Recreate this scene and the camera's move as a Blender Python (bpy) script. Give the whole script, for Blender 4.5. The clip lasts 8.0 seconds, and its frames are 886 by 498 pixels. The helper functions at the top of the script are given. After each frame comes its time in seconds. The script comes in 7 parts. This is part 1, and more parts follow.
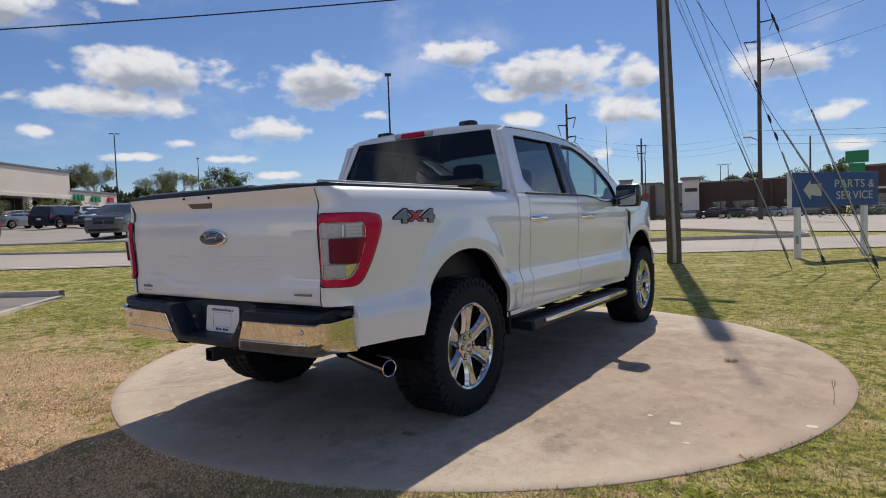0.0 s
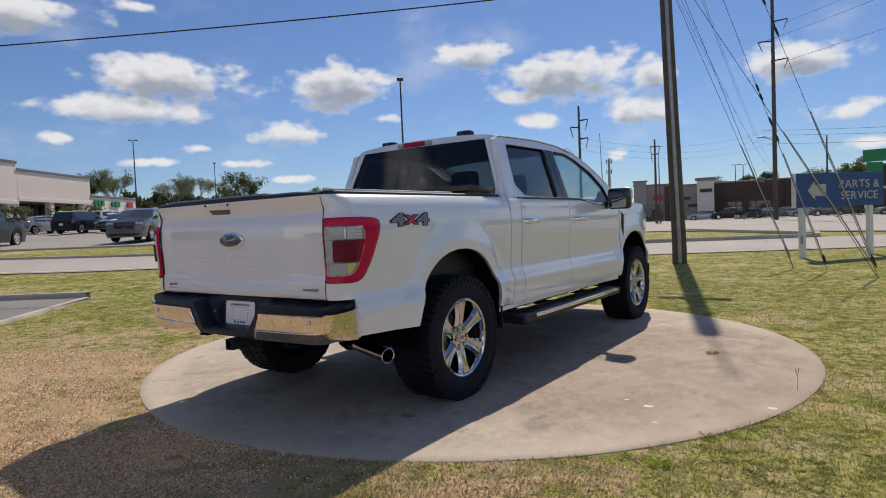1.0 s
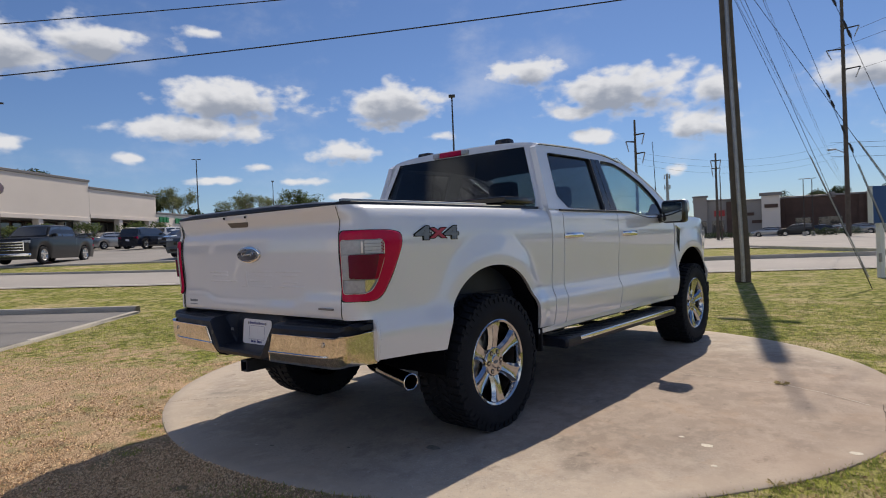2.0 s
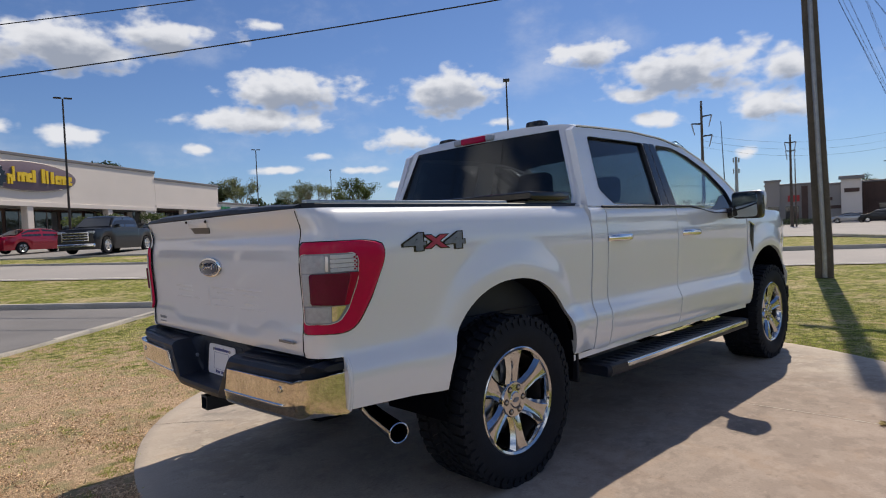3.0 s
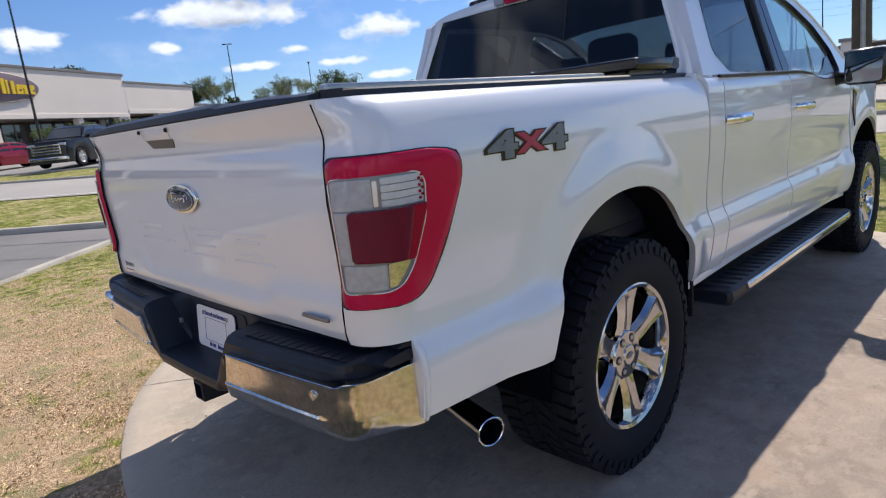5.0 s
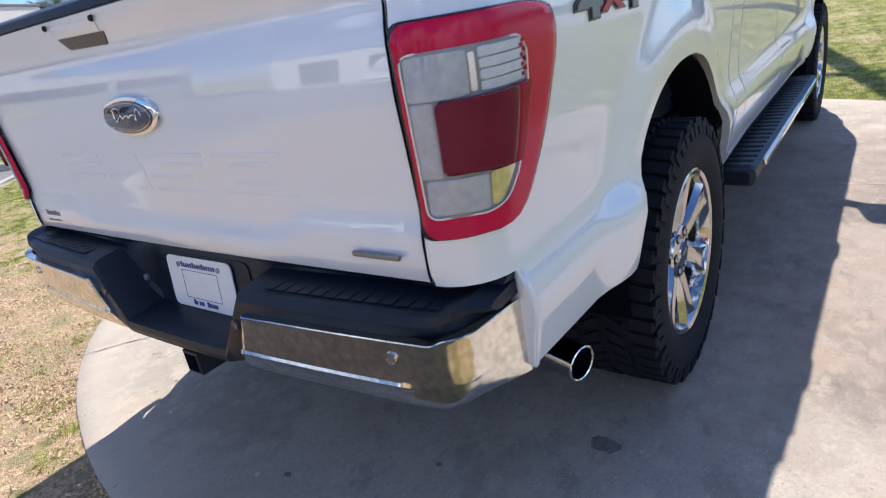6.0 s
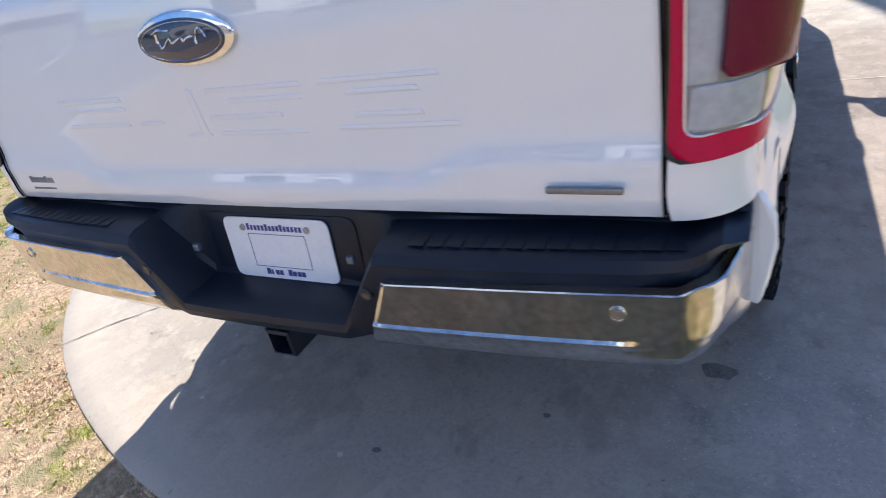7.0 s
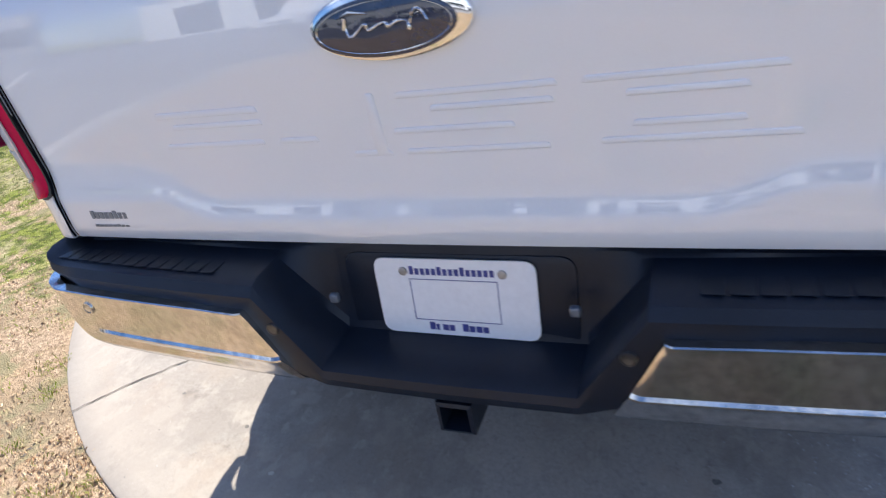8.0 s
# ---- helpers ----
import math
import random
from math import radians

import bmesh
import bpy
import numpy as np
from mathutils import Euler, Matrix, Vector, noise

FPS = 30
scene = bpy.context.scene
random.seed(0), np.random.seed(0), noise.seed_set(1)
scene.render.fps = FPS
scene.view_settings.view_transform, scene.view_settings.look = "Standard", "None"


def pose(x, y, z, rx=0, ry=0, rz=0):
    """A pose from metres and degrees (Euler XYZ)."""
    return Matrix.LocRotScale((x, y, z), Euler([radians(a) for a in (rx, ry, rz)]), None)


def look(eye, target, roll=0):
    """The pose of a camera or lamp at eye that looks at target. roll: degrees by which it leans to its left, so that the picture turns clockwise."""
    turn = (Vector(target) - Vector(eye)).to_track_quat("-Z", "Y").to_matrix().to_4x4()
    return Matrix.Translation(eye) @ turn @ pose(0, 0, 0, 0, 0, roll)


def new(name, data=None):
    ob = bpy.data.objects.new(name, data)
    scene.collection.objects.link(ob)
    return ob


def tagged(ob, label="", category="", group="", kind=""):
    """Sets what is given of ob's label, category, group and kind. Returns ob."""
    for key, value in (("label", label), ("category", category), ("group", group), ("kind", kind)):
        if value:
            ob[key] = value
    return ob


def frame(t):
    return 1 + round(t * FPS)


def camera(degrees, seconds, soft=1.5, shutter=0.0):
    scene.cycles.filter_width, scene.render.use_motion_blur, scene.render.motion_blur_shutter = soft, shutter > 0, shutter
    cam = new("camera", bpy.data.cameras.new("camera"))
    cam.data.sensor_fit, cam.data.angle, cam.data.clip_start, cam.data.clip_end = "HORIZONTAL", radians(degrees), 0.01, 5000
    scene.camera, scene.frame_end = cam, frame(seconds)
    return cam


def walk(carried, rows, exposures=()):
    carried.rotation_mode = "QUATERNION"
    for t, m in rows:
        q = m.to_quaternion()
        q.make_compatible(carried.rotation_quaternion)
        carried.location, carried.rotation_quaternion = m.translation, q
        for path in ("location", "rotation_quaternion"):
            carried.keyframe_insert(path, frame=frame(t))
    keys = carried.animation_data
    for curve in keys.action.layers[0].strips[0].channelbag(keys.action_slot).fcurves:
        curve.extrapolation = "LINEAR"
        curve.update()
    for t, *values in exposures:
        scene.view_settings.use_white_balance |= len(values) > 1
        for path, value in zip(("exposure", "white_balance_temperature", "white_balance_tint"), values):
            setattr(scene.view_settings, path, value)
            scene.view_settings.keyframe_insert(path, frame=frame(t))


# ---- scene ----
cam = camera(72.0, 8.0, soft=1.0, shutter=0.3)
PATH = [
    (0, (3.068, -2.158, 1.236), (1.939, -0.51, 1.141), -2.0),
    (0.5, (3.268, -2.35, 1.229), (2.132, -0.707, 1.131), -2.3),
    (1, (3.404, -2.408, 1.235), (2.236, -0.787, 1.15), -2.4),
    (2.5, (3.186, -1.675, 1.204), (1.809, -0.224, 1.186), -2.3),
    (3, (3.01, -1.284, 1.309), (1.567, 0.1, 1.251), -2.5),
    (3.5, (2.85, -1.121, 1.336), (1.363, 0.21, 1.211), -2.8),
    (4, (2.579, -0.983, 1.361), (1.077, 0.322, 1.159), -3.3),
    (4.2, (2.49, -0.921, 1.354), (0.991, 0.383, 1.121), -3.6),
    (5.3, (1.913, -0.83, 1.348), (0.568, 0.563, 0.846), -7.0),
    (5.5, (1.806, -0.848, 1.341), (0.51, 0.566, 0.774), -7.8),
    (6, (1.519, -0.803, 1.302), (0.361, 0.655, 0.572), -10.0),
    (6.5, (1.271, -0.802, 1.294), (0.247, 0.677, 0.419), -11.7),
    (7, (0.97, -0.862, 1.303), (0.06, 0.631, 0.332), -12.7),
    (7.5, (0.67, -0.829, 1.291), (-0.15, 0.697, 0.292), -12.7),
    (8, (0.411, -0.819, 1.283), (-0.351, 0.784, 0.362), -11.2),
]
walk(cam, [(t, look(eye, target, roll)) for t, eye, target, roll in PATH],
     exposures=[(0.0, 0.22, 6980, 11), (1.0, 0.22, 6980, 11), (2.5, 0.14, 6930, 11), (3.5, 0.4, 6700, 11), (4.0, 0.52, 6620, 11),
                (5.5, 0.76, 6250, 10), (6.0, 1.06, 6050, 9), (6.5, 1.22, 5950, 8), (8.0, 1.16, 5950, 8)])

# ---------------------------------------------------------------- light
SUN_DIR = Vector((-0.273, 0.85, 1.0)).normalized()
sun_data = bpy.data.lights.new("sun", "SUN")
sun_data.energy, sun_data.angle, sun_data.color = 3.9, radians(0.53), (1.0, 0.90, 0.768)
sun = new("sun", sun_data)
sun.matrix_world = look(SUN_DIR * 100, (0, 0, 0))

# Clouds in degrees: bearing to the left of +y, height over the horizon, half width, half height.
CUMULUS = [(59.3, 13.1, 5.8, 1.7), (62.4, 10.4, 6.1, 1.2), (44.7, 12.9, 4.7, 1.9), (32.4, 15.1, 3.2, 1.2), (24.5, 12.7, 6.1, 2.2),
           (16.3, 12.1, 1.9, 1.5), (28.1, 11.2, 3.2, 0.9), (49.9, 8.6, 3.3, 1.2), (5.2, 11.8, 3.8, 1.5), (17.6, 9.1, 3.3, 1.3),
           (77.2, 15.7, 5.9, 2.0), (69.6, 17.2, 4.9, 1.4)]
WISPS = [(61.8, 18.5, 2.9, 0.6), (40.7, 9.8, 1.6, 0.6), (26.6, 8.9, 2.9, 0.9), (1.9, 7.5, 3.2, 1.1), (67.2, 8.0, 1.9, 0.7),
         (57.2, 7.4, 1.8, 0.6), (61.0, 6.2, 2.5, 0.5), (53.4, 6.0, 2.1, 0.5), (49.3, 4.5, 2.0, 0.5), (19.6, 5.5, 1.6, 0.6),
         (0.8, 4.8, 2.3, 0.7), (82.0, 9.4, 1.9, 0.8), (77.2, 8.8, 2.5, 1.0)]


def build_world():
    world = bpy.data.worlds.new("sky")
    world.use_nodes = True
    scene.world = world
    nt = world.node_tree
    nt.nodes.clear()
    link = nt.links.new

    def node(kind, **kw):
        n = nt.nodes.new(kind)
        for k, v in kw.items():
            if k == "operation":
                n.operation = v
        return n

    def put(n, i, v):
        if isinstance(v, bpy.types.NodeSocket):
            link(v, n.inputs[i])
        else:
            n.inputs[i].default_value = v

    def m(op, a, b=0.0, c=0.0):
        n = node("ShaderNodeMath", operation=op)
        put(n, 0, a), put(n, 1, b), put(n, 2, c)
        return n.outputs[0]

    def ramp(x, lo, hi):
        n = nt.nodes.new("ShaderNodeMapRange")
        n.interpolation_type = "SMOOTHSTEP"
        put(n, 0, x), put(n, 1, lo), put(n, 2, hi)
        return n.outputs[0]

    def noise_at(vec, scale, detail, rough=0.55):
        n = nt.nodes.new("ShaderNodeTexNoise")
        n.inputs["Scale"].default_value, n.inputs["Detail"].default_value, n.inputs["Roughness"].default_value = scale, detail, rough
        link(vec, n.inputs["Vector"])
        return n.outputs[0]

    sky = nt.nodes.new("ShaderNodeTexSky")
    sky.sky_type, sky.sun_disc = "NISHITA", False
    sky.sun_elevation, sky.sun_rotation = math.asin(SUN_DIR.z), math.atan2(SUN_DIR.x, SUN_DIR.y)
    sky.air_density, sky.dust_density, sky.ozone_density = 1.0, 0.15, 2.5
    way = nt.nodes.new("ShaderNodeTexCoord").outputs["Generated"]
    sep = nt.nodes.new("ShaderNodeSeparateXYZ")
    link(way, sep.inputs[0])
    x, y, z = sep.outputs
    az = m("MULTIPLY", m("ARCTAN2", m("MULTIPLY", x, -1.0), y), 57.2958)
    el = m("MULTIPLY", m("ARCSINE", z), 57.2958)
    flat = nt.nodes.new("ShaderNodeCombineXYZ")
    link(az, flat.inputs[0]), link(el, flat.inputs[1])
    # clouds are wider than high
    wide = nt.nodes.new("ShaderNodeVectorMath")
    wide.operation = "MULTIPLY"
    link(flat.outputs[0], wide.inputs[0])
    wide.inputs[1].default_value = (0.62, 1.0, 1.0)
    fine = noise_at(wide.outputs[0], 0.80, 6.0, 0.48)
    broad = noise_at(wide.outputs[0], 0.30, 3.0)

    def mass(rise):
        """How far inside the clouds a direction lies, sampled that many degrees higher."""
        field = None
        for a, e, w, h in CUMULUS + WISPS:
            off = nt.nodes.new("ShaderNodeVectorMath")
            off.operation = "SUBTRACT"
            link(flat.outputs[0], off.inputs[0])
            off.inputs[1].default_value = (a, e - rise, 0)
            sc = nt.nodes.new("ShaderNodeVectorMath")
            sc.operation = "MULTIPLY"
            link(off.outputs[0], sc.inputs[0])
            sc.inputs[1].default_value = (1 / w, 1 / h, 0)
            ln = nt.nodes.new("ShaderNodeVectorMath")
            ln.operation = "LENGTH"
            link(sc.outputs[0], ln.inputs[0])
            one = m("SUBTRACT", 1.0 if (a, e, w, h) in CUMULUS else 0.72, ln.outputs["Value"])
            field = one if field is None else m("SMOOTH_MAX", field, one, 0.25)
        return field

    rough = m("ADD", m("MULTIPLY", m("SUBTRACT", fine, 0.5), 1.8), m("MULTIPLY", m("SUBTRACT", broad, 0.5), 1.5))
    body = m("ADD", m("ADD", mass(0.0), 0.16), rough)
    lump = noise_at(wide.outputs[0], 1.1, 4.0, 0.45)
    above = m("ADD", m("ADD", mass(1.1), 0.0), m("ADD", m("MULTIPLY", rough, 0.45), m("MULTIPLY", m("SUBTRACT", lump, 0.5), 0.9)))
    # the rest of the sky, outside the known clouds, carries loose cumulus of its own
    drift = noise_at(way, 3.2, 6.0, 0.55)
    beyond = m("MAXIMUM", ramp(az, 88.0, 100.0), m("MAXIMUM", ramp(az, -6.0, -16.0), ramp(el, 21.0, 28.0)))
    loose = m("MULTIPLY", m("MULTIPLY", ramp(drift, 0.515, 0.655), beyond), ramp(el, -1.0, 3.0))
    # thin veils between the clouds
    veil = m("MULTIPLY", ramp(noise_at(wide.outputs[0], 0.10, 7.0, 0.6), 0.50, 0.78), 0.42)
    cover = m("MAXIMUM", m("MAXIMUM", ramp(body, -0.04, 0.62), veil), m("MULTIPLY", loose, 0.9))
    thick = m("MAXIMUM", m("MULTIPLY", ramp(above, -0.10, 0.85), ramp(body, -0.05, 0.40)), m("MULTIPLY", loose, 0.3))
    mixc = nt.nodes.new("ShaderNodeMix")
    mixc.data_type = "RGBA"
    link(thick, mixc.inputs["Factor"])
    mixc.inputs["A"].default_value, mixc.inputs["B"].default_value = (0.66, 0.69, 0.745, 1), (0.275, 0.315, 0.395, 1)
    # clouds opposite the sun are lit from the front and shine brighter
    facing = nt.nodes.new("ShaderNodeVectorMath")
    facing.operation = "DOT_PRODUCT"
    link(way, facing.inputs[0])
    facing.inputs[1].default_value = SUN_DIR
    lit = nt.nodes.new("ShaderNodeVectorMath")
    lit.operation = "SCALE"
    link(mixc.outputs["Result"], lit.inputs[0])
    link(m("ADD", 1.0, m("MULTIPLY", ramp(facing.outputs["Value"], 0.45, -0.35), 0.7)), lit.inputs["Scale"])
    scale = nt.nodes.new("ShaderNodeVectorMath")
    scale.operation = "MULTIPLY"
    link(sky.outputs[0], scale.inputs[0])
    scale.inputs[1].default_value = SKY
    mix = nt.nodes.new("ShaderNodeMix")
    mix.data_type = "RGBA"
    link(m("MULTIPLY", cover, 0.96), mix.inputs["Factor"])
    link(scale.outputs[0], mix.inputs["A"])
    link(lit.outputs[0], mix.inputs["B"])
    bg = nt.nodes.new("ShaderNodeBackground")
    link(mix.outputs["Result"], bg.inputs[0])
    out = nt.nodes.new("ShaderNodeOutputWorld")
    link(bg.outputs[0], out.inputs[0])


SKY = (0.0445, 0.0556, 0.0760)
build_world()


# ---------------------------------------------------------------- materials
def mat(name, col, rough=0.5, metal=0.0, vary=0.12, scale=6.0, fine=80.0, bump=0.0, coat=0.0, col2=None, spec=0.5, per_object=0.0):
    """A surface with variation at two scales, a fine relief, and a second colour in its stains."""
    mt = bpy.data.materials.new(name)
    mt.use_nodes = True
    nt = mt.node_tree
    b = nt.nodes["Principled BSDF"]
    b.inputs["Roughness"].default_value, b.inputs["Metallic"].default_value = rough, metal
    b.inputs["Coat Weight"].default_value, b.inputs["Coat Roughness"].default_value = coat, 0.03
    b.inputs["Specular IOR Level"].default_value = spec
    co = nt.nodes.new("ShaderNodeTexCoord").outputs["Object"]
    big, small = nt.nodes.new("ShaderNodeTexNoise"), nt.nodes.new("ShaderNodeTexNoise")
    for n, sc in ((big, scale), (small, fine)):
        nt.links.new(co, n.inputs["Vector"])
        n.inputs["Scale"].default_value, n.inputs["Detail"].default_value = sc, 5.0
    mix = nt.nodes.new("ShaderNodeMix")
    mix.data_type = "RGBA"
    c2 = col2 or [c * (1 - vary) for c in col]
    mix.inputs["A"].default_value, mix.inputs["B"].default_value = (*col, 1), (*c2, 1)
    rp = nt.nodes.new("ShaderNodeMapRange")
    rp.inputs[1].default_value, rp.inputs[2].default_value = 0.35, 0.65
    nt.links.new(big.outputs[0], rp.inputs[0])
    nt.links.new(rp.outputs[0], mix.inputs["Factor"])
    val = nt.nodes.new("ShaderNodeMapRange")
    val.inputs[1].default_value, val.inputs[2].default_value = 0.3, 0.7
    val.inputs[3].default_value, val.inputs[4].default_value = 1 - vary, 1 + vary
    nt.links.new(small.outputs[0], val.inputs[0])
    mul = nt.nodes.new("ShaderNodeVectorMath")
    mul.operation = "SCALE"
    nt.links.new(mix.outputs["Result"], mul.inputs[0])
    nt.links.new(val.outputs[0], mul.inputs["Scale"])
    last = mul.outputs[0]
    if per_object:
        hsv = nt.nodes.new("ShaderNodeHueSaturation")
        info = nt.nodes.new("ShaderNodeObjectInfo")
        mr = nt.nodes.new("ShaderNodeMapRange")
        mr.inputs[3].default_value, mr.inputs[4].default_value = 1 - per_object, 1 + per_object
        nt.links.new(info.outputs["Random"], mr.inputs[0])
        nt.links.new(mr.outputs[0], hsv.inputs["Value"])
        nt.links.new(last, hsv.inputs["Color"])
        last = hsv.outputs[0]
    nt.links.new(last, b.inputs["Base Color"])
    if bump:
        bp = nt.nodes.new("ShaderNodeBump")
        bp.inputs["Strength"].default_value, bp.inputs["Distance"].default_value = 0.6, bump
        nt.links.new(small.outputs[0], bp.inputs["Height"])
        nt.links.new(bp.outputs[0], b.inputs["Normal"])
    return mt


def glass(name, tint, rough=0.0):
    mt = bpy.data.materials.new(name)
    mt.use_nodes = True
    b = mt.node_tree.nodes["Principled BSDF"]
    b.inputs["Base Color"].default_value = (*tint, 1)
    b.inputs["Roughness"].default_value, b.inputs["Transmission Weight"].default_value, b.inputs["IOR"].default_value = rough, 1.0, 1.45
    return mt


PAINT = mat("white_paint", (0.73, 0.77, 0.835), 0.30, 0.0, 0.012, 3.0, 400.0, coat=1.0)
PAINT.node_tree.nodes["Principled BSDF"].inputs["Coat IOR"].default_value = 1.95
PAINT.node_tree.nodes["Principled BSDF"].inputs["Coat Roughness"].default_value = 0.015
BLACK_PLASTIC = mat("black_plastic", (0.009, 0.0145, 0.028), 0.42, 0, 0.25, 12, 500, bump=0.0005, spec=0.35)
GLOSS_BLACK = mat("gloss_black", (0.012, 0.012, 0.014), 0.12, 0, 0.1)
RUBBER = mat("rubber", (0.009, 0.012, 0.019), 0.78, 0, 0.3, 9, 160, bump=0.0008, spec=0.25)
CHROME = mat("chrome", (0.80, 0.80, 0.80), 0.07, 1.0, 0.04, 5, 60)
CHROME_DIRTY = mat("chrome_spotted", (0.76, 0.735, 0.70), 0.15, 1.0, 0.20, 9, 60, bump=0.0006)
STEEL = mat("steel", (0.5, 0.5, 0.5), 0.3, 1.0, 0.1)
RED_LENS = mat("red_lens", (0.52, 0.0006, 0.055), 0.18, 0, 0.06, 30, 200, coat=0.28, spec=0.12)
MID_RED = mat("mid_red_lens", (0.30, 0.0008, 0.028), 0.15, 0, 0.06, 30, 200, coat=0.2, spec=0.12)
DARK_RED = mat("dark_red_lens", (0.135, 0.002, 0.030), 0.12, 0, 0.1, 30, 200, coat=0.3, spec=0.15)
BEZEL = mat("lamp_bezel", (0.86, 0.80, 0.80), 0.2, 0.3, 0.06, 40, 250)
LAMP_BACK = mat("lamp_backing", (0.24, 0.25, 0.28), 0.3, 0.2, 0.1, 40, 250)
CLEAR_LENS = mat("clear_lens", (0.40, 0.43, 0.48), 0.12, 0.0, 0.10, 14, 60, coat=0.8, spec=0.4)
BRIGHT_LENS = mat("bright_lens", (0.56, 0.585, 0.62), 0.2, 0.0, 0.06, 40, 250, coat=0.3, spec=0.2)
MIRROR = mat("mirror", (0.42, 0.45, 0.45), 0.02, 1.0, 0.02)
WHEEL_CHROME = mat("wheel_chrome", (0.53, 0.53, 0.535), 0.09, 1.0, 0.08, 9, 70)
TIP_CHROME = mat("tip_chrome", (0.30, 0.30, 0.31), 0.08, 1.0, 0.08, 9, 70)
LIP_GREY = mat("grey_moulding", (0.22, 0.22, 0.23), 0.3, 0.5, 0.1)
STEEL_DARK = mat("dark_steel", (0.12, 0.12, 0.125), 0.35, 0.8, 0.1)
TINTED = glass("tinted_glass", (0.12, 0.13, 0.14))
PALE_GLASS = glass("pale_glass", (0.60, 0.70, 0.68))
INTERIOR = mat("interior", (0.020, 0.021, 0.027), 0.8, 0, 0.2, 6)
# near-black blue: part of the shade in arches and underside is painted in
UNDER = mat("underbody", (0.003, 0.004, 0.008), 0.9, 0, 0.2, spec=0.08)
BADGE_GREY = mat("badge_grey", (0.18, 0.21, 0.26), 0.35, 0.4, 0.1)
BADGE_RED = mat("badge_red", (0.40, 0.035, 0.075), 0.4, 0, 0.1)
NAVY = mat("navy_enamel", (0.012, 0.02, 0.055), 0.15, 0, 0.08, coat=1.0)
PLATE_WHITE = mat("plate_white", (0.80, 0.81, 0.84), 0.45, 0, 0.03)
PLATE_BLUE = mat("plate_blue", (0.05, 0.06, 0.25), 0.5)
def pad_concrete():
    """Old exposed concrete: sandy ground tone, brown stains, pale rubbed patches, grit and a few oil drips."""
    mt = mat("concrete", (0.455, 0.395, 0.335), 0.88, 0, 0.10, 1.1, 70, bump=0.0009, col2=(0.34, 0.305, 0.265))
    nt = mt.node_tree
    b = nt.nodes["Principled BSDF"]
    co = nt.nodes.new("ShaderNodeTexCoord").outputs["Object"]
    last = b.inputs["Base Color"].links[0].from_socket

    def layer(scale, detail, lo, hi, amount, col, kind="ShaderNodeTexNoise"):
        nonlocal last
        n = nt.nodes.new(kind)
        n.inputs["Scale"].default_value = scale
        if kind == "ShaderNodeTexNoise":
            n.inputs["Detail"].default_value, n.inputs["Roughness"].default_value = detail, 0.65
        nt.links.new(co, n.inputs["Vector"])
        r = nt.nodes.new("ShaderNodeMapRange")
        r.inputs[1].default_value, r.inputs[2].default_value, r.inputs[4].default_value = lo, hi, amount
        nt.links.new(n.outputs[0], r.inputs[0])
        x = nt.nodes.new("ShaderNodeMix")
        x.data_type = "RGBA"
        nt.links.new(r.outputs[0], x.inputs["Factor"])
        nt.links.new(last, x.inputs["A"])
        x.inputs["B"].default_value = (*col, 1)
        last = x.outputs["Result"]

    layer(0.7, 8, 0.50, 0.66, 0.6, (0.31, 0.26, 0.21))
    layer(2.6, 8, 0.52, 0.64, 0.6, (0.42, 0.33, 0.25))
    # drips and drag marks, drawn out along the way that cars drive on
    st = nt.nodes.new("ShaderNodeMapping")
    st.inputs["Scale"].default_value = (1.35, 0.9, 1.0)
    st.inputs["Rotation"].default_value = (0, 0, 0.25)
    nt.links.new(co, st.inputs["Vector"])
    plain, co = co, st.outputs[0]
    layer(1.1, 9, 0.55, 0.64, 0.55, (0.15, 0.135, 0.12))
    layer(7.0, 6, 0.60, 0.68, 0.5, (0.17, 0.145, 0.12))
    co = plain
    layer(4.5, 8, 0.57, 0.68, 0.6, (0.51, 0.455, 0.39))
    layer(38, 4, 0.58, 0.70, 0.5, (0.24, 0.20, 0.165))
    layer(120, 3, 0.57, 0.68, 0.28, (0.17, 0.145, 0.125))
    layer(150, 3, 0.58, 0.70, 0.28, (0.66, 0.60, 0.52))
    layer(260, 2, 0.60, 0.72, 0.45, (0.16, 0.14, 0.12))
    layer(330, 2, 0.62, 0.74, 0.6, (0.62, 0.58, 0.50))
    layer(1.15, 0, 0.055, 0.035, 0.7, (0.07, 0.065, 0.06), "ShaderNodeTexVoronoi")
    # mottled weathering: broad dark blooms and thin drag marks with sharp ragged edges
    layer(1.7, 10, 0.49, 0.56, 0.42, (0.29, 0.245, 0.205))
    layer(5.5, 9, 0.51, 0.58, 0.34, (0.50, 0.44, 0.37))
    co = st.outputs[0]
    layer(3.1, 10, 0.535, 0.60, 0.40, (0.25, 0.215, 0.185))
    layer(9.0, 8, 0.57, 0.63, 0.45, (0.50, 0.44, 0.37))
    co = plain
    # a pale rubbed rim round the edge of the pad
    rim = nt.nodes.new("ShaderNodeVectorMath")
    rim.operation = "DISTANCE"
    nt.links.new(co, rim.inputs[0])
    rim.inputs[1].default_value = (PAD_X, PAD_Y, 0.0)
    rag = nt.nodes.new("ShaderNodeTexNoise")
    rag.inputs["Scale"].default_value, rag.inputs["Detail"].default_value = 3.5, 8.0
    nt.links.new(co, rag.inputs["Vector"])
    edge_ = nt.nodes.new("ShaderNodeMath")
    edge_.operation = "MULTIPLY_ADD"
    nt.links.new(rag.outputs[0], edge_.inputs[0])
    edge_.inputs[1].default_value = 0.55
    nt.links.new(rim.outputs["Value"], edge_.inputs[2])
    er = nt.nodes.new("ShaderNodeMapRange")
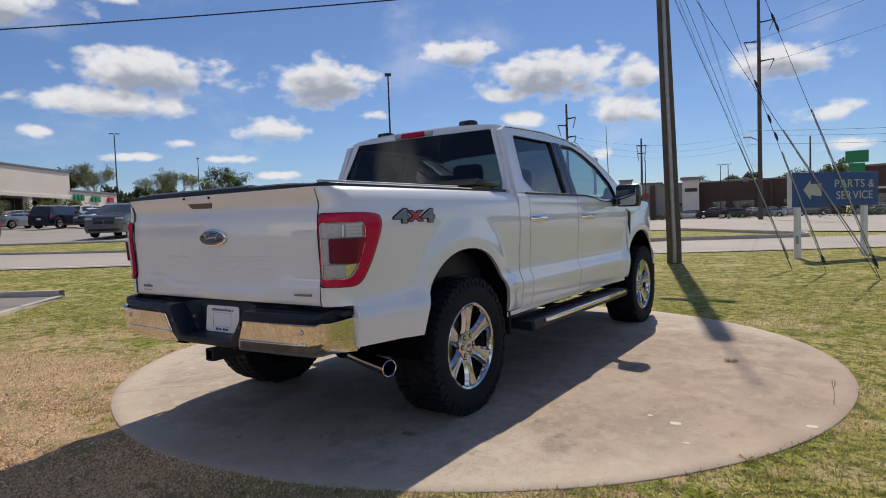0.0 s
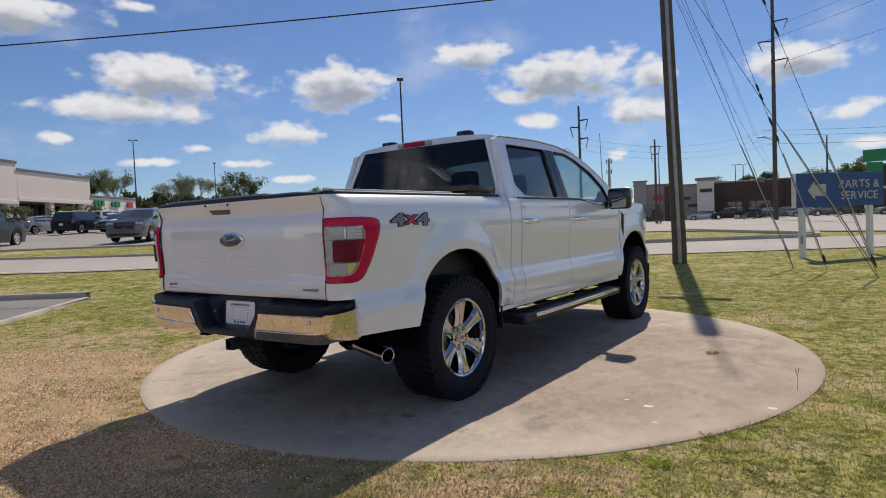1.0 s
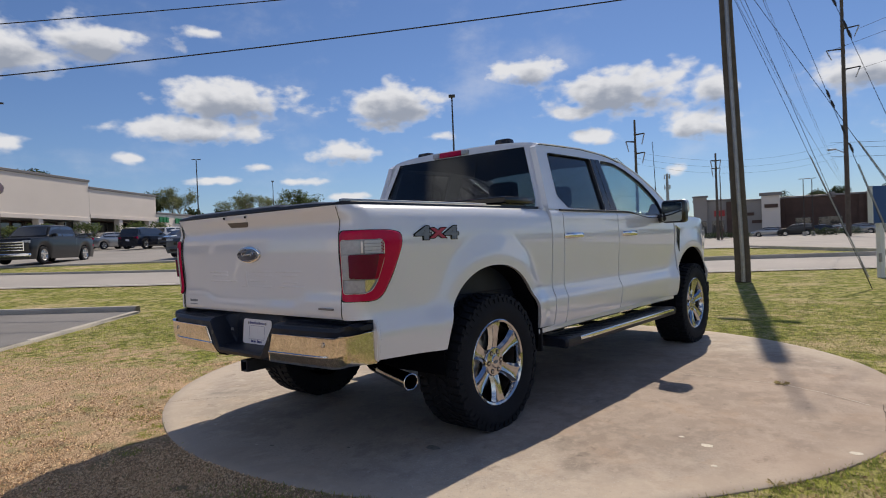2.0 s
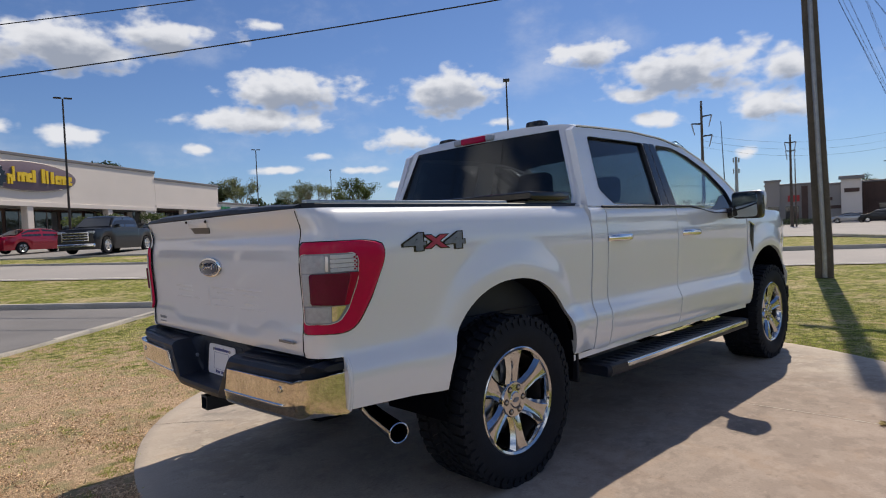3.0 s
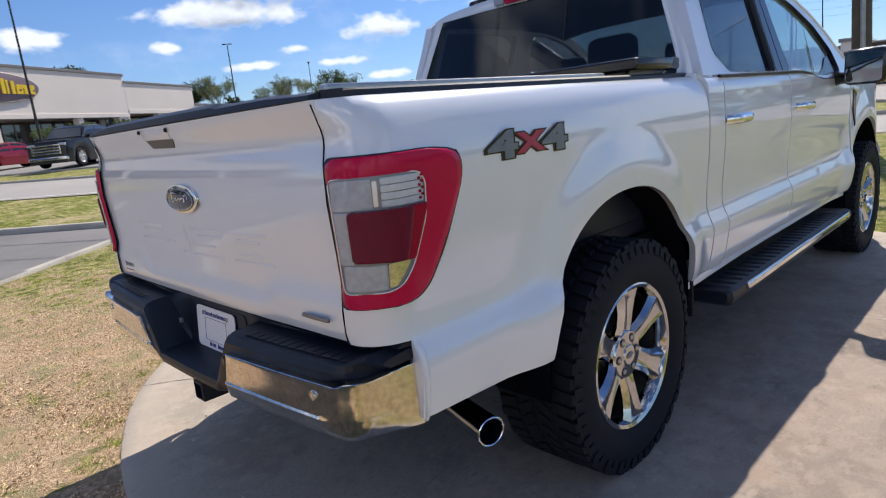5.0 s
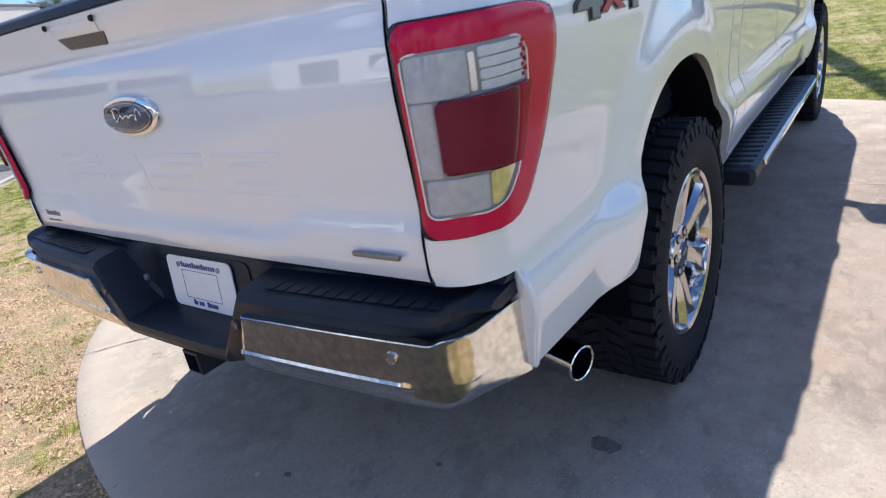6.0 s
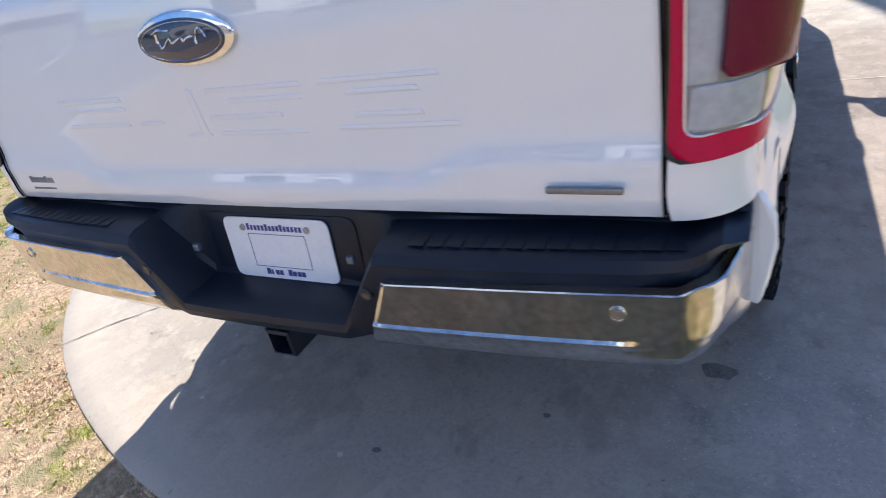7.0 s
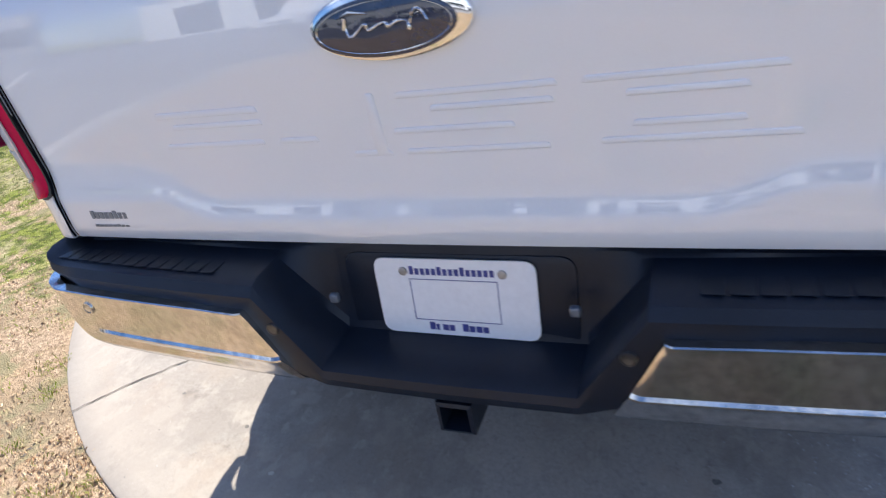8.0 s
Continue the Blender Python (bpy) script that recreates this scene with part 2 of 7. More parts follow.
    er.inputs[1].default_value, er.inputs[2].default_value, er.inputs[4].default_value = 2.98, 3.22, 0.62
    nt.links.new(edge_.outputs[0], er.inputs[0])
    ex = nt.nodes.new("ShaderNodeMix")
    ex.data_type = "RGBA"
    nt.links.new(er.outputs[0], ex.inputs["Factor"])
    nt.links.new(last, ex.inputs["A"])
    ex.inputs["B"].default_value = (0.46, 0.395, 0.325, 1)
    last = ex.outputs["Result"]
    # broad weathered mauve-brown patch with an uneven edge; it also paints in truck shade
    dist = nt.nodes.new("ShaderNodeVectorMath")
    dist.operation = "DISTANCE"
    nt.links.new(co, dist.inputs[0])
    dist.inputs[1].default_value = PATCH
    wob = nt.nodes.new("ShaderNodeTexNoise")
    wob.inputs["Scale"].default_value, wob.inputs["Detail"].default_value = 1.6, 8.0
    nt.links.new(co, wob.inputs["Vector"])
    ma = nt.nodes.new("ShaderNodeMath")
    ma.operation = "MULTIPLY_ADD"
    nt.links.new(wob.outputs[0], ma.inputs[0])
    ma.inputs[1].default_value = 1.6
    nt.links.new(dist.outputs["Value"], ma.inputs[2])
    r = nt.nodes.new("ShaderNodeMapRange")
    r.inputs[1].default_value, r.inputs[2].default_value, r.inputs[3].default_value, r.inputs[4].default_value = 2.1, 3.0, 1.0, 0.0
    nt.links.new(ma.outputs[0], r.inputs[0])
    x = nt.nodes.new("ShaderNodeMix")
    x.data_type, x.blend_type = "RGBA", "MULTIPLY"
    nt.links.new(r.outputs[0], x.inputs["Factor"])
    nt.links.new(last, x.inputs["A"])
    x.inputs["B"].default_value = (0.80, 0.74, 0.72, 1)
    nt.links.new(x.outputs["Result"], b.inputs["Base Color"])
    return mt


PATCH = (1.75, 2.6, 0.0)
PAD_X, PAD_Y, PAD_R = 0.03, 2.72, 3.015
CONCRETE = pad_concrete()
KERB = mat("kerb_concrete", (0.47, 0.44, 0.39), 0.9, 0, 0.2, 2.0, 60, bump=0.003)
ASPHALT = mat("asphalt", (0.20, 0.195, 0.195), 0.9, 0, 0.15, 0.6, 120, bump=0.003, col2=(0.15, 0.148, 0.15))
ROAD = mat("worn_road", (0.35, 0.33, 0.315), 0.9, 0, 0.12, 0.25, 60, bump=0.002, col2=(0.29, 0.28, 0.27))
LOT = mat("car_park", (0.27, 0.26, 0.255), 0.9, 0, 0.15, 0.2, 40, col2=(0.22, 0.215, 0.21))
LINE_PAINT = mat("line_paint", (0.62, 0.60, 0.55), 0.8, 0, 0.25, 3, 60)
STUCCO = mat("stucco", (0.74, 0.68, 0.625), 0.9, 0, 0.05, 0.3, 40, bump=0.003)
STUCCO_GREY = mat("grey_stucco", (0.30, 0.28, 0.265), 0.9, 0, 0.08, 0.3, 40)
BRICK = mat("brown_brick", (0.105, 0.065, 0.052), 0.9, 0, 0.2, 0.8, 30)
ROOF_METAL = mat("coping", (0.20, 0.19, 0.19), 0.5, 0.3, 0.1)
SHOP_GLASS = mat("shop_glass", (0.03, 0.034, 0.038), 0.06, 0, 0.2, 0.8, 6, coat=1.0)
WOOD_POLE = mat("weathered_pole", (0.105, 0.085, 0.068), 0.9, 0, 0.3, 3, 40, bump=0.006)
DARK_METAL = mat("dark_metal", (0.05, 0.045, 0.042), 0.5, 0.5, 0.15)
WIRE = mat("cable", (0.022, 0.022, 0.025), 0.6)
GALV = mat("galvanised", (0.36, 0.36, 0.37), 0.45, 0.8, 0.2)
SIGN_BLUE = mat("sign_blue", (0.008, 0.065, 0.235), 0.45, 0, 0.06, 2)
SIGN_WHITE = mat("sign_white", (0.72, 0.73, 0.72), 0.5, 0, 0.06, 3)
SIGN_CREAM = mat("sign_cream", (0.50, 0.50, 0.43), 0.5, 0, 0.06, 3)
GUARD = mat("guy_guard", (0.36, 0.36, 0.34), 0.6, 0, 0.15, 5)
PURPLE = mat("sign_purple", (0.14, 0.10, 0.135), 0.5, 0, 0.1)
YELLOW = mat("sign_yellow", (0.75, 0.52, 0.02), 0.5, 0, 0.05)
GREEN_SIGN = mat("sign_green", (0.01, 0.22, 0.08), 0.5)
RED_SIGN = mat("sign_red", (0.45, 0.03, 0.03), 0.5)
BARK = mat("bark", (0.10, 0.08, 0.065), 0.95, 0, 0.3, 5, 40)
def leaf_mat(name, col, vary=0.35):
    mt = mat(name, col, 0.7, 0, vary, 0.9, 7)
    nt = mt.node_tree
    b = nt.nodes["Principled BSDF"]
    tr = nt.nodes.new("ShaderNodeBsdfTranslucent")
    nt.links.new(b.inputs["Base Color"].links[0].from_socket, tr.inputs[0])
    mx = nt.nodes.new("ShaderNodeMixShader")
    mx.inputs[0].default_value = 0.5
    nt.links.new(b.outputs[0], mx.inputs[1])
    nt.links.new(tr.outputs[0], mx.inputs[2])
    nt.links.new(mx.outputs[0], nt.nodes["Material Output"].inputs[0])
    return mt


LEAF = leaf_mat("leaf", (0.10, 0.14, 0.045))
LEAF_PALE = leaf_mat("spring_leaf", (0.19, 0.225, 0.12))
LEAF_DARK = leaf_mat("dark_leaf", (0.05, 0.075, 0.035))
PALE_BARK = mat("pale_bark", (0.24, 0.21, 0.18), 0.95, 0, 0.3, 5, 40)
GRASS = leaf_mat("grass_blade", (0.38, 0.43, 0.085))
DRY_GRASS = leaf_mat("dry_grass", (0.56, 0.47, 0.25))
STRAW = mat("straw", (0.62, 0.47, 0.28), 0.85, 0, 0.3, 3, 30, col2=(0.44, 0.32, 0.18))


def chip_mat():
    """Wood chips and grit, each of its own tone."""
    mt = mat("wood_chips", (0.6, 0.45, 0.28), 0.9, 0, 0.2, 8, 60)
    nt = mt.node_tree
    b = nt.nodes["Principled BSDF"]
    rnd = nt.nodes.new("ShaderNodeNewGeometry").outputs["Random Per Island"]
    rp = nt.nodes.new("ShaderNodeValToRGB")
    rp.color_ramp.elements[0].color, rp.color_ramp.elements[1].color = (0.28, 0.18, 0.10, 1), (0.87, 0.69, 0.45, 1)
    e = rp.color_ramp.elements.new(0.5)
    e.color = (0.72, 0.49, 0.29, 1)
    nt.links.new(rnd, rp.inputs[0])
    nt.links.new(rp.outputs[0], b.inputs["Base Color"])
    return mt


CHIPS = chip_mat()


# ---------------------------------------------------------------- mesh tools
def shade(me, smooth=True, angle=None):
    if smooth:
        me.polygons.foreach_set("use_smooth", [True] * len(me.polygons))
        if angle:
            me.set_sharp_from_angle(angle=radians(angle))
    me.update()
    return me


def mesh(verts, faces, material, smooth=True, angle=35):
    me = bpy.data.meshes.new("mesh")
    me.from_pydata([tuple(map(float, v)) for v in verts], [], faces)
    me.materials.append(material)
    return shade(me, smooth, angle)


def bm_mesh(bm, material, smooth=True, angle=35):
    me = bpy.data.meshes.new("mesh")
    bm.normal_update()
    bm.to_mesh(me)
    bm.free()
    me.materials.append(material)
    return shade(me, smooth, angle)


def part(name, me, parent=None, label="", m=None):
    ob = new(name, me)
    if parent is not None:
        ob.parent = parent
    if m is not None:
        ob.matrix_local = m
    if label:
        ob["label"] = label
    return ob


def thing(name, label, category, m=None, group="", kind=""):
    ob = new(name)
    if m is not None:
        ob.matrix_world = m
    return tagged(ob, label, category, group, kind)


def grid(rows, closed=False):
    """Quads over rows of points of equal length."""
    n = len(rows[0])
    verts = [p for r in rows for p in r]
    faces = []
    for i in range(len(rows) - 1):
        for j in range(n if closed else n - 1):
            k = (j + 1) % n
            faces.append((i * n + j, i * n + k, (i + 1) * n + k, (i + 1) * n + j))
    return verts, faces


def join(*pieces):
    verts, faces = [], []
    for v, f in pieces:
        k = len(verts)
        verts += list(v)
        faces += [tuple(i + k for i in q) for q in f]
    return verts, faces


def box(x0, x1, y0, y1, z0, z1, material, bevel=0.01, seg=2):
    bm = bmesh.new()
    bmesh.ops.create_cube(bm, size=1.0, matrix=Matrix.LocRotScale(((x0 + x1) / 2, (y0 + y1) / 2, (z0 + z1) / 2), None, (x1 - x0, y1 - y0, z1 - z0)))
    if bevel:
        bmesh.ops.bevel(bm, geom=bm.edges[:], offset=min(bevel, 0.45 * min(x1 - x0, y1 - y0, z1 - z0)), segments=seg, affect="EDGES", profile=0.5)
    broad = sorted(bm.faces, key=lambda f_: -f_.calc_area())[:6]
    bm.normal_update()
    bm.faces.index_update()
    flat = [f_.index for f_ in broad]
    me = bm_mesh(bm, material)
    for k in flat:
        me.polygons[k].use_smooth = False
    return me


def boxes(list6, material):
    V, F = [], []
    for x0, x1, y0, y1, z0, z1 in list6:
        k = len(V)
        V += [(x, y, z) for x in (x0, x1) for y in (y0, y1) for z in (z0, z1)]
        F += [tuple(k + i for i in q) for q in ((0, 1, 3, 2), (4, 6, 7, 5), (0, 4, 5, 1), (2, 3, 7, 6), (0, 2, 6, 4), (1, 5, 7, 3))]
    return mesh(V, F, material, False)


def tube_pieces(points, radii, n=10, caps=True):
    pts = [Vector(p) for p in points]
    if not hasattr(radii, "__len__"):
        radii = [radii] * len(pts)
    rows = []
    for i, p in enumerate(pts):
        d = (pts[min(i + 1, len(pts) - 1)] - pts[max(i - 1, 0)]).normalized()
        a = d.cross(Vector((0, 0, 1)) if abs(d.z) < 0.9 else Vector((1, 0, 0))).normalized()
        b = d.cross(a)
        rows.append([p + radii[i] * (math.cos(t) * a + math.sin(t) * b) for t in (2 * math.pi * k / n for k in range(n))])
    v, f = grid(rows, True)
    if caps:
        f = f + [tuple(range(n)), tuple(range(len(v) - 1, len(v) - 1 - n, -1))]
    return v, f


def tube(points, radii, material, n=10):
    return mesh(*tube_pieces(points, radii, n), material, True, 50)


def lathe(profile, n, material, angle=30):
    """Turns (x, r) pairs about the x axis."""
    rows = [[(x, r * math.cos(t), r * math.sin(t)) for t in (2 * math.pi * k / n for k in range(n))] for x, r in profile]
    return mesh(*grid(rows, True), material, True, angle)


def slab(outline, depth, material, to3d, bevel=0.0):
    """A plate with a rounded rim from a flat outline; to3d places (a, b, c) in space."""
    bm = bmesh.new()
    face = bm.faces.new([bm.verts.new((a, b, 0)) for a, b in outline])
    ext = bmesh.ops.extrude_face_region(bm, geom=[face])
    for v in ext["geom"]:
        if isinstance(v, bmesh.types.BMVert):
            v.co.z += depth
    bmesh.ops.recalc_face_normals(bm, faces=bm.faces[:])
    if bevel:
        rim = [e for e in bm.edges if all(v.co.z > depth * 0.5 for v in e.verts)]
        bmesh.ops.bevel(bm, geom=rim, offset=bevel, segments=2, affect="EDGES", profile=0.5)
    for v in bm.verts:
        v.co = Vector(to3d(*v.co))
    bmesh.ops.recalc_face_normals(bm, faces=bm.faces[:])
    return bm_mesh(bm, material)


def rounded(points, r=0.02, n=4):
    """A closed outline with its corners rounded."""
    out = []
    k = len(points)
    for i in range(k):
        p, a, b = (Vector((*q, 0)) for q in (points[i], points[i - 1], points[(i + 1) % k]))
        da, db = (a - p), (b - p)
        rr = min(r, da.length * 0.45, db.length * 0.45)
        pa, pb = p + da.normalized() * rr, p + db.normalized() * rr
        for j in range(n + 1):
            t = j / n
            q = pa * (1 - t) ** 2 + p * 2 * t * (1 - t) + pb * t * t
            out.append((q.x, q.y))
    return out


def oval(w, h, n=40):
    return [(w * math.cos(2 * math.pi * k / n), h * math.sin(2 * math.pi * k / n)) for k in range(n)]


def text_mesh(body, size, depth, material, space=1.0, bold=0.0):
    cu = bpy.data.curves.new("text", "FONT")
    cu.body, cu.size, cu.extrude, cu.align_x, cu.align_y = body, size, depth, "CENTER", "CENTER"
    cu.space_character, cu.offset = space, bold
    ob = bpy.data.objects.new("text", cu)
    scene.collection.objects.link(ob)
    dg = bpy.context.evaluated_depsgraph_get()
    me = bpy.data.meshes.new_from_object(ob.evaluated_get(dg))
    bpy.data.objects.remove(ob)
    me.materials.clear()
    me.materials.append(material)
    return me


def smooth(t, a, b):
    t = min(max((t - a) / (b - a), 0.0), 1.0)
    return t * t * (3 - 2 * t)


def table(t, pairs):
    for (a, u), (b, v) in zip(pairs, pairs[1:]):
        if t <= b:
            return u + (v - u) * max(0.0, (t - a) / (b - a))
    return pairs[-1][1]


# ---------------------------------------------------------------- ground
def slope(x, y):
    """The land rises gently towards the shops across the road."""
    u, v = 0.7314 * x + 0.6820 * y, -0.6820 * x + 0.7314 * y
    return 0.037 * max(0.0, v - 4.0) * (1 - smooth(u, 0.0, 8.0))


CU, SU = math.cos(radians(36)), math.sin(radians(36))


def uv(u, v):
    """From along and across the road to the plan."""
    return CU * u - SU * v, SU * u + CU * v



def ground_material():
    mt = bpy.data.materials.new("lawn_and_dirt")
    mt.use_nodes = True
    nt = mt.node_tree
    b = nt.nodes["Principled BSDF"]
    b.inputs["Roughness"].default_value, b.inputs["Specular IOR Level"].default_value = 0.95, 0.1
    co = nt.nodes.new("ShaderNodeTexCoord").outputs["Object"]

    def nz(scale, detail=6.0, rough=0.6):
        n = nt.nodes.new("ShaderNodeTexNoise")
        n.inputs["Scale"].default_value, n.inputs["Detail"].default_value, n.inputs["Roughness"].default_value = scale, detail, rough
        nt.links.new(co, n.inputs["Vector"])
        return n.outputs[0]

    def mr(x, a, c, lo=0.0, hi=1.0):
        n = nt.nodes.new("ShaderNodeMapRange")
        n.inputs[1].default_value, n.inputs[2].default_value, n.inputs[3].default_value, n.inputs[4].default_value = a, c, lo, hi
        nt.links.new(x, n.inputs[0])
        return n.outputs[0]

    def mx(f, a, c):
        n = nt.nodes.new("ShaderNodeMix")
        n.data_type = "RGBA"
        nt.links.new(f, n.inputs["Factor"])
        for s, v in (("A", a), ("B", c)):
            if isinstance(v, tuple):
                n.inputs[s].default_value = (*v, 1)
            else:
                nt.links.new(v, n.inputs[s])
        return n.outputs["Result"]

    def add(a, c, op="ADD"):
        n = nt.nodes.new("ShaderNodeMath")
        n.operation = op
        nt.links.new(a, n.inputs[0])
        if isinstance(c, float):
            n.inputs[1].default_value = c
        else:
            nt.links.new(c, n.inputs[1])
        return n.outputs[0]

    fine = nz(55, 5)
    lawn = mx(mr(nz(1.1), 0.4, 0.62), (0.27, 0.30, 0.060), (0.46, 0.42, 0.17))
    lawn = mx(mr(nz(9), 0.46, 0.56), lawn, (0.125, 0.15, 0.035))
    lawn = mx(mr(nz(0.6, 8), 0.55, 0.66), lawn, (0.54, 0.44, 0.26))
    lawn = mx(mr(nz(2.8, 9), 0.53, 0.60, 0.0, 0.8), lawn, (0.50, 0.43, 0.24))
    lawn = mx(mr(nz(24, 6), 0.52, 0.60, 0.0, 0.8), lawn, (0.10, 0.115, 0.03))
    dirt = mx(mr(fine, 0.35, 0.66), (0.31, 0.21, 0.13), (0.74, 0.55, 0.37))
    dirt = mx(mr(nz(2.3), 0.48, 0.62), dirt, (0.52, 0.365, 0.225))
    dirt = mx(mr(nz(1.3, 8), 0.50, 0.62, 0.0, 0.75), dirt, (0.38, 0.29, 0.18))
    dirt = mx(mr(nz(4.5, 8), 0.53, 0.60, 0.0, 0.85), dirt, (0.34, 0.30, 0.17))
    # bare straw-covered earth behind and to the side of the pad, thin lawn elsewhere
    far = nt.nodes.new("ShaderNodeVectorMath")
    far.operation = "DISTANCE"
    nt.links.new(co, far.inputs[0])
    far.inputs[1].default_value = (-2.4, -2.9, 0)
    too = nt.nodes.new("ShaderNodeVectorMath")
    too.operation = "DISTANCE"
    nt.links.new(co, too.inputs[0])
    too.inputs[1].default_value = (1.2, -4.6, 0)
    bare = add(mr(add(far.outputs["Value"], too.outputs["Value"], "MINIMUM"), 2.4, 6.1, 0.75, -0.42), mr(nz(0.75, 6), 0.3, 0.7, -0.55, 0.55))
    bare = add(bare, mr(nz(6.0, 5), 0.3, 0.7, -0.45, 0.45))
    nt.links.new(mx(mr(bare, -0.05, 0.30), lawn, dirt), b.inputs["Base Color"])
    bp = nt.nodes.new("ShaderNodeBump")
    bp.inputs["Distance"].default_value, bp.inputs["Strength"].default_value = 0.02, 0.8
    nt.links.new(add(fine, nz(160, 3)), bp.inputs["Height"])
    nt.links.new(bp.outputs[0], b.inputs["Normal"])
    return mt


def build_ground():
    steps = [-900, -400, -200, -120, -80, -60, -50, -42, -36] + [-32 + 1.0 * k for k in range(64)] + [36, 42, 50, 60, 80, 120, 200, 400, 900]
    rows = [[(x, y, min(slope(x, y), 6.0) + 0.006 * noise.noise((x * 0.5, y * 0.5, 0)) - (0.009 if math.hypot(x, y - 2.7) < 7 else 0.02)) for x in steps] for y in steps]
    ob = new("ground", mesh(*grid(rows), ground_material(), True, None))
    tagged(ob, "dry patchy lawn with bare straw-covered earth", "ground", kind="structure")


build_ground()


def strip(name, label, category, us, lo, hi, lift, material, nv=3, parent=None):
    """A paved band along the road, lying on the land; lo and hi give its edges at u."""
    rows = []
    for u in us:
        a, b = lo(u), hi(u)
        row = []
        for k in range(nv + 1):
            x, y = uv(u, a + (b - a) * k / nv)
            row.append((x, y, slope(x, y) + lift))
        rows.append(row)
    ob = new(name, mesh(*grid(rows), material, True, None))
    return tagged(ob, label, category, kind="structure")


def kerb_line(points, width=0.16, height=0.14):
    """A kerb as one swept profile along plan points."""
    rows = []
    for i, (x, y) in enumerate(points):
        ax, ay = points[max(i - 1, 0)]
        bx, by = points[min(i + 1, len(points) - 1)]
        d = Vector((bx - ax, by - ay, 0)).normalized()
        n = Vector((-d.y, d.x, 0))
        z = slope(x, y)
        rows.append([Vector((x, y, z)) + n * s * width + Vector((0, 0, h)) for s, h in ((-0.5, -0.1), (-0.5, height - 0.03), (-0.38, height), (0.38, height), (0.5, height - 0.03), (0.5, -0.1))])
    return mesh(*grid(rows), KERB, True, 30)


NEAR = [(-60, 16.0), (-21, 13.4), (-14, 12.8), (-6, 12.1), (8, 14.7), (14, 13.9), (40, 13.0), (90, 12.0)]
FAR = [(-60, 24.0), (-26, 19.6), (-20, 18.8), (-12, 17.4), (-8, 17.0), (10, 22.4), (16, 21.3), (40, 20.0), (90, 19.0)]
US = [-120 + 4 * k for k in range(56)]
near, far = (lambda u: table(u, NEAR)), (lambda u: table(u, FAR))
strip("road", "pale sun-bleached two-lane asphalt road", "road", US, near, far, 0.004, ROAD)
strip("lane_line", "worn white edge line on the road", "road marking", US, lambda u: near(u) + 0.25, lambda u: near(u) + 0.36, 0.010, LINE_PAINT, 1)
strip("car_park", "grey asphalt car park before the shops", "car park", [-140 + 6 * k for k in range(25)], lambda u: 23.7, lambda u: 90.0, 0.03, LOT, 16)
strip("forecourt", "wide pale concrete forecourt across the road", "pavement", [11 + 6 * k for k in range(22)], lambda u: 39.0 if u < 18.5 else far(u) - 0.02, lambda u: 130.0, 0.034, ROAD, 6)
strip("driveway", "dark asphalt driveway beside the lawn", "driveway", [-60 + 5 * k for k in range(11)] + [-5.06], lambda u: -30.0, lambda u: 7.13, 0.02, ASPHALT, 16)

KERBS = [("kerb", [uv(u, 7.21) for u in (-60, -40, -25, -15, -10, -8, -7, -6, -5.5, -5.15)], 0.16, 0.11),
         ("kerb", [uv(u, far(u) + 0.08) for u in range(-80, 9, 3)], 0.18, 0.08),
         ("kerb", [uv(u, 23.6) for u in range(-80, 9, 3)], 0.16, 0.06),
         ("kerb", [uv(u, far(u) + 0.08) for u in (9, 11, 13, 15, 16.2)] + [uv(17.4, 21.9), uv(18.2, 23.2), uv(18.4, 25), uv(18.4, 39)], 0.18, 0.16),
         ("kerb", [uv(-5.0 - 0.02 * max(v, 0), v) for v in (-20, -12, -6, -2, 0, 2, 4, 6, 7.13)], 0.14, 0.025)]
for nm, pts, w, h in KERBS:
    tagged(new(nm, kerb_line(pts, w, h)), "weathered concrete kerb along the lawn edge", "kerb", kind="structure")
for k, v in enumerate((-1.5, 1.3, 4.1)):
    strip("bay_line", "faded white parking line on dark asphalt", "road marking", [-14 + 1.0 * j for j in range(7)], lambda u, v=v: v, lambda u, v=v: v + 0.1, 0.027, LINE_PAINT, 1)


def build_pad():
    n = 128
    rows = []
    for r, z in ((0.0, 0.0), (0.8, 0.0), (1.7, 0.0), (2.5, 0.0), (PAD_R - 0.06, 0.0), (PAD_R + 0.010, -0.001), (PAD_R + 0.016, -0.006), (PAD_R + 0.018, -0.03), (PAD_R + 0.02, -0.12)):
        row = []
        for k in range(n):
            t = 2 * math.pi * k / n
            w = r + (0.012 * noise.noise((math.cos(t) * 4, math.sin(t) * 4, 3)) if r > 2.9 else 0)
            row.append((PAD_X + w * math.cos(t), PAD_Y + w * math.sin(t), z))
        rows.append(row)
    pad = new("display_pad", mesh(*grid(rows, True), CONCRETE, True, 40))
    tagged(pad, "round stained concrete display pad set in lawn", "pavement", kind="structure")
    return pad


pad = build_pad()


# ---------------------------------------------------------------- the pickup
REAR, FRONT, HUB_Z = 1.122, 4.862, 0.426
ARCH, ARCH_W = 1.145, 0.512
SIDE = [(0.40, 0.93), (0.50, 0.955), (0.62, 0.988), (0.735, 1.004), (0.765, 1.003), (0.815, 0.977), (0.86, 0.969), (0.95, 0.973), (1.08, 0.984), (1.20, 0.989), (1.28, 0.987), (1.35, 0.975), (1.39, 0.960), (1.415, 0.940), (1.43, 0.915)]


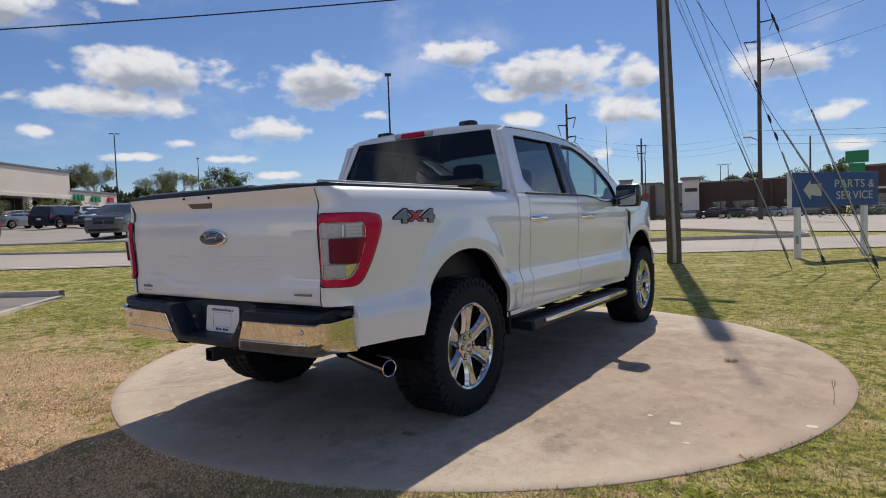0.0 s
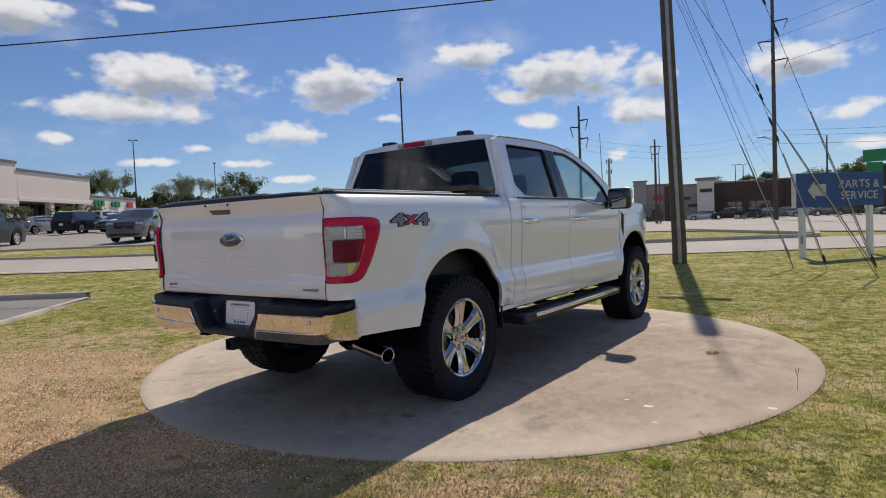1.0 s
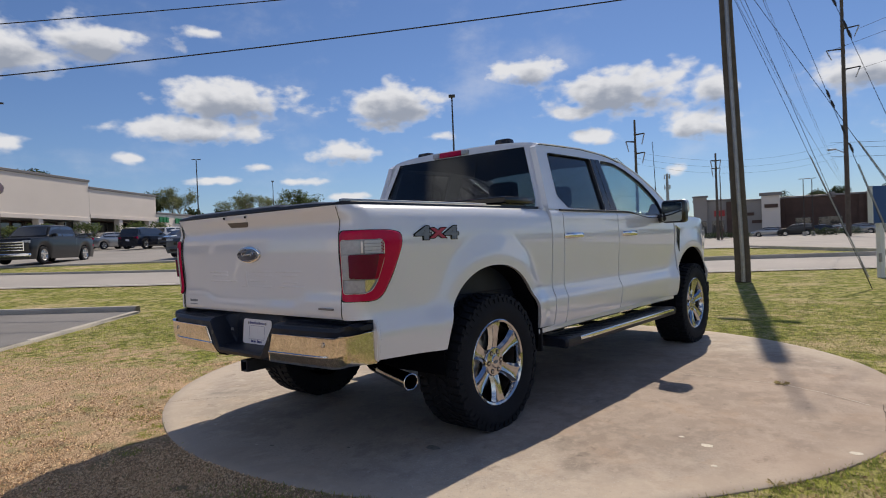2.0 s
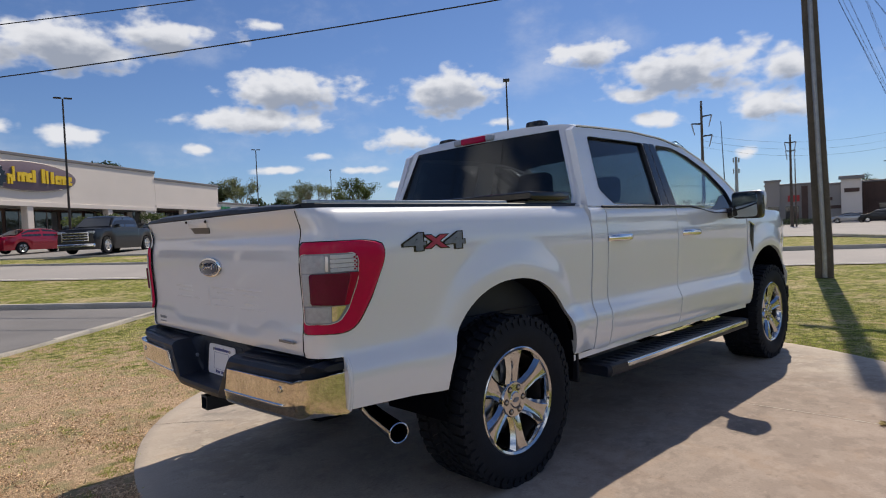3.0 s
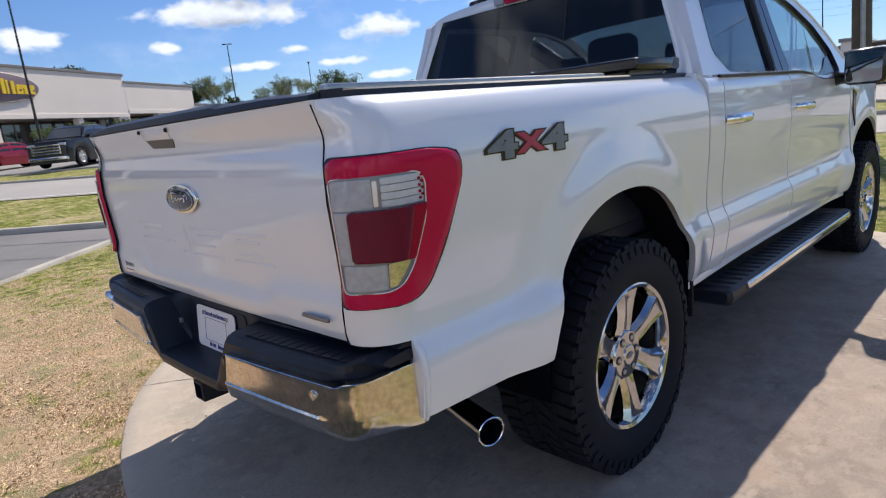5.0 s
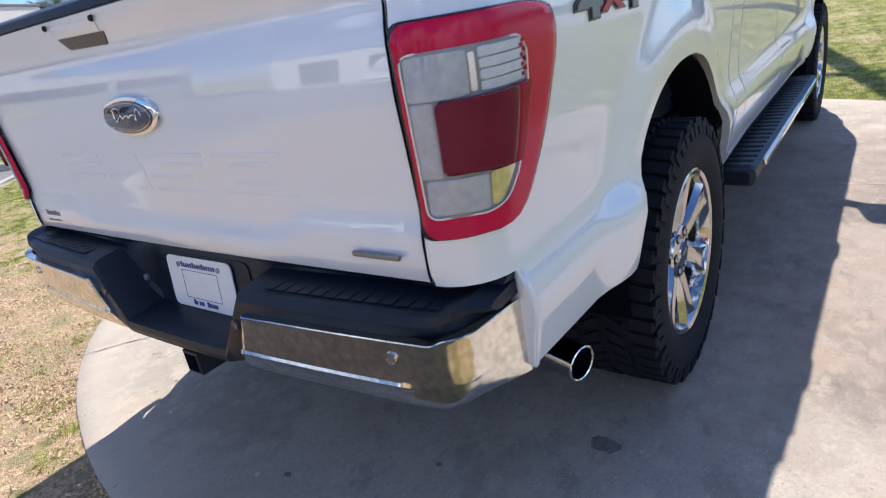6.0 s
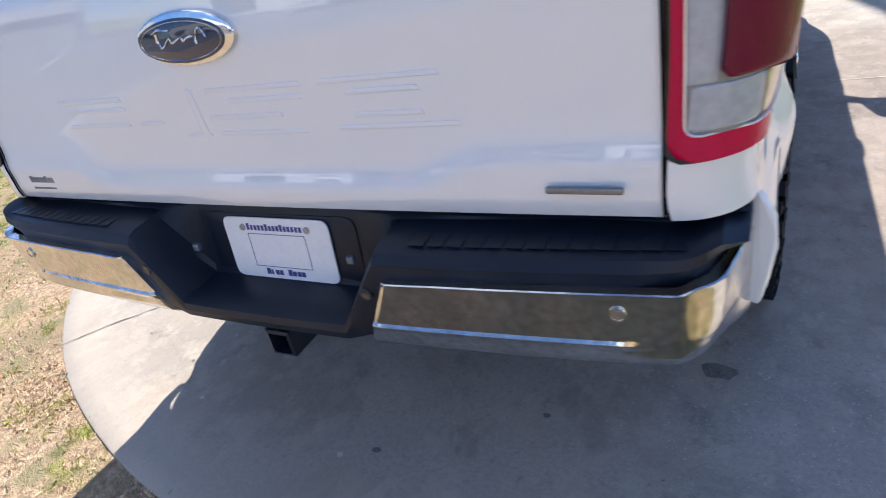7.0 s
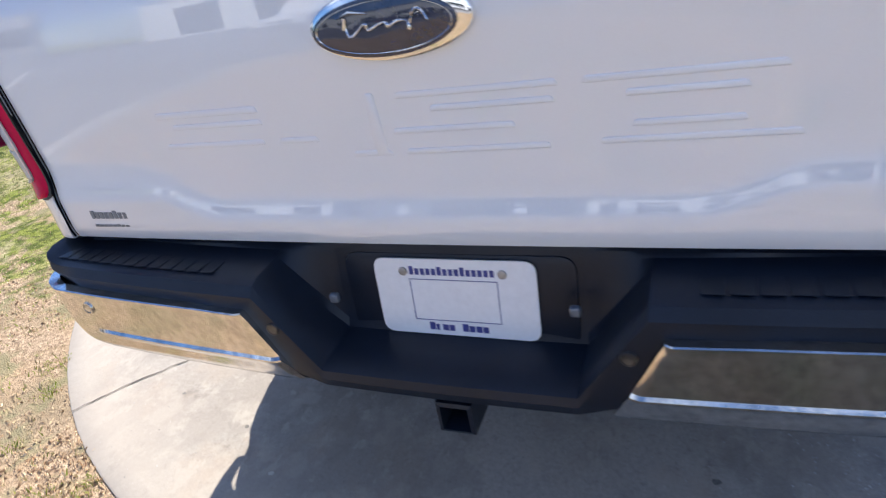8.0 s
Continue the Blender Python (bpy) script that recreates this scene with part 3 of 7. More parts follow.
def side_x(y, z):
    """Half width of the body shell."""
    x = sum(table(z + d, SIDE) for d in (-0.016, -0.008, 0, 0.008, 0.016)) / 5
    for yc in (ARCH, FRONT):
        r = math.hypot((y - yc) / 0.49, (z - 0.56) / 0.49)
        x += 0.030 * (1 - smooth(r, 1.10, 1.46)) * smooth(z, 0.45, 0.6)
    x -= 0.14 * smooth(y, 5.05, 5.85) ** 1.5
    x -= 0.006 * smooth(y, 0.5, 0.0)
    x += 0.024 * smooth(z, 1.30, 1.415) * smooth(y, 1.898, 1.906) * (1 - smooth(y, 3.9, 4.4))
    return x


def arch(y, yc, base=0.575):
    t = (y - yc) / ARCH_W
    return base if abs(t) >= 1 else 0.56 + 0.49 * math.sqrt(1 - abs(t) ** 2.25)


def columns(y0, y1, step, yc=None):
    """Stations along the side, drawn close together at the ends of a wheel arch."""
    ys = [y0 + (y1 - y0) * k / max(1, round((y1 - y0) / step)) for k in range(max(1, round((y1 - y0) / step)) + 1)]
    if yc is not None:
        ys = [y for y in ys if abs(y - yc) > ARCH_W + 0.003] + [yc - ARCH_W * math.cos(math.pi * k / 36) for k in range(37)]
        ys = sorted(y for y in ys if y0 <= y <= y1)
    return ys


def side_panel(ys, low, top, nz=26, flange=0.03):
    """An outer skin with its edges turned in."""
    rows = []
    for y in ys:
        a, b = low(y), top(y)
        col = [(side_x(y, a) - flange, y, a)]
        col += [(side_x(y, a + (b - a) * k / nz), y, a + (b - a) * k / nz) for k in range(nz + 1)]
        col.append((col[-1][0] - flange, y, b))
        rows.append(col)
    ends = []
    for r, e in ((rows[0], 0), (rows[-1], 1)):
        ends.append([(x - flange, y, z) for x, y, z in r])
    return grid([ends[0]] + rows + [ends[1]])


def mirrored(piece):
    v, f = piece
    return [(-x, y, z) for x, y, z in v], [tuple(reversed(q)) for q in f]


truck = thing("pickup_truck", "white lifted crew-cab pickup truck parked on the concrete pad", "truck")


def tail_y(x, z):
    """The rear face of the tailgate."""
    ledge = 0.872 + 0.045 * smooth(abs(x), 0.42, 0.56)
    y = table(z, [(0.80, 0.0), (0.826, -0.010), (0.845, -0.016), (ledge, -0.016), (ledge + 0.040, -0.007), (0.98, -0.006), (1.06, -0.010), (1.18, -0.018), (1.27, -0.014), (1.325, 0.0), (1.345, -0.001), (1.385, -0.016), (1.415, -0.028), (1.43, -0.030)])
    return y + 0.012 * (x / 0.85) ** 2


def corner(s, z):
    """Plan of the rear corner of the bed: across the back, round the corner, along the side."""
    R = 0.115
    if s < 0:
        return None
    a = min(s / (R * math.pi / 2), 1.0) * math.pi / 2
    y = R - R * math.cos(a)
    hw = side_x(max(y, 0.02), z)
    back = 0.004 + 0.85 * (tail_y(0.85, min(max(z, 0.83), 1.42)) - 0.012)
    if a < math.pi / 2:
        return (hw - R + R * math.sin(a), y + back * math.cos(a), z)
    y = R + s - R * math.pi / 2
    return (side_x(y, z), y, z)


def bed_side():
    R = 0.115
    ss = [R * math.pi / 2 * k / 10 for k in range(10)] + [0.1640, 0.1650, R * math.pi / 2]
    rows = []

    def col_for(point, a, b):
        mid = max(a, 0.824)
        c = [point(a + (mid - a) * k / 8) for k in range(8)] + [point(mid + (b - mid) * k / 26) for k in range(27)]
        return [(c[0][0] - 0.03, c[0][1] + 0.01, c[0][2])] + c + [(c[-1][0] - 0.05, c[-1][1], c[-1][2])]

    first = col_for(lambda z: (0.853, 0.03, z), 0.824, 1.425)
    rows.append(first)
    rows.append(col_for(lambda z: (0.853, 0.004 + 0.85 * (tail_y(0.85, min(max(z, 0.83), 1.42)) - 0.012), z), 0.824, 1.425))
    for s in ss:
        low = 0.824 if s < 0.1645 else 0.61
        rows.append(col_for(lambda z: corner(s, z), low, 1.425))
    for y in columns(0.135, 1.895, 0.05, ARCH):
        low = arch(y, ARCH, table(y, [(0.1, 0.61), (0.63, 0.585), (1.62, 0.575), (1.90, 0.56)]))
        rows.append(col_for(lambda z: (side_x(y, z), y, z), low, 1.425))
    rows.append([(x - 0.04, y, z) for x, y, z in rows[-1]])
    return grid(rows)


bs = bed_side()
part("bed_side", mesh(*bs, PAINT, True, 50), truck, "white painted box side with flared wheel arch")
part("bed_side", mesh(*mirrored(bs), PAINT, True, 50), truck, "white painted box side with flared wheel arch")

# doors, fenders, rocker
rocker = lambda y: 0.545
belt = lambda y: 1.415 if y < 3.25 else 1.415 - 0.055 * smooth(y, 3.25, 3.75)
door_r = side_panel(columns(2.085, 3.035, 0.05), lambda y: 0.56, belt)
door_f = side_panel(columns(3.045, 4.375, 0.05), lambda y: 0.56, belt)
quarter = side_panel(columns(1.907, 2.075, 0.03), lambda y: 0.545, lambda y: 1.43)
fender = side_panel(columns(4.385, 5.78, 0.05, FRONT), lambda y: arch(y, FRONT, 0.56), lambda y: table(y, [(4.385, 1.385), (4.6, 1.40), (5.4, 1.36), (5.72, 1.26)]))
door_objs = []
for side in (1, -1):
    flip = (lambda p: p) if side == 1 else mirrored
    part("cab_corner", mesh(*flip(quarter), PAINT, True, 50), truck)
    part("fender", mesh(*flip(fender), PAINT, True, 50), truck)
    for pc, hy in ((door_r, 2.205), (door_f, 3.235)):
        d = part("door", mesh(*flip(pc), PAINT, True, 50), truck)
        hx = side_x(hy, 1.228)
        rows = []
        for k in range(13):
            t = -1 + k / 6
            bow = 0.050 * (1 - t ** 6) + 0.004
            hgt = 0.021 + 0.003 * (1 - t * t)
            rows.append([(side * (hx + bow - 0.014 + 0.014 * math.cos(a)), hy + 0.01 + 0.130 * t, 1.222 + hgt * math.sin(a)) for a in (2 * math.pi * j / 10 for j in range(10))])
        v, f = grid(rows, True)
        part("handle", mesh(v, f + [tuple(range(10)), tuple(range(len(v) - 1, len(v) - 11, -1))], CHROME, True, 60), d, "chrome door handle")
        part("handle_cup", slab(oval(0.06, 0.026, 20), 0.003, PAINT, lambda a, b, c: (side * (hx + c - 0.001), hy + 0.01 + a, 1.222 + b)), d)
        door_objs.append(d)
    part("rocker_panel", mesh(*flip(join(
        grid([[(side_x(y, 0.545) - 0.012, y, 0.558), (side_x(y, 0.545) - 0.012, y, 0.525), (side_x(y, 0.545) - 0.05, y, 0.505), (0.70, y, 0.50)] for y in (1.68, 2.4, 3.2, 4.0, 4.33)]))), PAINT, True, 50), truck)
    # greenhouse side: one plane that leans inwards, with openings for two windows
    fx = lambda z: 0.962 - 0.315 * (z - 1.415)
    outer = [(1.91, 1.425), (1.945, 1.60), (1.985, 1.80), (2.0, 1.915), (2.05, 1.945), (2.3, 1.955), (2.75, 1.965), (3.2, 1.945), (3.53, 1.895), (3.85, 1.79), (4.11, 1.665), (4.38, 1.49), (4.47, 1.40), (3.80, 1.36), (3.30, 1.415), (2.99, 1.415), (2.4, 1.415), (2.03, 1.425)]
    w_rear = rounded([(2.095, 1.53), (2.215, 1.436), (2.855, 1.424), (2.875, 1.888), (2.15, 1.884)], 0.03)
    w_front = rounded([(3.085, 1.424), (3.33, 1.422), (3.78, 1.385), (4.17, 1.40), (4.10, 1.55), (3.86, 1.71), (3.56, 1.825), (3.32, 1.882), (3.055, 1.888)], 0.05)
    bm = bmesh.new()
    edges = []
    for loop in (outer, w_rear, w_front):
        vs = [bm.verts.new((side * fx(z), y, z)) for y, z in loop]
        edges += [bm.edges.new((vs[i - 1], vs[i])) for i in range(len(vs))]
    bmesh.ops.triangle_fill(bm, edges=edges, use_beauty=True)
    ext = bmesh.ops.extrude_face_region(bm, geom=bm.faces[:])
    for v in ext["geom"]:
        if isinstance(v, bmesh.types.BMVert):
            v.co.x -= side * 0.05
    bmesh.ops.recalc_face_normals(bm, faces=bm.faces[:])
    part("cab_side_frame", bm_mesh(bm, PAINT, True, 30), truck)
    for loop, gm, lb in ((w_rear, TINTED, "dark tinted side window"), (w_front, PALE_GLASS, "clear side window")):
        cy, cz = sum(p[0] for p in loop) / len(loop), sum(p[1] for p in loop) / len(loop)
        pane = slab([(y, z) for y, z in loop], 0.004, gm, lambda a, b, c: (side * (fx(b) - 0.026 + c), a, b))
        w = part("side_window", pane, truck, lb)
        w.visible_shadow = False
        inner = [(cy + (y - cy) * 0.984, cz + (z - cz) * 0.976) for y, z in loop]
        n = len(loop)
        ring = [[(side * (fx(z) + d), y, z) for (y, z), d in ((loop[k], 0.002), (((loop[k][0] + inner[k][0]) / 2, (loop[k][1] + inner[k][1]) / 2), 0.001), (inner[k], -0.014), (inner[k], -0.03))] for k in [*range(n), 0]]
        part("window_seal", mesh(*grid(ring), BLACK_PLASTIC, True, 60), w)
    part("sail_panel", slab(rounded([(3.66, 1.388), (4.16, 1.40), (4.09, 1.52), (3.96, 1.50), (3.84, 1.43)], 0.02), 0.004, GLOSS_BLACK, lambda a, b, c: (side * (fx(b) - 0.020 + c), a, b)), truck, "black panel beside the door mirror")
    # black B-pillar cover and belt moulding
    for strip_ in ([(2.868, 1.424), (2.958, 1.424), (2.955, 1.888), (2.884, 1.888)], [(2.970, 1.424), (3.072, 1.424), (3.046, 1.888), (2.966, 1.888)]):
        part("pillar_cover", slab(strip_, 0.004, GLOSS_BLACK, lambda a, b, c: (side * (fx(b) + c), a, b)), truck)
    part("drip_rail", tube([(side * (fx(z) + 0.002), y, z) for y, z in ((2.07, 1.947), (2.3, 1.957), (2.75, 1.967), (3.2, 1.947), (3.53, 1.897), (3.85, 1.792), (4.11, 1.667), (4.38, 1.492))], 0.007, PAINT, 8), truck)
    part("belt_moulding", tube([(side * (side_x(y, 1.41) + 0.006), y, belt(y) + 0.004) for y in (2.05, 2.4, 2.8, 3.1, 3.3, 3.45, 3.6, 3.75, 3.95)], 0.008, BLACK_PLASTIC, 8), truck)
    # dark vent behind the front wheel arch
    part("fender_vent", slab(rounded([(4.455, 1.27), (4.53, 1.245), (4.505, 1.13), (4.465, 1.00), (4.45, 1.14)], 0.02), 0.006, GLOSS_BLACK, lambda a, b, c: (side * (side_x(a, b) + c), a, b)), truck, "black fender vent")
    part("vent_trim", tube([(side * (side_x(4.48, z) + 0.008), y, z) for y, z in ((4.40, 1.285), (4.46, 1.268), (4.535, 1.242))], 0.007, CHROME, 8), truck)

# roof
def roof_z(y, t):
    top = table(y, [(2.0, 1.988), (2.08, 2.004), (2.3, 2.022), (2.7, 2.028), (3.1, 2.008), (3.46, 1.945)])
    edge = table(y, [(2.0, 1.928), (2.06, 1.945), (2.3, 1.955), (2.75, 1.965), (3.2, 1.945), (3.46, 1.90)])
    return edge + (top - edge) * (1 - abs(t) ** 2.6) ** 0.62


def roof_hw(y):
    edge = table(y, [(2.0, 1.928), (2.06, 1.945), (2.3, 1.955), (2.75, 1.965), (3.2, 1.945), (3.46, 1.90)])
    return 0.962 - 0.315 * (edge - 1.415)


ts = [-1 + 2 * j / 32 for j in range(33)]
rows = []
for k in range(16):
    q = k / 15
    rows.append([])
    for t in ts:
        y = 2.035 + 0.025 * t * t + (3.46 - 2.035 - 0.025 * t * t) * q
        rows[-1].append((roof_hw(y) * t, y, roof_z(y, t)))
part("roof", mesh(*grid(rows), PAINT, True, 40), truck, "white roof panel")
for side in (1, -1):
    part("roof_seam", tube([(side * (roof_hw(y) + 0.001), y, roof_z(y, 1.0) - 0.004) for y in [2.06 + 0.1 * k for k in range(15)]], 0.0042, GLOSS_BLACK, 6), truck, "dark seam along the roof edge")
part("headliner", mesh(*grid([[(x * 0.94, y + 0.02, z - 0.04) for x, y, z in r] for r in rows]), INTERIOR), truck)

def solid_sheet(front, back):
    """A closed pane between two grids of points."""
    v, f = join(grid(front), grid(back))
    n, k, w = len(front[0]), len(front) * len(front[0]), len(front)
    ring = [j for j in range(n)] + [i * n + n - 1 for i in range(1, w)] + [(w - 1) * n + j for j in range(n - 2, -1, -1)] + [i * n for i in range(w - 2, 0, -1)]
    f = f + [(ring[i - 1], ring[i], ring[i] + k, ring[i - 1] + k) for i in range(len(ring))]
    bm = bmesh.new()
    vs = [bm.verts.new(p) for p in v]
    for q in f:
        bm.faces.new([vs[i] for i in q])
    bmesh.ops.recalc_face_normals(bm, faces=bm.faces[:])
    return bm


# windscreen and hood
ws = [[(t * (0.80 + 0.11 * k / 8), 3.46 + 0.93 * k / 8 + 0.10 * (1 - abs(t) ** 2) * k / 8, 1.945 - 0.50 * (k / 8) ** 1.12 - 0.0 * t) for t in [-1 + j / 6 for j in range(13)]] for k in range(9)]
w = part("windscreen", bm_mesh(solid_sheet(ws, [[(x, y - 0.004, z - 0.005) for x, y, z in r] for r in ws]), PALE_GLASS, True, 40), truck, "clear windscreen")
w.visible_shadow = False
hood = []
for k in range(15):
    y = 4.38 + 1.34 * k / 14
    ed = table(y, [(4.3, 1.405), (4.6, 1.41), (5.4, 1.37), (5.72, 1.27)])
    hw = side_x(y, 1.36) - 0.03
    hood.append([(hw * t, y + 0.05 * (1 - t * t), ed + 0.055 * (1 - abs(t) ** 3) - 0.02 * smooth(abs(t), 0.55, 0.75) * (1 - abs(t))) for t in [-1 + j / 10 for j in range(21)]])
part("hood", mesh(*grid(hood), PAINT, True, 40), truck)
part("cowl", box(-0.88, 0.88, 4.28, 4.50, 1.33, 1.395, BLACK_PLASTIC, 0.02), truck)
part("grille", box(-0.62, 0.62, 5.66, 5.76, 0.86, 1.24, CHROME_DIRTY, 0.04), truck)
for side in (1, -1):
    part("headlight", box(min(side * 0.62, side * 0.83), max(side * 0.62, side * 0.83), 5.60, 5.72, 0.98, 1.24, CLEAR_LENS, 0.03), truck)
part("front_bumper", box(-0.84, 0.84, 5.58, 5.80, 0.55, 0.80, CHROME, 0.05, 3), truck)
part("antenna", tube([(0.80, 4.42, 1.38), (0.80, 4.42, 1.44), (0.795, 4.40, 1.8), (0.79, 4.38, 2.19)], [0.012, 0.006, 0.004, 0.003], BLACK_PLASTIC, 8), truck, "thin black whip antenna")

# rear of the cab: pillars, glass, panel
back_y = lambda z: 1.90 + 0.255 * (z - 1.43)
gw = lambda z: 0.850 - 0.36 * (z - 1.50)
rows = []
for k in range(11):
    z = 1.30 + 0.645 * k / 10
    xo = 0.962 - 0.315 * (z - 1.415) if z > 1.415 else side_x(1.9, z)
    rows.append([(min(gw(max(z, 1.5)), 0.85) - 0.01, back_y(z) + 0.004, z), (gw(max(z, 1.5)) + 0.02, back_y(z) - 0.004, z), ((gw(max(z, 1.5)) + xo) / 2, back_y(z) + 0.002, z), (xo - 0.035, back_y(z) + 0.014, z), (xo - 0.006, back_y(z) + 0.045, z), (xo, back_y(z) + 0.10, z)])
pil = grid(rows)
part("rear_pillar", mesh(*mirrored(pil), PAINT, True, 60), truck)
part("rear_pillar", mesh(*pil, PAINT, True, 60), truck)
hrows = []
for q in (0.0, 0.25, 0.5, 0.75, 0.9, 1.0):
    hrows.append([])
    for t in ts:
        y1 = 2.035 + 0.025 * t * t
        z1 = roof_z(y1, t)
        z = 1.935 + (z1 - 1.935) * q
        y0 = back_y(1.935) - 0.010 + 0.03 * (t * 0.8 / 0.8) ** 2
        hrows[-1].append((roof_hw(y1) * t, y0 + (y1 - y0) * q ** 2.2, z))
part("rear_header", mesh(*grid(hrows), PAINT, True, 40), truck)


front_, back_ = [], []
for k in range(9):
    z = 1.44 + 0.505 * k / 8
    half = gw(max(z, 1.5)) + 0.01
    front_.append([(half * t, back_y(z) - 0.006 + 0.03 * (half * t / 0.8) ** 2, z) for t in [-1 + j / 8 for j in range(17)]])
    back_.append([(x, y + 0.006, z_) for x, y, z_ in front_[-1]])
g = part("rear_window", bm_mesh(solid_sheet(front_, back_), TINTED, True, 40), truck, "dark tinted rear window with sliding centre pane")
g.visible_shadow = False
for x in (-0.23, 0.23):
    part("slider_frame", mesh(*tube_pieces([(x, back_y(z) - 0.012, z) for z in (1.44, 1.68, 1.94)], 0.0022, 6), GLOSS_BLACK), g)
part("rear_wall", box(-0.94, 0.94, 1.86, 1.905, 0.85, 1.44, PAINT, 0.01), truck)
bl = part("brake_light", box(-0.175, 0.065, 1.998, 2.06, 1.940, 1.985, RED_LENS, 0.012), truck, "red high-mounted brake light")
for x in (-0.252, 0.067):
    part("cargo_lamp", box(x, x + 0.075, 2.000, 2.06, 1.941, 1.984, CLEAR_LENS, 0.012), bl)
for x, y in ((-0.52, 2.22), (0.37, 2.22)):
    rl = []
    for k, (gx, gy, z) in enumerate(((1.0, 1.0, 0.0), (0.96, 0.95, 0.035), (0.90, 0.86, 0.048), (0.80, 0.66, 0.053), (0.4, 0.3, 0.055), (0.0, 0.0, 0.055))):
        rl.append([(x + 0.075 * gx * abs(math.cos(a)) ** 0.5 * math.copysign(1, math.cos(a)), y + 0.06 * gy * abs(math.sin(a)) ** 0.5 * math.copysign(1, math.sin(a)), roof_z(y, x / 0.8) - 0.01 + z) for a in (2 * math.pi * j / 24 for j in range(24))])
    part("roof_light", mesh(*grid(rl, True), GLOSS_BLACK, True, 35), truck, "low black roof marker light")

# interior seen through the glass
part("dashboard", box(-0.85, 0.85, 3.75, 4.25, 1.0, 1.385, INTERIOR, 0.06), truck)
part("cabin_floor", box(-0.9, 0.9, 1.86, 4.2, 0.60, 0.70, INTERIOR, 0.02), truck)
for x in (-0.42, 0.42):
    for y, nm in ((3.0, "front_seat"), (2.12, "rear_seat")):
        s = part(nm, box(x - 0.27, x + 0.27, y - 0.08, y + 0.10, 0.9, 1.46, INTERIOR, 0.06, 3), truck)
        part("cushion", box(x - 0.27, x + 0.27, y, y + 0.52, 0.72, 0.95, INTERIOR, 0.06, 3), s)
        part("headrest", box(x - 0.13, x + 0.13, y - 0.07, y + 0.05, 1.47, 1.68, INTERIOR, 0.05, 3), s)
part("steering_wheel", mesh(*join(*[tube_pieces([(-0.42 + 0.19 * math.cos(a), 3.62 + 0.06 * math.sin(a), 1.30 + 0.18 * math.sin(a)) for a in (2 * math.pi * k / 20 for k in range(21))], 0.014, 6, False)]), GLOSS_BLACK), truck)

# mirrors
for side in (1, -1):
    sx = lambda x: side * x
    hs = part("door_mirror", box(min(sx(1.05), sx(1.28)), max(sx(1.05), sx(1.28)), 3.858, 3.988, 1.305, 1.525, GLOSS_BLACK, 0.035, 3), truck, "black and white door mirror")
    part("mirror_cap", box(min(sx(1.10), sx(1.286)), max(sx(1.10), sx(1.286)), 3.925, 4.018, 1.39, 1.531, PAINT, 0.04, 3), hs)
    part("mirror_glass", slab(rounded([(-0.10, -0.095), (0.10, -0.095), (0.10, 0.095), (-0.10, 0.095)], 0.03), 0.004, MIRROR, lambda a, b, c: (sx(1.163 + a), 3.850 - c - 0.16 * a - 0.04 * b, 1.415 + b)), hs)
    part("mirror_arm", mesh(*tube_pieces([(sx(0.955), 4.02, 1.355), (sx(1.02), 3.99, 1.355), (sx(1.10), 3.95, 1.36)], [0.05, 0.038, 0.04], 10), GLOSS_BLACK), hs)

# bed rails, floor, tool box
for side in (1, -1):
    prof = [(0.838, 1.395), (0.838, 1.441), (0.86, 1.447), (0.885, 1.447), (0.900, 1.441), (0.906, 1.418)]
    inset = lambda y: side_x(0.05, 1.42) - 0.115 + math.sqrt(max(0.0, 0.115 ** 2 - max(0.0, 0.115 - y) ** 2)) - 0.022
    rail = [[(side * min(x, max(inset(y), 0.842 + 0.001 * i)), y, z) for i, (x, z) in enumerate(prof)] for y in (0.012, 0.025, 0.05, 0.09, 0.14, 0.3, 0.7, 1.1, 1.5, 1.885)]
    rv, rf = grid(rail)
    part("bed_rail_cap", mesh(rv, rf + [tuple(range(len(prof)))], BLACK_PLASTIC, True, 40), truck, "black moulded rail cap")
    part("bed_inner_wall", box(min(side * 0.80, side * 0.85), max(side * 0.80, side * 0.85), 0.05, 1.85, 0.86, 1.43, BLACK_PLASTIC, 0.01), truck)
    part("cover_rail", box(min(side * 0.80, side * 0.84), max(side * 0.80, side * 0.84), 0.04, 1.30, 1.44, 1.462, STEEL, 0.006), truck, "bright metal tonneau rail")
part("bed_floor", box(-0.84, 0.84, 0.04, 1.85, 0.80, 0.88, BLACK_PLASTIC, 0.01), truck)
part("bed_cover", mesh(*grid([[(x, y, 1.448 + 0.012 * (1 - (x / 0.8) ** 2)) for x in [-0.80 + 0.1 * k for k in range(17)]] for y in (0.045, 0.5, 0.9, 1.32)]), BLACK_PLASTIC), truck, "black soft tonneau cover")
tool = part("tool_box", box(-0.84, 0.84, 1.47, 1.79, 1.10, 1.475, GLOSS_BLACK, 0.012), truck, "black diamond-plate tool box lid across the bed")
part("tool_box_lid", box(-0.90, 0.90, 1.44, 1.815, 1.463, 1.512, GLOSS_BLACK, 0.01), tool)
dv, df = [], []
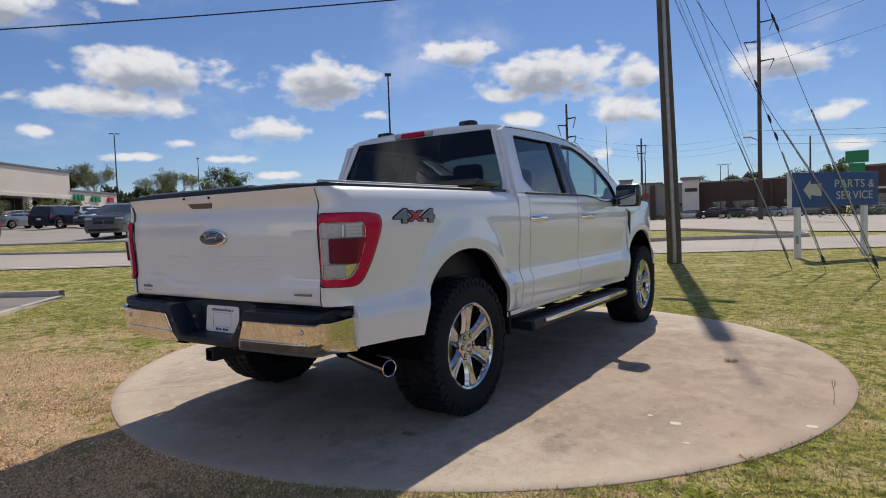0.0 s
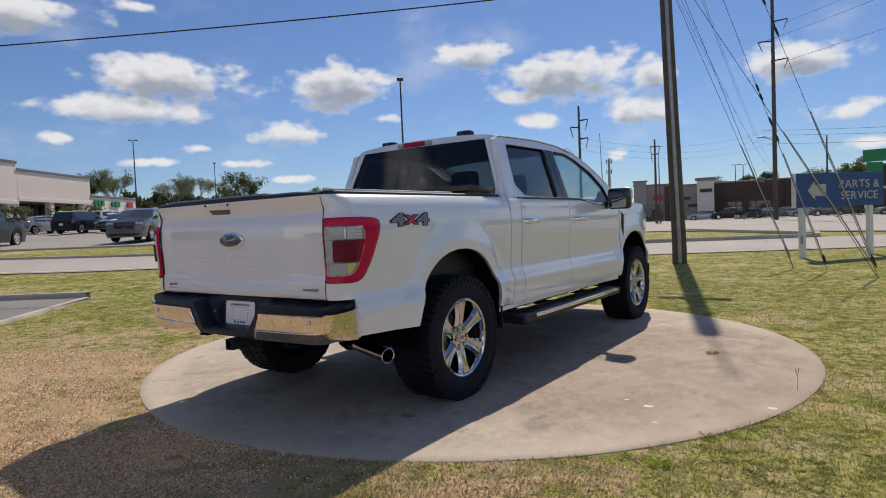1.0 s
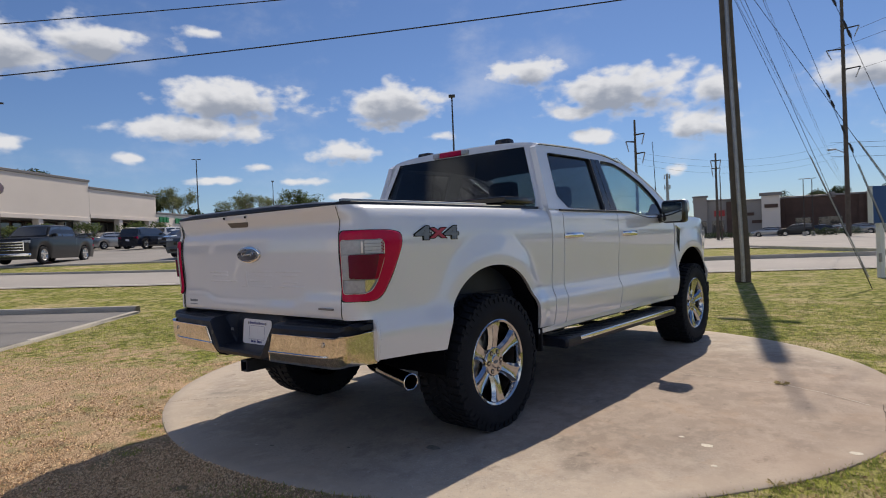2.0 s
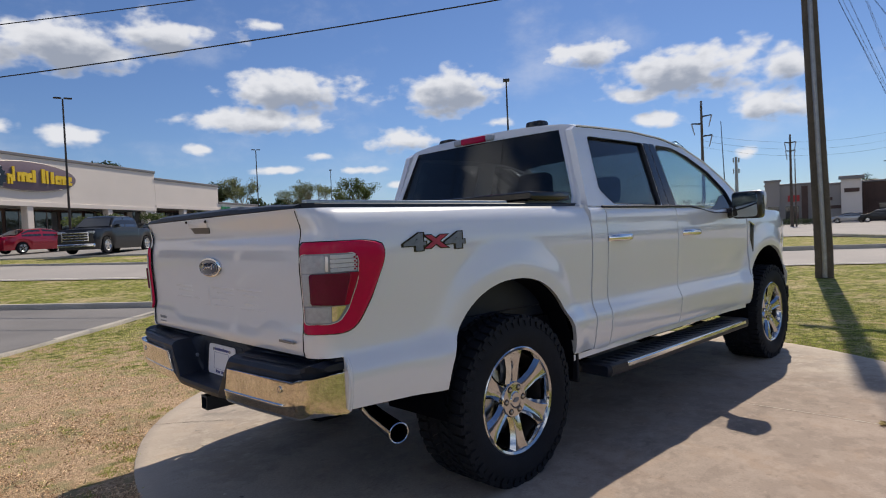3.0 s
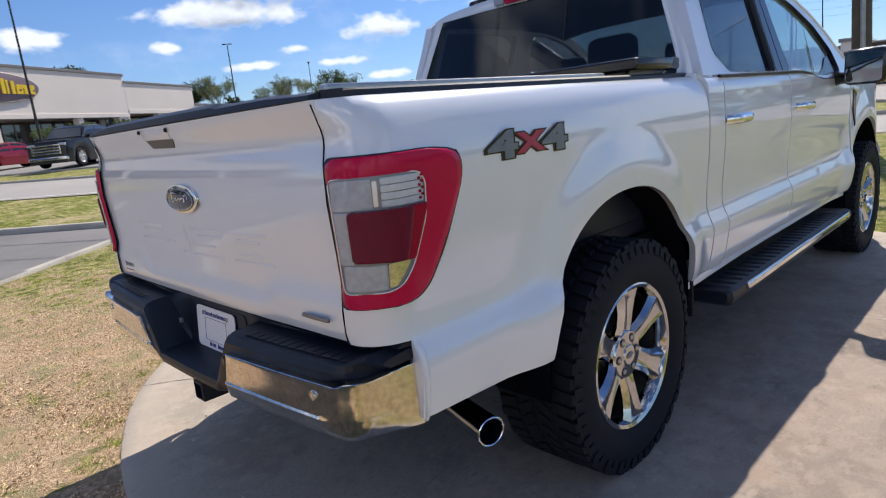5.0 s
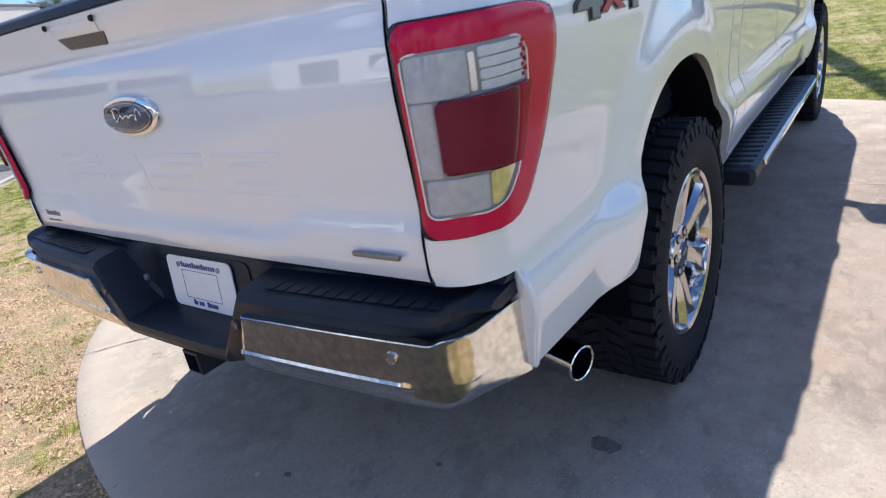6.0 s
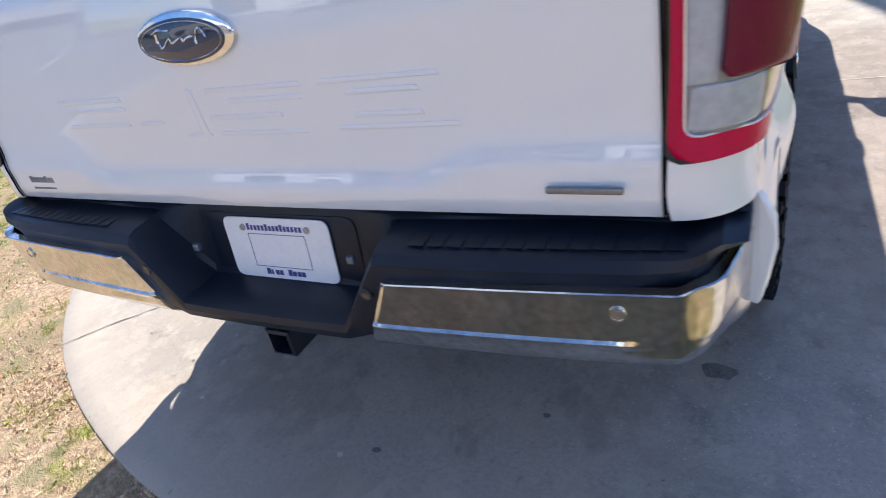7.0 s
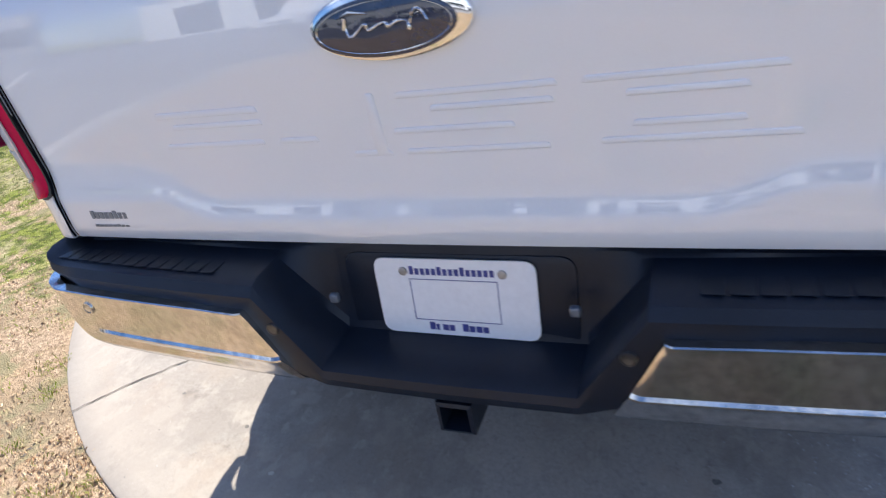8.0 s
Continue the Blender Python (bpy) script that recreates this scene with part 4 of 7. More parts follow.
for i in range(86):
    for j in range(12):
        x, y = -0.88 + 1.76 * i / 85, 1.46 + 0.34 * j / 11
        a = radians(45 if (i + j) % 2 else -45)
        k = len(dv)
        dv += [(x + 0.011 * math.cos(a), y + 0.011 * math.sin(a), 1.512), (x - 0.003 * math.sin(a), y + 0.003 * math.cos(a), 1.512), (x - 0.011 * math.cos(a), y - 0.011 * math.sin(a), 1.512), (x + 0.003 * math.sin(a), y - 0.003 * math.cos(a), 1.512), (x, y, 1.499)]
        df += [(k, k + 1, k + 4), (k + 1, k + 2, k + 4), (k + 2, k + 3, k + 4), (k + 3, k, k + 4)]
part("diamond_tread", mesh(dv, df, STEEL, False), tool)

# tailgate
xs = [-0.842 + 1.684 * k / 68 for k in range(69)]
zs = [0.826, 0.83, 0.838, 0.85, 0.865, 0.875, 0.885, 0.895, 0.905, 0.915, 0.93, 0.945, 0.97] + [1.0 + 0.03 * k for k in range(10)] + [1.295, 1.31, 1.325, 1.34, 1.355, 1.375, 1.395, 1.41, 1.425]
rows = [[(x, tail_y(x, z), z) for x in xs] for z in zs]
rows = [[(x, y + 0.05, z) for x, y, z in rows[0]]] + rows + [[(x, y + 0.06, z) for x, y, z in rows[-1]]]
rows = [[(r[0][0], r[0][1] + 0.05, r[0][2])] + r + [(r[-1][0], r[-1][1] + 0.05, r[-1][2])] for r in rows]
tg = part("tailgate", mesh(*grid(rows), PAINT, True, 60), truck, "closed white tailgate with sculpted lower edge")
for side in (1, -1):
    part("gate_gap", tube([(side * 0.8455, min(tail_y(0.842, z) + 0.002, 0.004 + 0.85 * (tail_y(0.85, z) - 0.012)), z) for z in [0.83 + 0.0195 * k for k in range(31)]], 0.0022, UNDER, 6), tg, "dark gap beside the tailgate")
sp = [[(x, tail_y(x, 1.425) + dy - 0.004, 1.424 + (z - 1.424) * (1 - 0.35 * smooth(abs(x), 0.60, 0.842)) * (1 - 0.22 * smooth(x, 0.35, 0.37))) for x in xs] for dy, z in ((0.012, 1.424), (0.0, 1.430), (0.004, 1.450), (0.03, 1.462), (0.09, 1.458), (0.10, 1.42))]
sv, sf = grid(sp)
part("spoiler_cap", mesh(sv, sf + [tuple(k * len(xs) for k in range(6)), tuple(k * len(xs) + len(xs) - 1 for k in range(5, -1, -1))], BLACK_PLASTIC, True, 40), tg, "black moulded top cap")
for side in (1, -1):
    part("gap_seal", tube([(side * 0.8475, tail_y(0.845, z) + 0.006, z) for z in (0.83, 0.86, 0.90, 0.98, 1.06, 1.18, 1.27, 1.325, 1.345, 1.385, 1.42)], 0.0056, GLOSS_BLACK, 6), truck, "dark seam beside the tailgate")
part("gate_inner", box(-0.83, 0.83, 0.02, 0.06, 0.82, 1.43, BLACK_PLASTIC, 0.01), tg)
# handle recess with camera
part("handle_recess", slab(rounded([(-0.125, -0.012), (0.105, -0.020), (0.118, 0.016), (-0.115, 0.022)], 0.010), 0.0025, PAINT, lambda a, b, c: (-0.115 + a, tail_y(a - 0.115, 1.392 + b) - c, 1.392 + b), 0.0015), tg)
part("pull_slot", slab(rounded([(-0.09, -0.014), (0.095, -0.018), (0.115, 0.012), (-0.118, 0.016)], 0.004), 0.003, STEEL_DARK, lambda a, b, c: (-0.105 + a, tail_y(a - 0.105, 1.366 + b) - c, 1.366 + b)), tg, "dark underside of the tailgate handle")
for x, z in ((-0.235, 1.412), (0.005, 1.408)):
    part("camera_lens", lathe([(0.0, 0.0), (0.006, 0.006), (0.0, 0.008)], 14, GLOSS_BLACK), tg, m=pose(x, tail_y(x, z) - 0.004, z, 0, 0, -90))
# stamped bars low on the tailgate
for x0, x1, z, h_ in ((-0.48, -0.26, 1.075, 0.006), (-0.45, -0.258, 1.053, 0.005), (-0.48, -0.265, 1.018, 0.005), (-0.23, -0.158, 1.018, 0.005), (-0.052, -0.038, 1.035, 0.05), (-0.095, -0.03, 0.989, 0.005), (0.0, 0.235, 1.078, 0.005), (0.053, 0.229, 1.055, 0.005), (-0.015, 0.171, 1.023, 0.005), (0.0, 0.219, 0.989, 0.005), (0.274, 0.509, 1.078, 0.005), (0.328, 0.468, 1.056, 0.005), (0.335, 0.467, 1.014, 0.005), (0.294, 0.53, 0.991, 0.005)):
    part("stamped_bar", slab(rounded([(x0 - 0.004, z - h_), (x1 + 0.004, z - h_), (x1, z + h_), (x0, z + h_)], 0.004, 3), 0.0020, PAINT, lambda a, b, c: (a, tail_y(a, b) + 0.0003 - c, b), 0.0018), tg)
# oval badge
em = part("oval_badge", slab(oval(0.125, 0.050), 0.012, CHROME, lambda a, b, c: (a + 0.018, -0.017 - c, 1.181 + b), 0.006), truck, "dark blue oval badge with chrome rim")
part("badge_field", slab(oval(0.111, 0.040), 0.003, NAVY, lambda a, b, c: (a + 0.01, -0.0285 - c, 1.178 + b), 0.001), em)
part("badge_line", mesh(*tube_pieces([(0.01 + 0.104 * math.cos(a), -0.0316, 1.178 + 0.0345 * math.sin(a)) for a in (2 * math.pi * k / 48 for k in range(49))], 0.0009, 5, False), CHROME), em)
squiggle = []
for k in range(61):
    t = k / 60
    swing = 0.004 + 0.013 * (smooth(t, 0.32, 0.0) + smooth(t, 0.72, 0.98))
    squiggle.append((0.01 - 0.064 + 0.128 * t + 0.006 * math.sin(4 * math.pi * 2 * t + 1.2), -0.0322, 1.176 + 0.004 + swing * math.sin(4.5 * math.pi * 2 * t)))
part("badge_script", mesh(*tube_pieces(squiggle, [0.0022 + 0.0008 * math.sin(k * 0.8) for k in range(61)], 6), CHROME, True, 60), em, "chrome flowing script line")
part("badge_bar", mesh(*tube_pieces([(0.01 - 0.066, -0.0322, 1.196), (0.01 - 0.045, -0.0322, 1.202), (0.01 - 0.018, -0.0322, 1.198)], [0.0012, 0.003, 0.0014], 6), CHROME, True, 60), em)
part("trim_bar", box(0.667, 0.789, -0.0225, -0.012, 0.873, 0.884, LIP_GREY, 0.003), tg, "small chrome trim bar")
for z, h_, w_ in ((0.874, 0.018, 0.105), (0.855, 0.006, 0.10)):
    for k in range(8):
        part("dealer_lettering", slab([(0, 0), (w_ / 8 - 0.003, 0), (w_ / 8 - 0.003, h_ * (1.0 if k in (0, 5) else 0.8)), (0, h_ * (1.0 if k in (0, 5) else 0.8))], 0.0012, BADGE_GREY, lambda a, b, c: (-0.762 + k * w_ / 8 + a, tail_y(-0.72, z + b) - 0.0005 - c, z + b)), tg)

# tail lights follow the corner of the bed
LAMP = [(-0.012, 1.288), (0.28, 1.288), (0.365, 1.276), (0.382, 1.24), (0.372, 1.19), (0.30, 1.04), (0.245, 0.955), (0.205, 0.928), (0.16, 0.921), (-0.002, 0.922)]


def on_corner(s, z, lift):
    if s < 0:
        x, y, _ = corner(0.0, z)
        return (x + s, y - lift, z)
    x, y, z = corner(s, z)
    a = min(s / 0.18, 1.0) * math.pi / 2
    return (x + lift * math.sin(a), y - lift * math.cos(a), z)


def lamp_skin(outline, lift, material, n=26, m=22, rim=0.0):
    """A skin over the corner inside an outline, cut row by row, with its edge turned in."""
    zs_ = [p[1] for p in outline]
    z0, z1 = min(zs_), max(zs_)
    rows_ = []
    for j in range(m + 1):
        z = z0 + (z1 - z0) * (0.5 - 0.5 * math.cos(math.pi * j / m))
        hit = []
        for (a, za), (b, zb) in zip(outline, outline[1:] + outline[:1]):
            if (za <= z <= zb) or (zb <= z <= za):
                hit += [a, b] if abs(zb - za) < 1e-6 else [a + (b - a) * (z - za) / (zb - za)]
        s0, s1 = min(hit), max(hit)
        edge = min(1.0, math.sin(math.pi * j / m) * 6) if rim else 1.0
        row = [on_corner(s0, z, -0.004)]
        for k in range(n + 1):
            t = k / n
            e = min(1.0, min(t, 1 - t) * n / 2.0) if rim else 1.0
            row.append(on_corner(s0 + (s1 - s0) * t, z, lift - rim * (1 - min(e, edge)) ** 2))
        row.append(on_corner(s1, z, -0.004))
        rows_.append(row)
    rows_ = [[on_corner_drop(p) for p in rows_[0]]] + rows_ + [[on_corner_drop(p) for p in rows_[-1]]]
    return grid(rows_)


def on_corner_drop(p):
    return (p[0] * 0.985, p[1] + 0.006, p[2])


def shrink(outline, k, ds=0.0, dz=0.0):
    cs, cz = sum(p[0] for p in outline) / len(outline), sum(p[1] for p in outline) / len(outline)
    return [(cs + (s - cs) * k + ds, cz + (z - cz) * k + dz) for s, z in outline]


WINDOW = [(0.01, 1.238), (0.2142, 1.238), (0.2348, 1.215), (0.2297, 1.13), (0.1834, 1.02), (0.1525, 0.975), (0.1216, 0.963), (0.0199, 0.963)]
for side in (1, -1):
    flip = (lambda p: p) if side == 1 else mirrored
    seal = lamp_skin(rounded([(s * 1.0 + (0.003 if s > 0.1 else -0.004), z + (0.003 if z > 1.1 else -0.004)) for s, z in LAMP], 0.03), 0.004, GLOSS_BLACK)
    tl = part("tail_light", mesh(*flip(lamp_skin(rounded(LAMP, 0.035), 0.012, RED_LENS, rim=0.008)), RED_LENS, True, 60), truck, "red wraparound tail light with clear and dark lenses")
    part("lamp_seal", mesh(*flip(seal), GLOSS_BLACK, True, 60), tl)
    part("lamp_backing", mesh(*flip(lamp_skin(rounded(shrink(WINDOW, 1.02), 0.02), 0.0135, LAMP_BACK)), LAMP_BACK, True, 60), tl)
    outline_ = rounded(shrink(WINDOW, 1.015), 0.02)
    ring_ = [on_corner(s_, z_, 0.0165) for s_, z_ in outline_ + outline_[:1]]
    part("lens_line", mesh(*tube_pieces([(side * x_, y_, z_) for x_, y_, z_ in ring_], 0.0018, 6, False), BEZEL), tl, "thin bright line round the lenses")

    def lens(name, pts, lift, material, r=0.006, n=14, m=8, rim=0.0, label=""):
        part(name, mesh(*flip(lamp_skin(rounded(pts, r), lift, material, n, m, rim)), material, True, 60), tl, label)

    lens("reversing_lens", [(0.0119, 1.1645), (0.1042, 1.1645), (0.1042, 1.2365), (0.0119, 1.2365)], 0.0158, CLEAR_LENS, 0.006, 20, 14, 0.002, "clear reversing lens")
    lens("reflector_slot", [(0.1061, 1.1700), (0.1154, 1.1700), (0.1154, 1.2300), (0.1061, 1.2300)], 0.0162, BEZEL, 0.002)
    for k in range(4):
        lens("ribbed_lens", [(0.1222, 1.1660 + 0.0176 * k), (0.2289, 1.1660 + 0.0176 * k), (0.2289, 1.1830 + 0.0176 * k), (0.1222, 1.1830 + 0.0176 * k)], 0.0172, BRIGHT_LENS, 0.004, 12, 6, 0.003)
    for k in range(8):
        s_, z_ = 0.2109 + 0.010 * (k % 2), 1.172 + 0.0078 * k
        lens("checker", [(s_, z_), (s_ + 0.009, z_), (s_ + 0.009, z_ + 0.0068), (s_, z_ + 0.0068)], 0.0185, MID_RED, 0.001, 2, 2)
    lens("side_strip", [(0.0131, 1.0330), (0.0503, 1.0330), (0.0503, 1.1630), (0.0131, 1.1630)], 0.0156, CLEAR_LENS, 0.004, 10, 14, 0.002)
    lens("dark_lens", [(0.0522, 1.0400), (0.1660, 1.0340), (0.1900, 1.1630), (0.0522, 1.1630)], 0.0300, DARK_RED, 0.012, 20, 14, 0.004, "dark red blind-spot lens")
    lens("red_lens", [(0.1600, 1.0340), (0.1804, 1.0340), (0.2332, 1.1630), (0.1840, 1.1630)], 0.0292, MID_RED, 0.006, 14, 14, 0.004)
    lens("lower_lens", [(0.0218, 0.9660), (0.1204, 0.9660), (0.1204, 1.0315), (0.0218, 1.0315)], 0.0156, CLEAR_LENS, 0.006, 14, 10, 0.002)
    lens("lower_reflector", [(0.1222, 0.9700), (0.1392, 0.9720), (0.1762, 1.0315), (0.1222, 1.0315)], 0.0156, CHROME_DIRTY, 0.006, 12, 8)
    # 4X4 lettering on the box side
    edges_ = []
    bx = part("four_by_four_badge", text_mesh("4", 0.17, 0.003, BADGE_GREY, 1.0, 0.006), truck, "grey and red raised 4X4 badge")
    by = part("badge_letter", text_mesh("X", 0.125, 0.003, BADGE_RED, 1.0, 0.006), bx)
    bz = part("badge_letter", text_mesh("4", 0.17, 0.003, BADGE_GREY, 1.0, 0.006), bx)
    for ob, ch, sz in ((bx, "4", 0.17), (by, "X", 0.125), (bz, "4", 0.17)):
        rimmed = part("letter_edge", text_mesh(ch, sz, 0.002, GLOSS_BLACK, 1.0, 0.013), bx, m=pose(0, 0, 0))
        edges_.append((rimmed, ob))
    yy = (0.484, 0.610, 0.731)
    order = yy if side == 1 else yy[::-1]
    places = []
    for ob, y in zip((bx, by, bz), order):
        turn = pose(side * (side_x(y, 1.26) + 0.004), y, 1.262, 90, 0, 90 * side)
        first = turn if ob is bx else first
        ob.matrix_local = turn if ob is bx else first.inverted() @ turn
        places.append(Matrix() if ob is bx else first.inverted() @ turn)
        for v in ob.data.vertices:
            v.co.x *= 1.45 if ob is not by else 1.25
            v.co.y *= 0.60
    for (rimmed, ob), place in zip(edges_, places):
        rimmed.matrix_local = place @ pose(0, 0, -0.002)
        for v in rimmed.data.vertices:
            v.co.x *= 1.45 if ob is not by else 1.25
            v.co.y *= 0.60

# rear bumper
def plan_y(x):
    """How far the bumper stands back at x: bowed, then wrapped round the corners."""
    a = abs(x)
    return 0.052 * (a / 0.9) ** 2 + 0.052 * smooth(a, 0.88, 0.97) ** 1.6


def step_section(x):
    """Cross-section of the black step: flat pads outside, a deep notch in the middle."""
    k = min(max((abs(x - 0.02) - 0.230) / 0.105, 0.0), 1.0)
    p = plan_y(x)
    notch = [(0.03, 0.815), (0.024, 0.80), (0.020, 0.775), (0.006, 0.65), (0.0, 0.632), (-0.05, 0.628), (-0.10, 0.625), (-0.117, 0.618), (-0.121, 0.602), (-0.116, 0.584), (-0.08, 0.572), (0.03, 0.572)]
    w = smooth(abs(x - 0.02), 0.42, 0.52)
    near_ = [(-0.118, 0.735), (-0.112, 0.615), (-0.08, 0.582), (0.03, 0.582)]
    far_ = [(-0.112, 0.735), (-0.080, 0.64), (-0.05, 0.615), (0.03, 0.610)]
    outer_ = [(0.03, 0.815), (0.012, 0.806), (0.0, 0.800), (-0.02, 0.797), (-0.05, 0.795), (-0.085, 0.792), (-0.106, 0.785), (-0.119, 0.768)]
    outer_ += [(a + (c - a) * w, b + (d - b) * w) for (a, b), (c, d) in zip(near_, far_)]
    rise = 0.022 * smooth(abs(x), 0.86, 0.95) * (1 - 0.75 * smooth(abs(x), 0.92, 0.955))
    tuck = 0.017 * smooth(abs(x), 0.80, 0.88) + 0.06 * smooth(abs(x), 0.89, 0.965)
    low = smooth(abs(x), 0.90, 0.94)
    return [(x, a * (1 - k) + c * k + p * (1.0 if i > 1 else 0.4) + (tuck if i > 7 else 0.5 * tuck if i == 7 else 0), (b * (1 - k) + d * k) * (1 - (low if i > 7 else 0)) + (0.768 * low if i > 7 else 0) + (rise if 0 < i < 9 else rise * low)) for i, ((a, b), (c, d)) in enumerate(zip(notch, outer_))]


bxs = sorted([-0.962 + 1.924 * k / 110 for k in range(111)] + [-0.21, 0.25, -0.315, 0.355])
rows = [step_section(x) for x in bxs]
ends = [[(x * 1.002, 0.105, z) for x, y, z in r] for r in (rows[0], rows[-1])]
bumper = part("rear_bumper", mesh(*grid([ends[0]] + rows + [ends[1]]), BLACK_PLASTIC, True, 24), truck, "black step bumper with chrome corner caps")
for side in (1, -1):
    for k in range(13):
        x = 0.42 + 0.036 * k
        part("step_rib", box(min(side * x, side * (x + 0.030)), max(side * x, side * (x + 0.030)), -0.088 + plan_y(x), -0.01 + plan_y(x) * 0.6, 0.7945, 0.7955, BLACK_PLASTIC, 0.0008, 1), bumper)
    crows = []
    xs_ = [0.279 + 0.0082 * k for k in range(5)] + [0.32 + (0.865 - 0.32) * k / 18 for k in range(1, 19)]
    pts = [(x, -0.124 + plan_y(x)) for x in xs_]
    x0, y0 = pts[-1]
    lean = [0.14 + (radians(78) - 0.14) * k / 12 for k in range(1, 13)]
    pts += [(x0 + 0.075 * (math.sin(a) - math.sin(0.14)), y0 + 0.075 * (math.cos(0.14) - math.cos(a))) for a in lean]
    x1, y1 = pts[-1]
    pts += [(x1 + (0.970 - x1) * t, y1 + (0.112 - y1) * t) for t in (0.04, 0.35, 0.7, 1.0)]
    for i, (x, y) in enumerate(pts):
        top = 0.742 + 0.010 * smooth(x, 0.872, 0.898) + 0.010 * smooth(y, -0.05, 0.11) * (1 if i > 22 else 0)
        bot = 0.574 + 0.018 * smooth(x, 0.80, 0.96)
        turn = min(max(i - 22, 0), 12) / 12 * radians(78)
        nrm = Vector((math.sin(turn), -math.cos(turn), 0))
        groove = 1 - smooth(x, 0.795, 0.825)
        flat = 1 - 0.9 * smooth(y, -0.03, 0.10) * (1 if i > 22 else 0)
        edge = 1 - min(max((x - 0.279) / 0.014, 0), 1)
        col = []
        for dz, off in ((1.0, -0.012), (1.0, 0.009), (0.99, 0.0118), (0.975, 0.0112), (0.93, 0.0104), (0.70, 0.0108), (0.56, 0.0111), (0.48, 0.0112), (0.415, 0.0110), (0.38, 0.0108 + 0.0050 * groove), (0.36, 0.0102 + 0.0056 * groove), (0.34, 0.0095 + 0.0040 * groove), (0.28, 0.0088 + 0.001 * groove), (0.15, 0.005), (0.05, -0.001), (0.0, -0.010), (-0.02, -0.05)):
            # the inner end slants outwards towards the top
            slant = 0.080 * max(dz, 0) * (1 - min(max((x - 0.279) / 0.18, 0), 1))
            q = Vector((x + slant, y, bot + (top - bot) * dz)) + nrm * ((off + 0.013 * (min(dz, 0.99) - 0.99)) * flat - 0.006 * edge)
            col.append((side * q.x + 0.018 * (1 - smooth(x, 0.4, 0.8)), q.y, q.z))
        crows.append(col)
    crows = [[(x - side * 0.001, y + 0.014, z) for x, y, z in crows[0]]] + crows
    cap = part("chrome_cap", mesh(*grid(crows), CHROME_DIRTY, True, 26), bumper, "chrome bumper corner with water spots")
    sx_, sy_ = 0.785, -0.132 + plan_y(0.785)
    part("parking_sensor", lathe([(0.0, 0.0), (0.0, 0.0085), (-0.0015, 0.009), (-0.0015, 0.0105), (0.0008, 0.011), (0.0008, 0.0135), (-0.004, 0.0145)], 24, CHROME_DIRTY), bumper, m=pose(side * sx_, sy_ - 0.0035, 0.703, 0, 0, -90) @ pose(0, 0, 0, 0, -1, 0))
    part("notch_sensor", lathe([(0.0, 0.0), (0.001, 0.009), (-0.001, 0.0095), (0.0015, 0.0105), (0.0015, 0.012), (-0.004, 0.013)], 18, STEEL_DARK), bumper, m=pose(side * 0.308 + 0.02, -0.121 + plan_y(0.30), 0.704, 0, 0, -90))
    part("notch_lamp", box(side * 0.222 + 0.008, side * 0.222 + 0.026, -0.030, -0.016, 0.708, 0.726, BADGE_GREY, 0.004), bumper)
for side in (1, -1):
    # rolled edge where the bumper end meets the box side
    lip = [(side * (side_x(0.13, z) - 0.002), 0.112, z) for z in (0.602, 0.61, 0.66, 0.72, 0.775, 0.805, 0.818)]
    part("end_lip", tube(lip, [0.004, 0.007, 0.009, 0.009, 0.009, 0.008, 0.004], PAINT, 10), bumper, "white rolled edge beside the bumper")
part("gap_filler", box(-0.86, 0.86, 0.035, 0.07, 0.74, 0.82, BLACK_PLASTIC, 0.01), bumper)
pl = part("licence_plate", slab(rounded([(-0.150, -0.074), (0.150, -0.074), (0.150, 0.076), (-0.150, 0.076)], 0.022), 0.003, PLATE_WHITE, lambda a, b, c: (0.023 + a, 0.008 - c + 0.10 * b, 0.708 + b)), truck, "white paper dealer plate with blue lettering")


def plate_bar(a0, a1, b0, b1, material):
    return slab([(a0, b0), (a1, b0), (a1, b1), (a0, b1)], 0.0008, material, lambda a, b, c: (0.023 + a, 0.0048 - c + 0.10 * b, 0.708 + b))


for a0, a1, b0, b1 in ((-0.082, 0.082, 0.0365, 0.0375), (-0.082, 0.082, -0.0445, -0.0435), (-0.082, -0.081, -0.044, 0.037), (0.081, 0.082, -0.044, 0.037)):
    part("plate_frame_line", plate_bar(a0, a1, b0, b1, PLATE_BLUE), pl)
for k in range(15):
    part("plate_letter_bar", plate_bar(-0.080 + 0.0107 * k, -0.0725 + 0.0107 * k, 0.046, 0.062 if k in (0, 5, 9) else 0.058, PLATE_BLUE), pl)
for k, w_ in enumerate((0.011, 0.006, 0.011, 0.010, 0.0, 0.011, 0.010, 0.011, 0.010)):
    if w_:
        part("plate_letter_bar", plate_bar(-0.056 + 0.0128 * k, -0.056 + 0.0128 * k + w_, -0.064, -0.049 if k in (0, 5) else -0.0525, PLATE_BLUE), pl)
for a in (-0.092, 0.092):
    part("plate_screw", slab(oval(0.008, 0.008, 14), 0.003, GALV, lambda p, q, c: (0.023 + a + p, 0.0048 - c + 0.10 * (q + 0.052), 0.760 + q), 0.001), pl)
part("plate_panel", slab(rounded([(-0.215, -0.085), (0.215, -0.085), (0.215, 0.09), (-0.215, 0.09)], 0.03), 0.006, BLACK_PLASTIC, lambda a, b, c: (0.023 + a, 0.018 - c + 0.10 * b, 0.700 + b), 0.002), bumper)
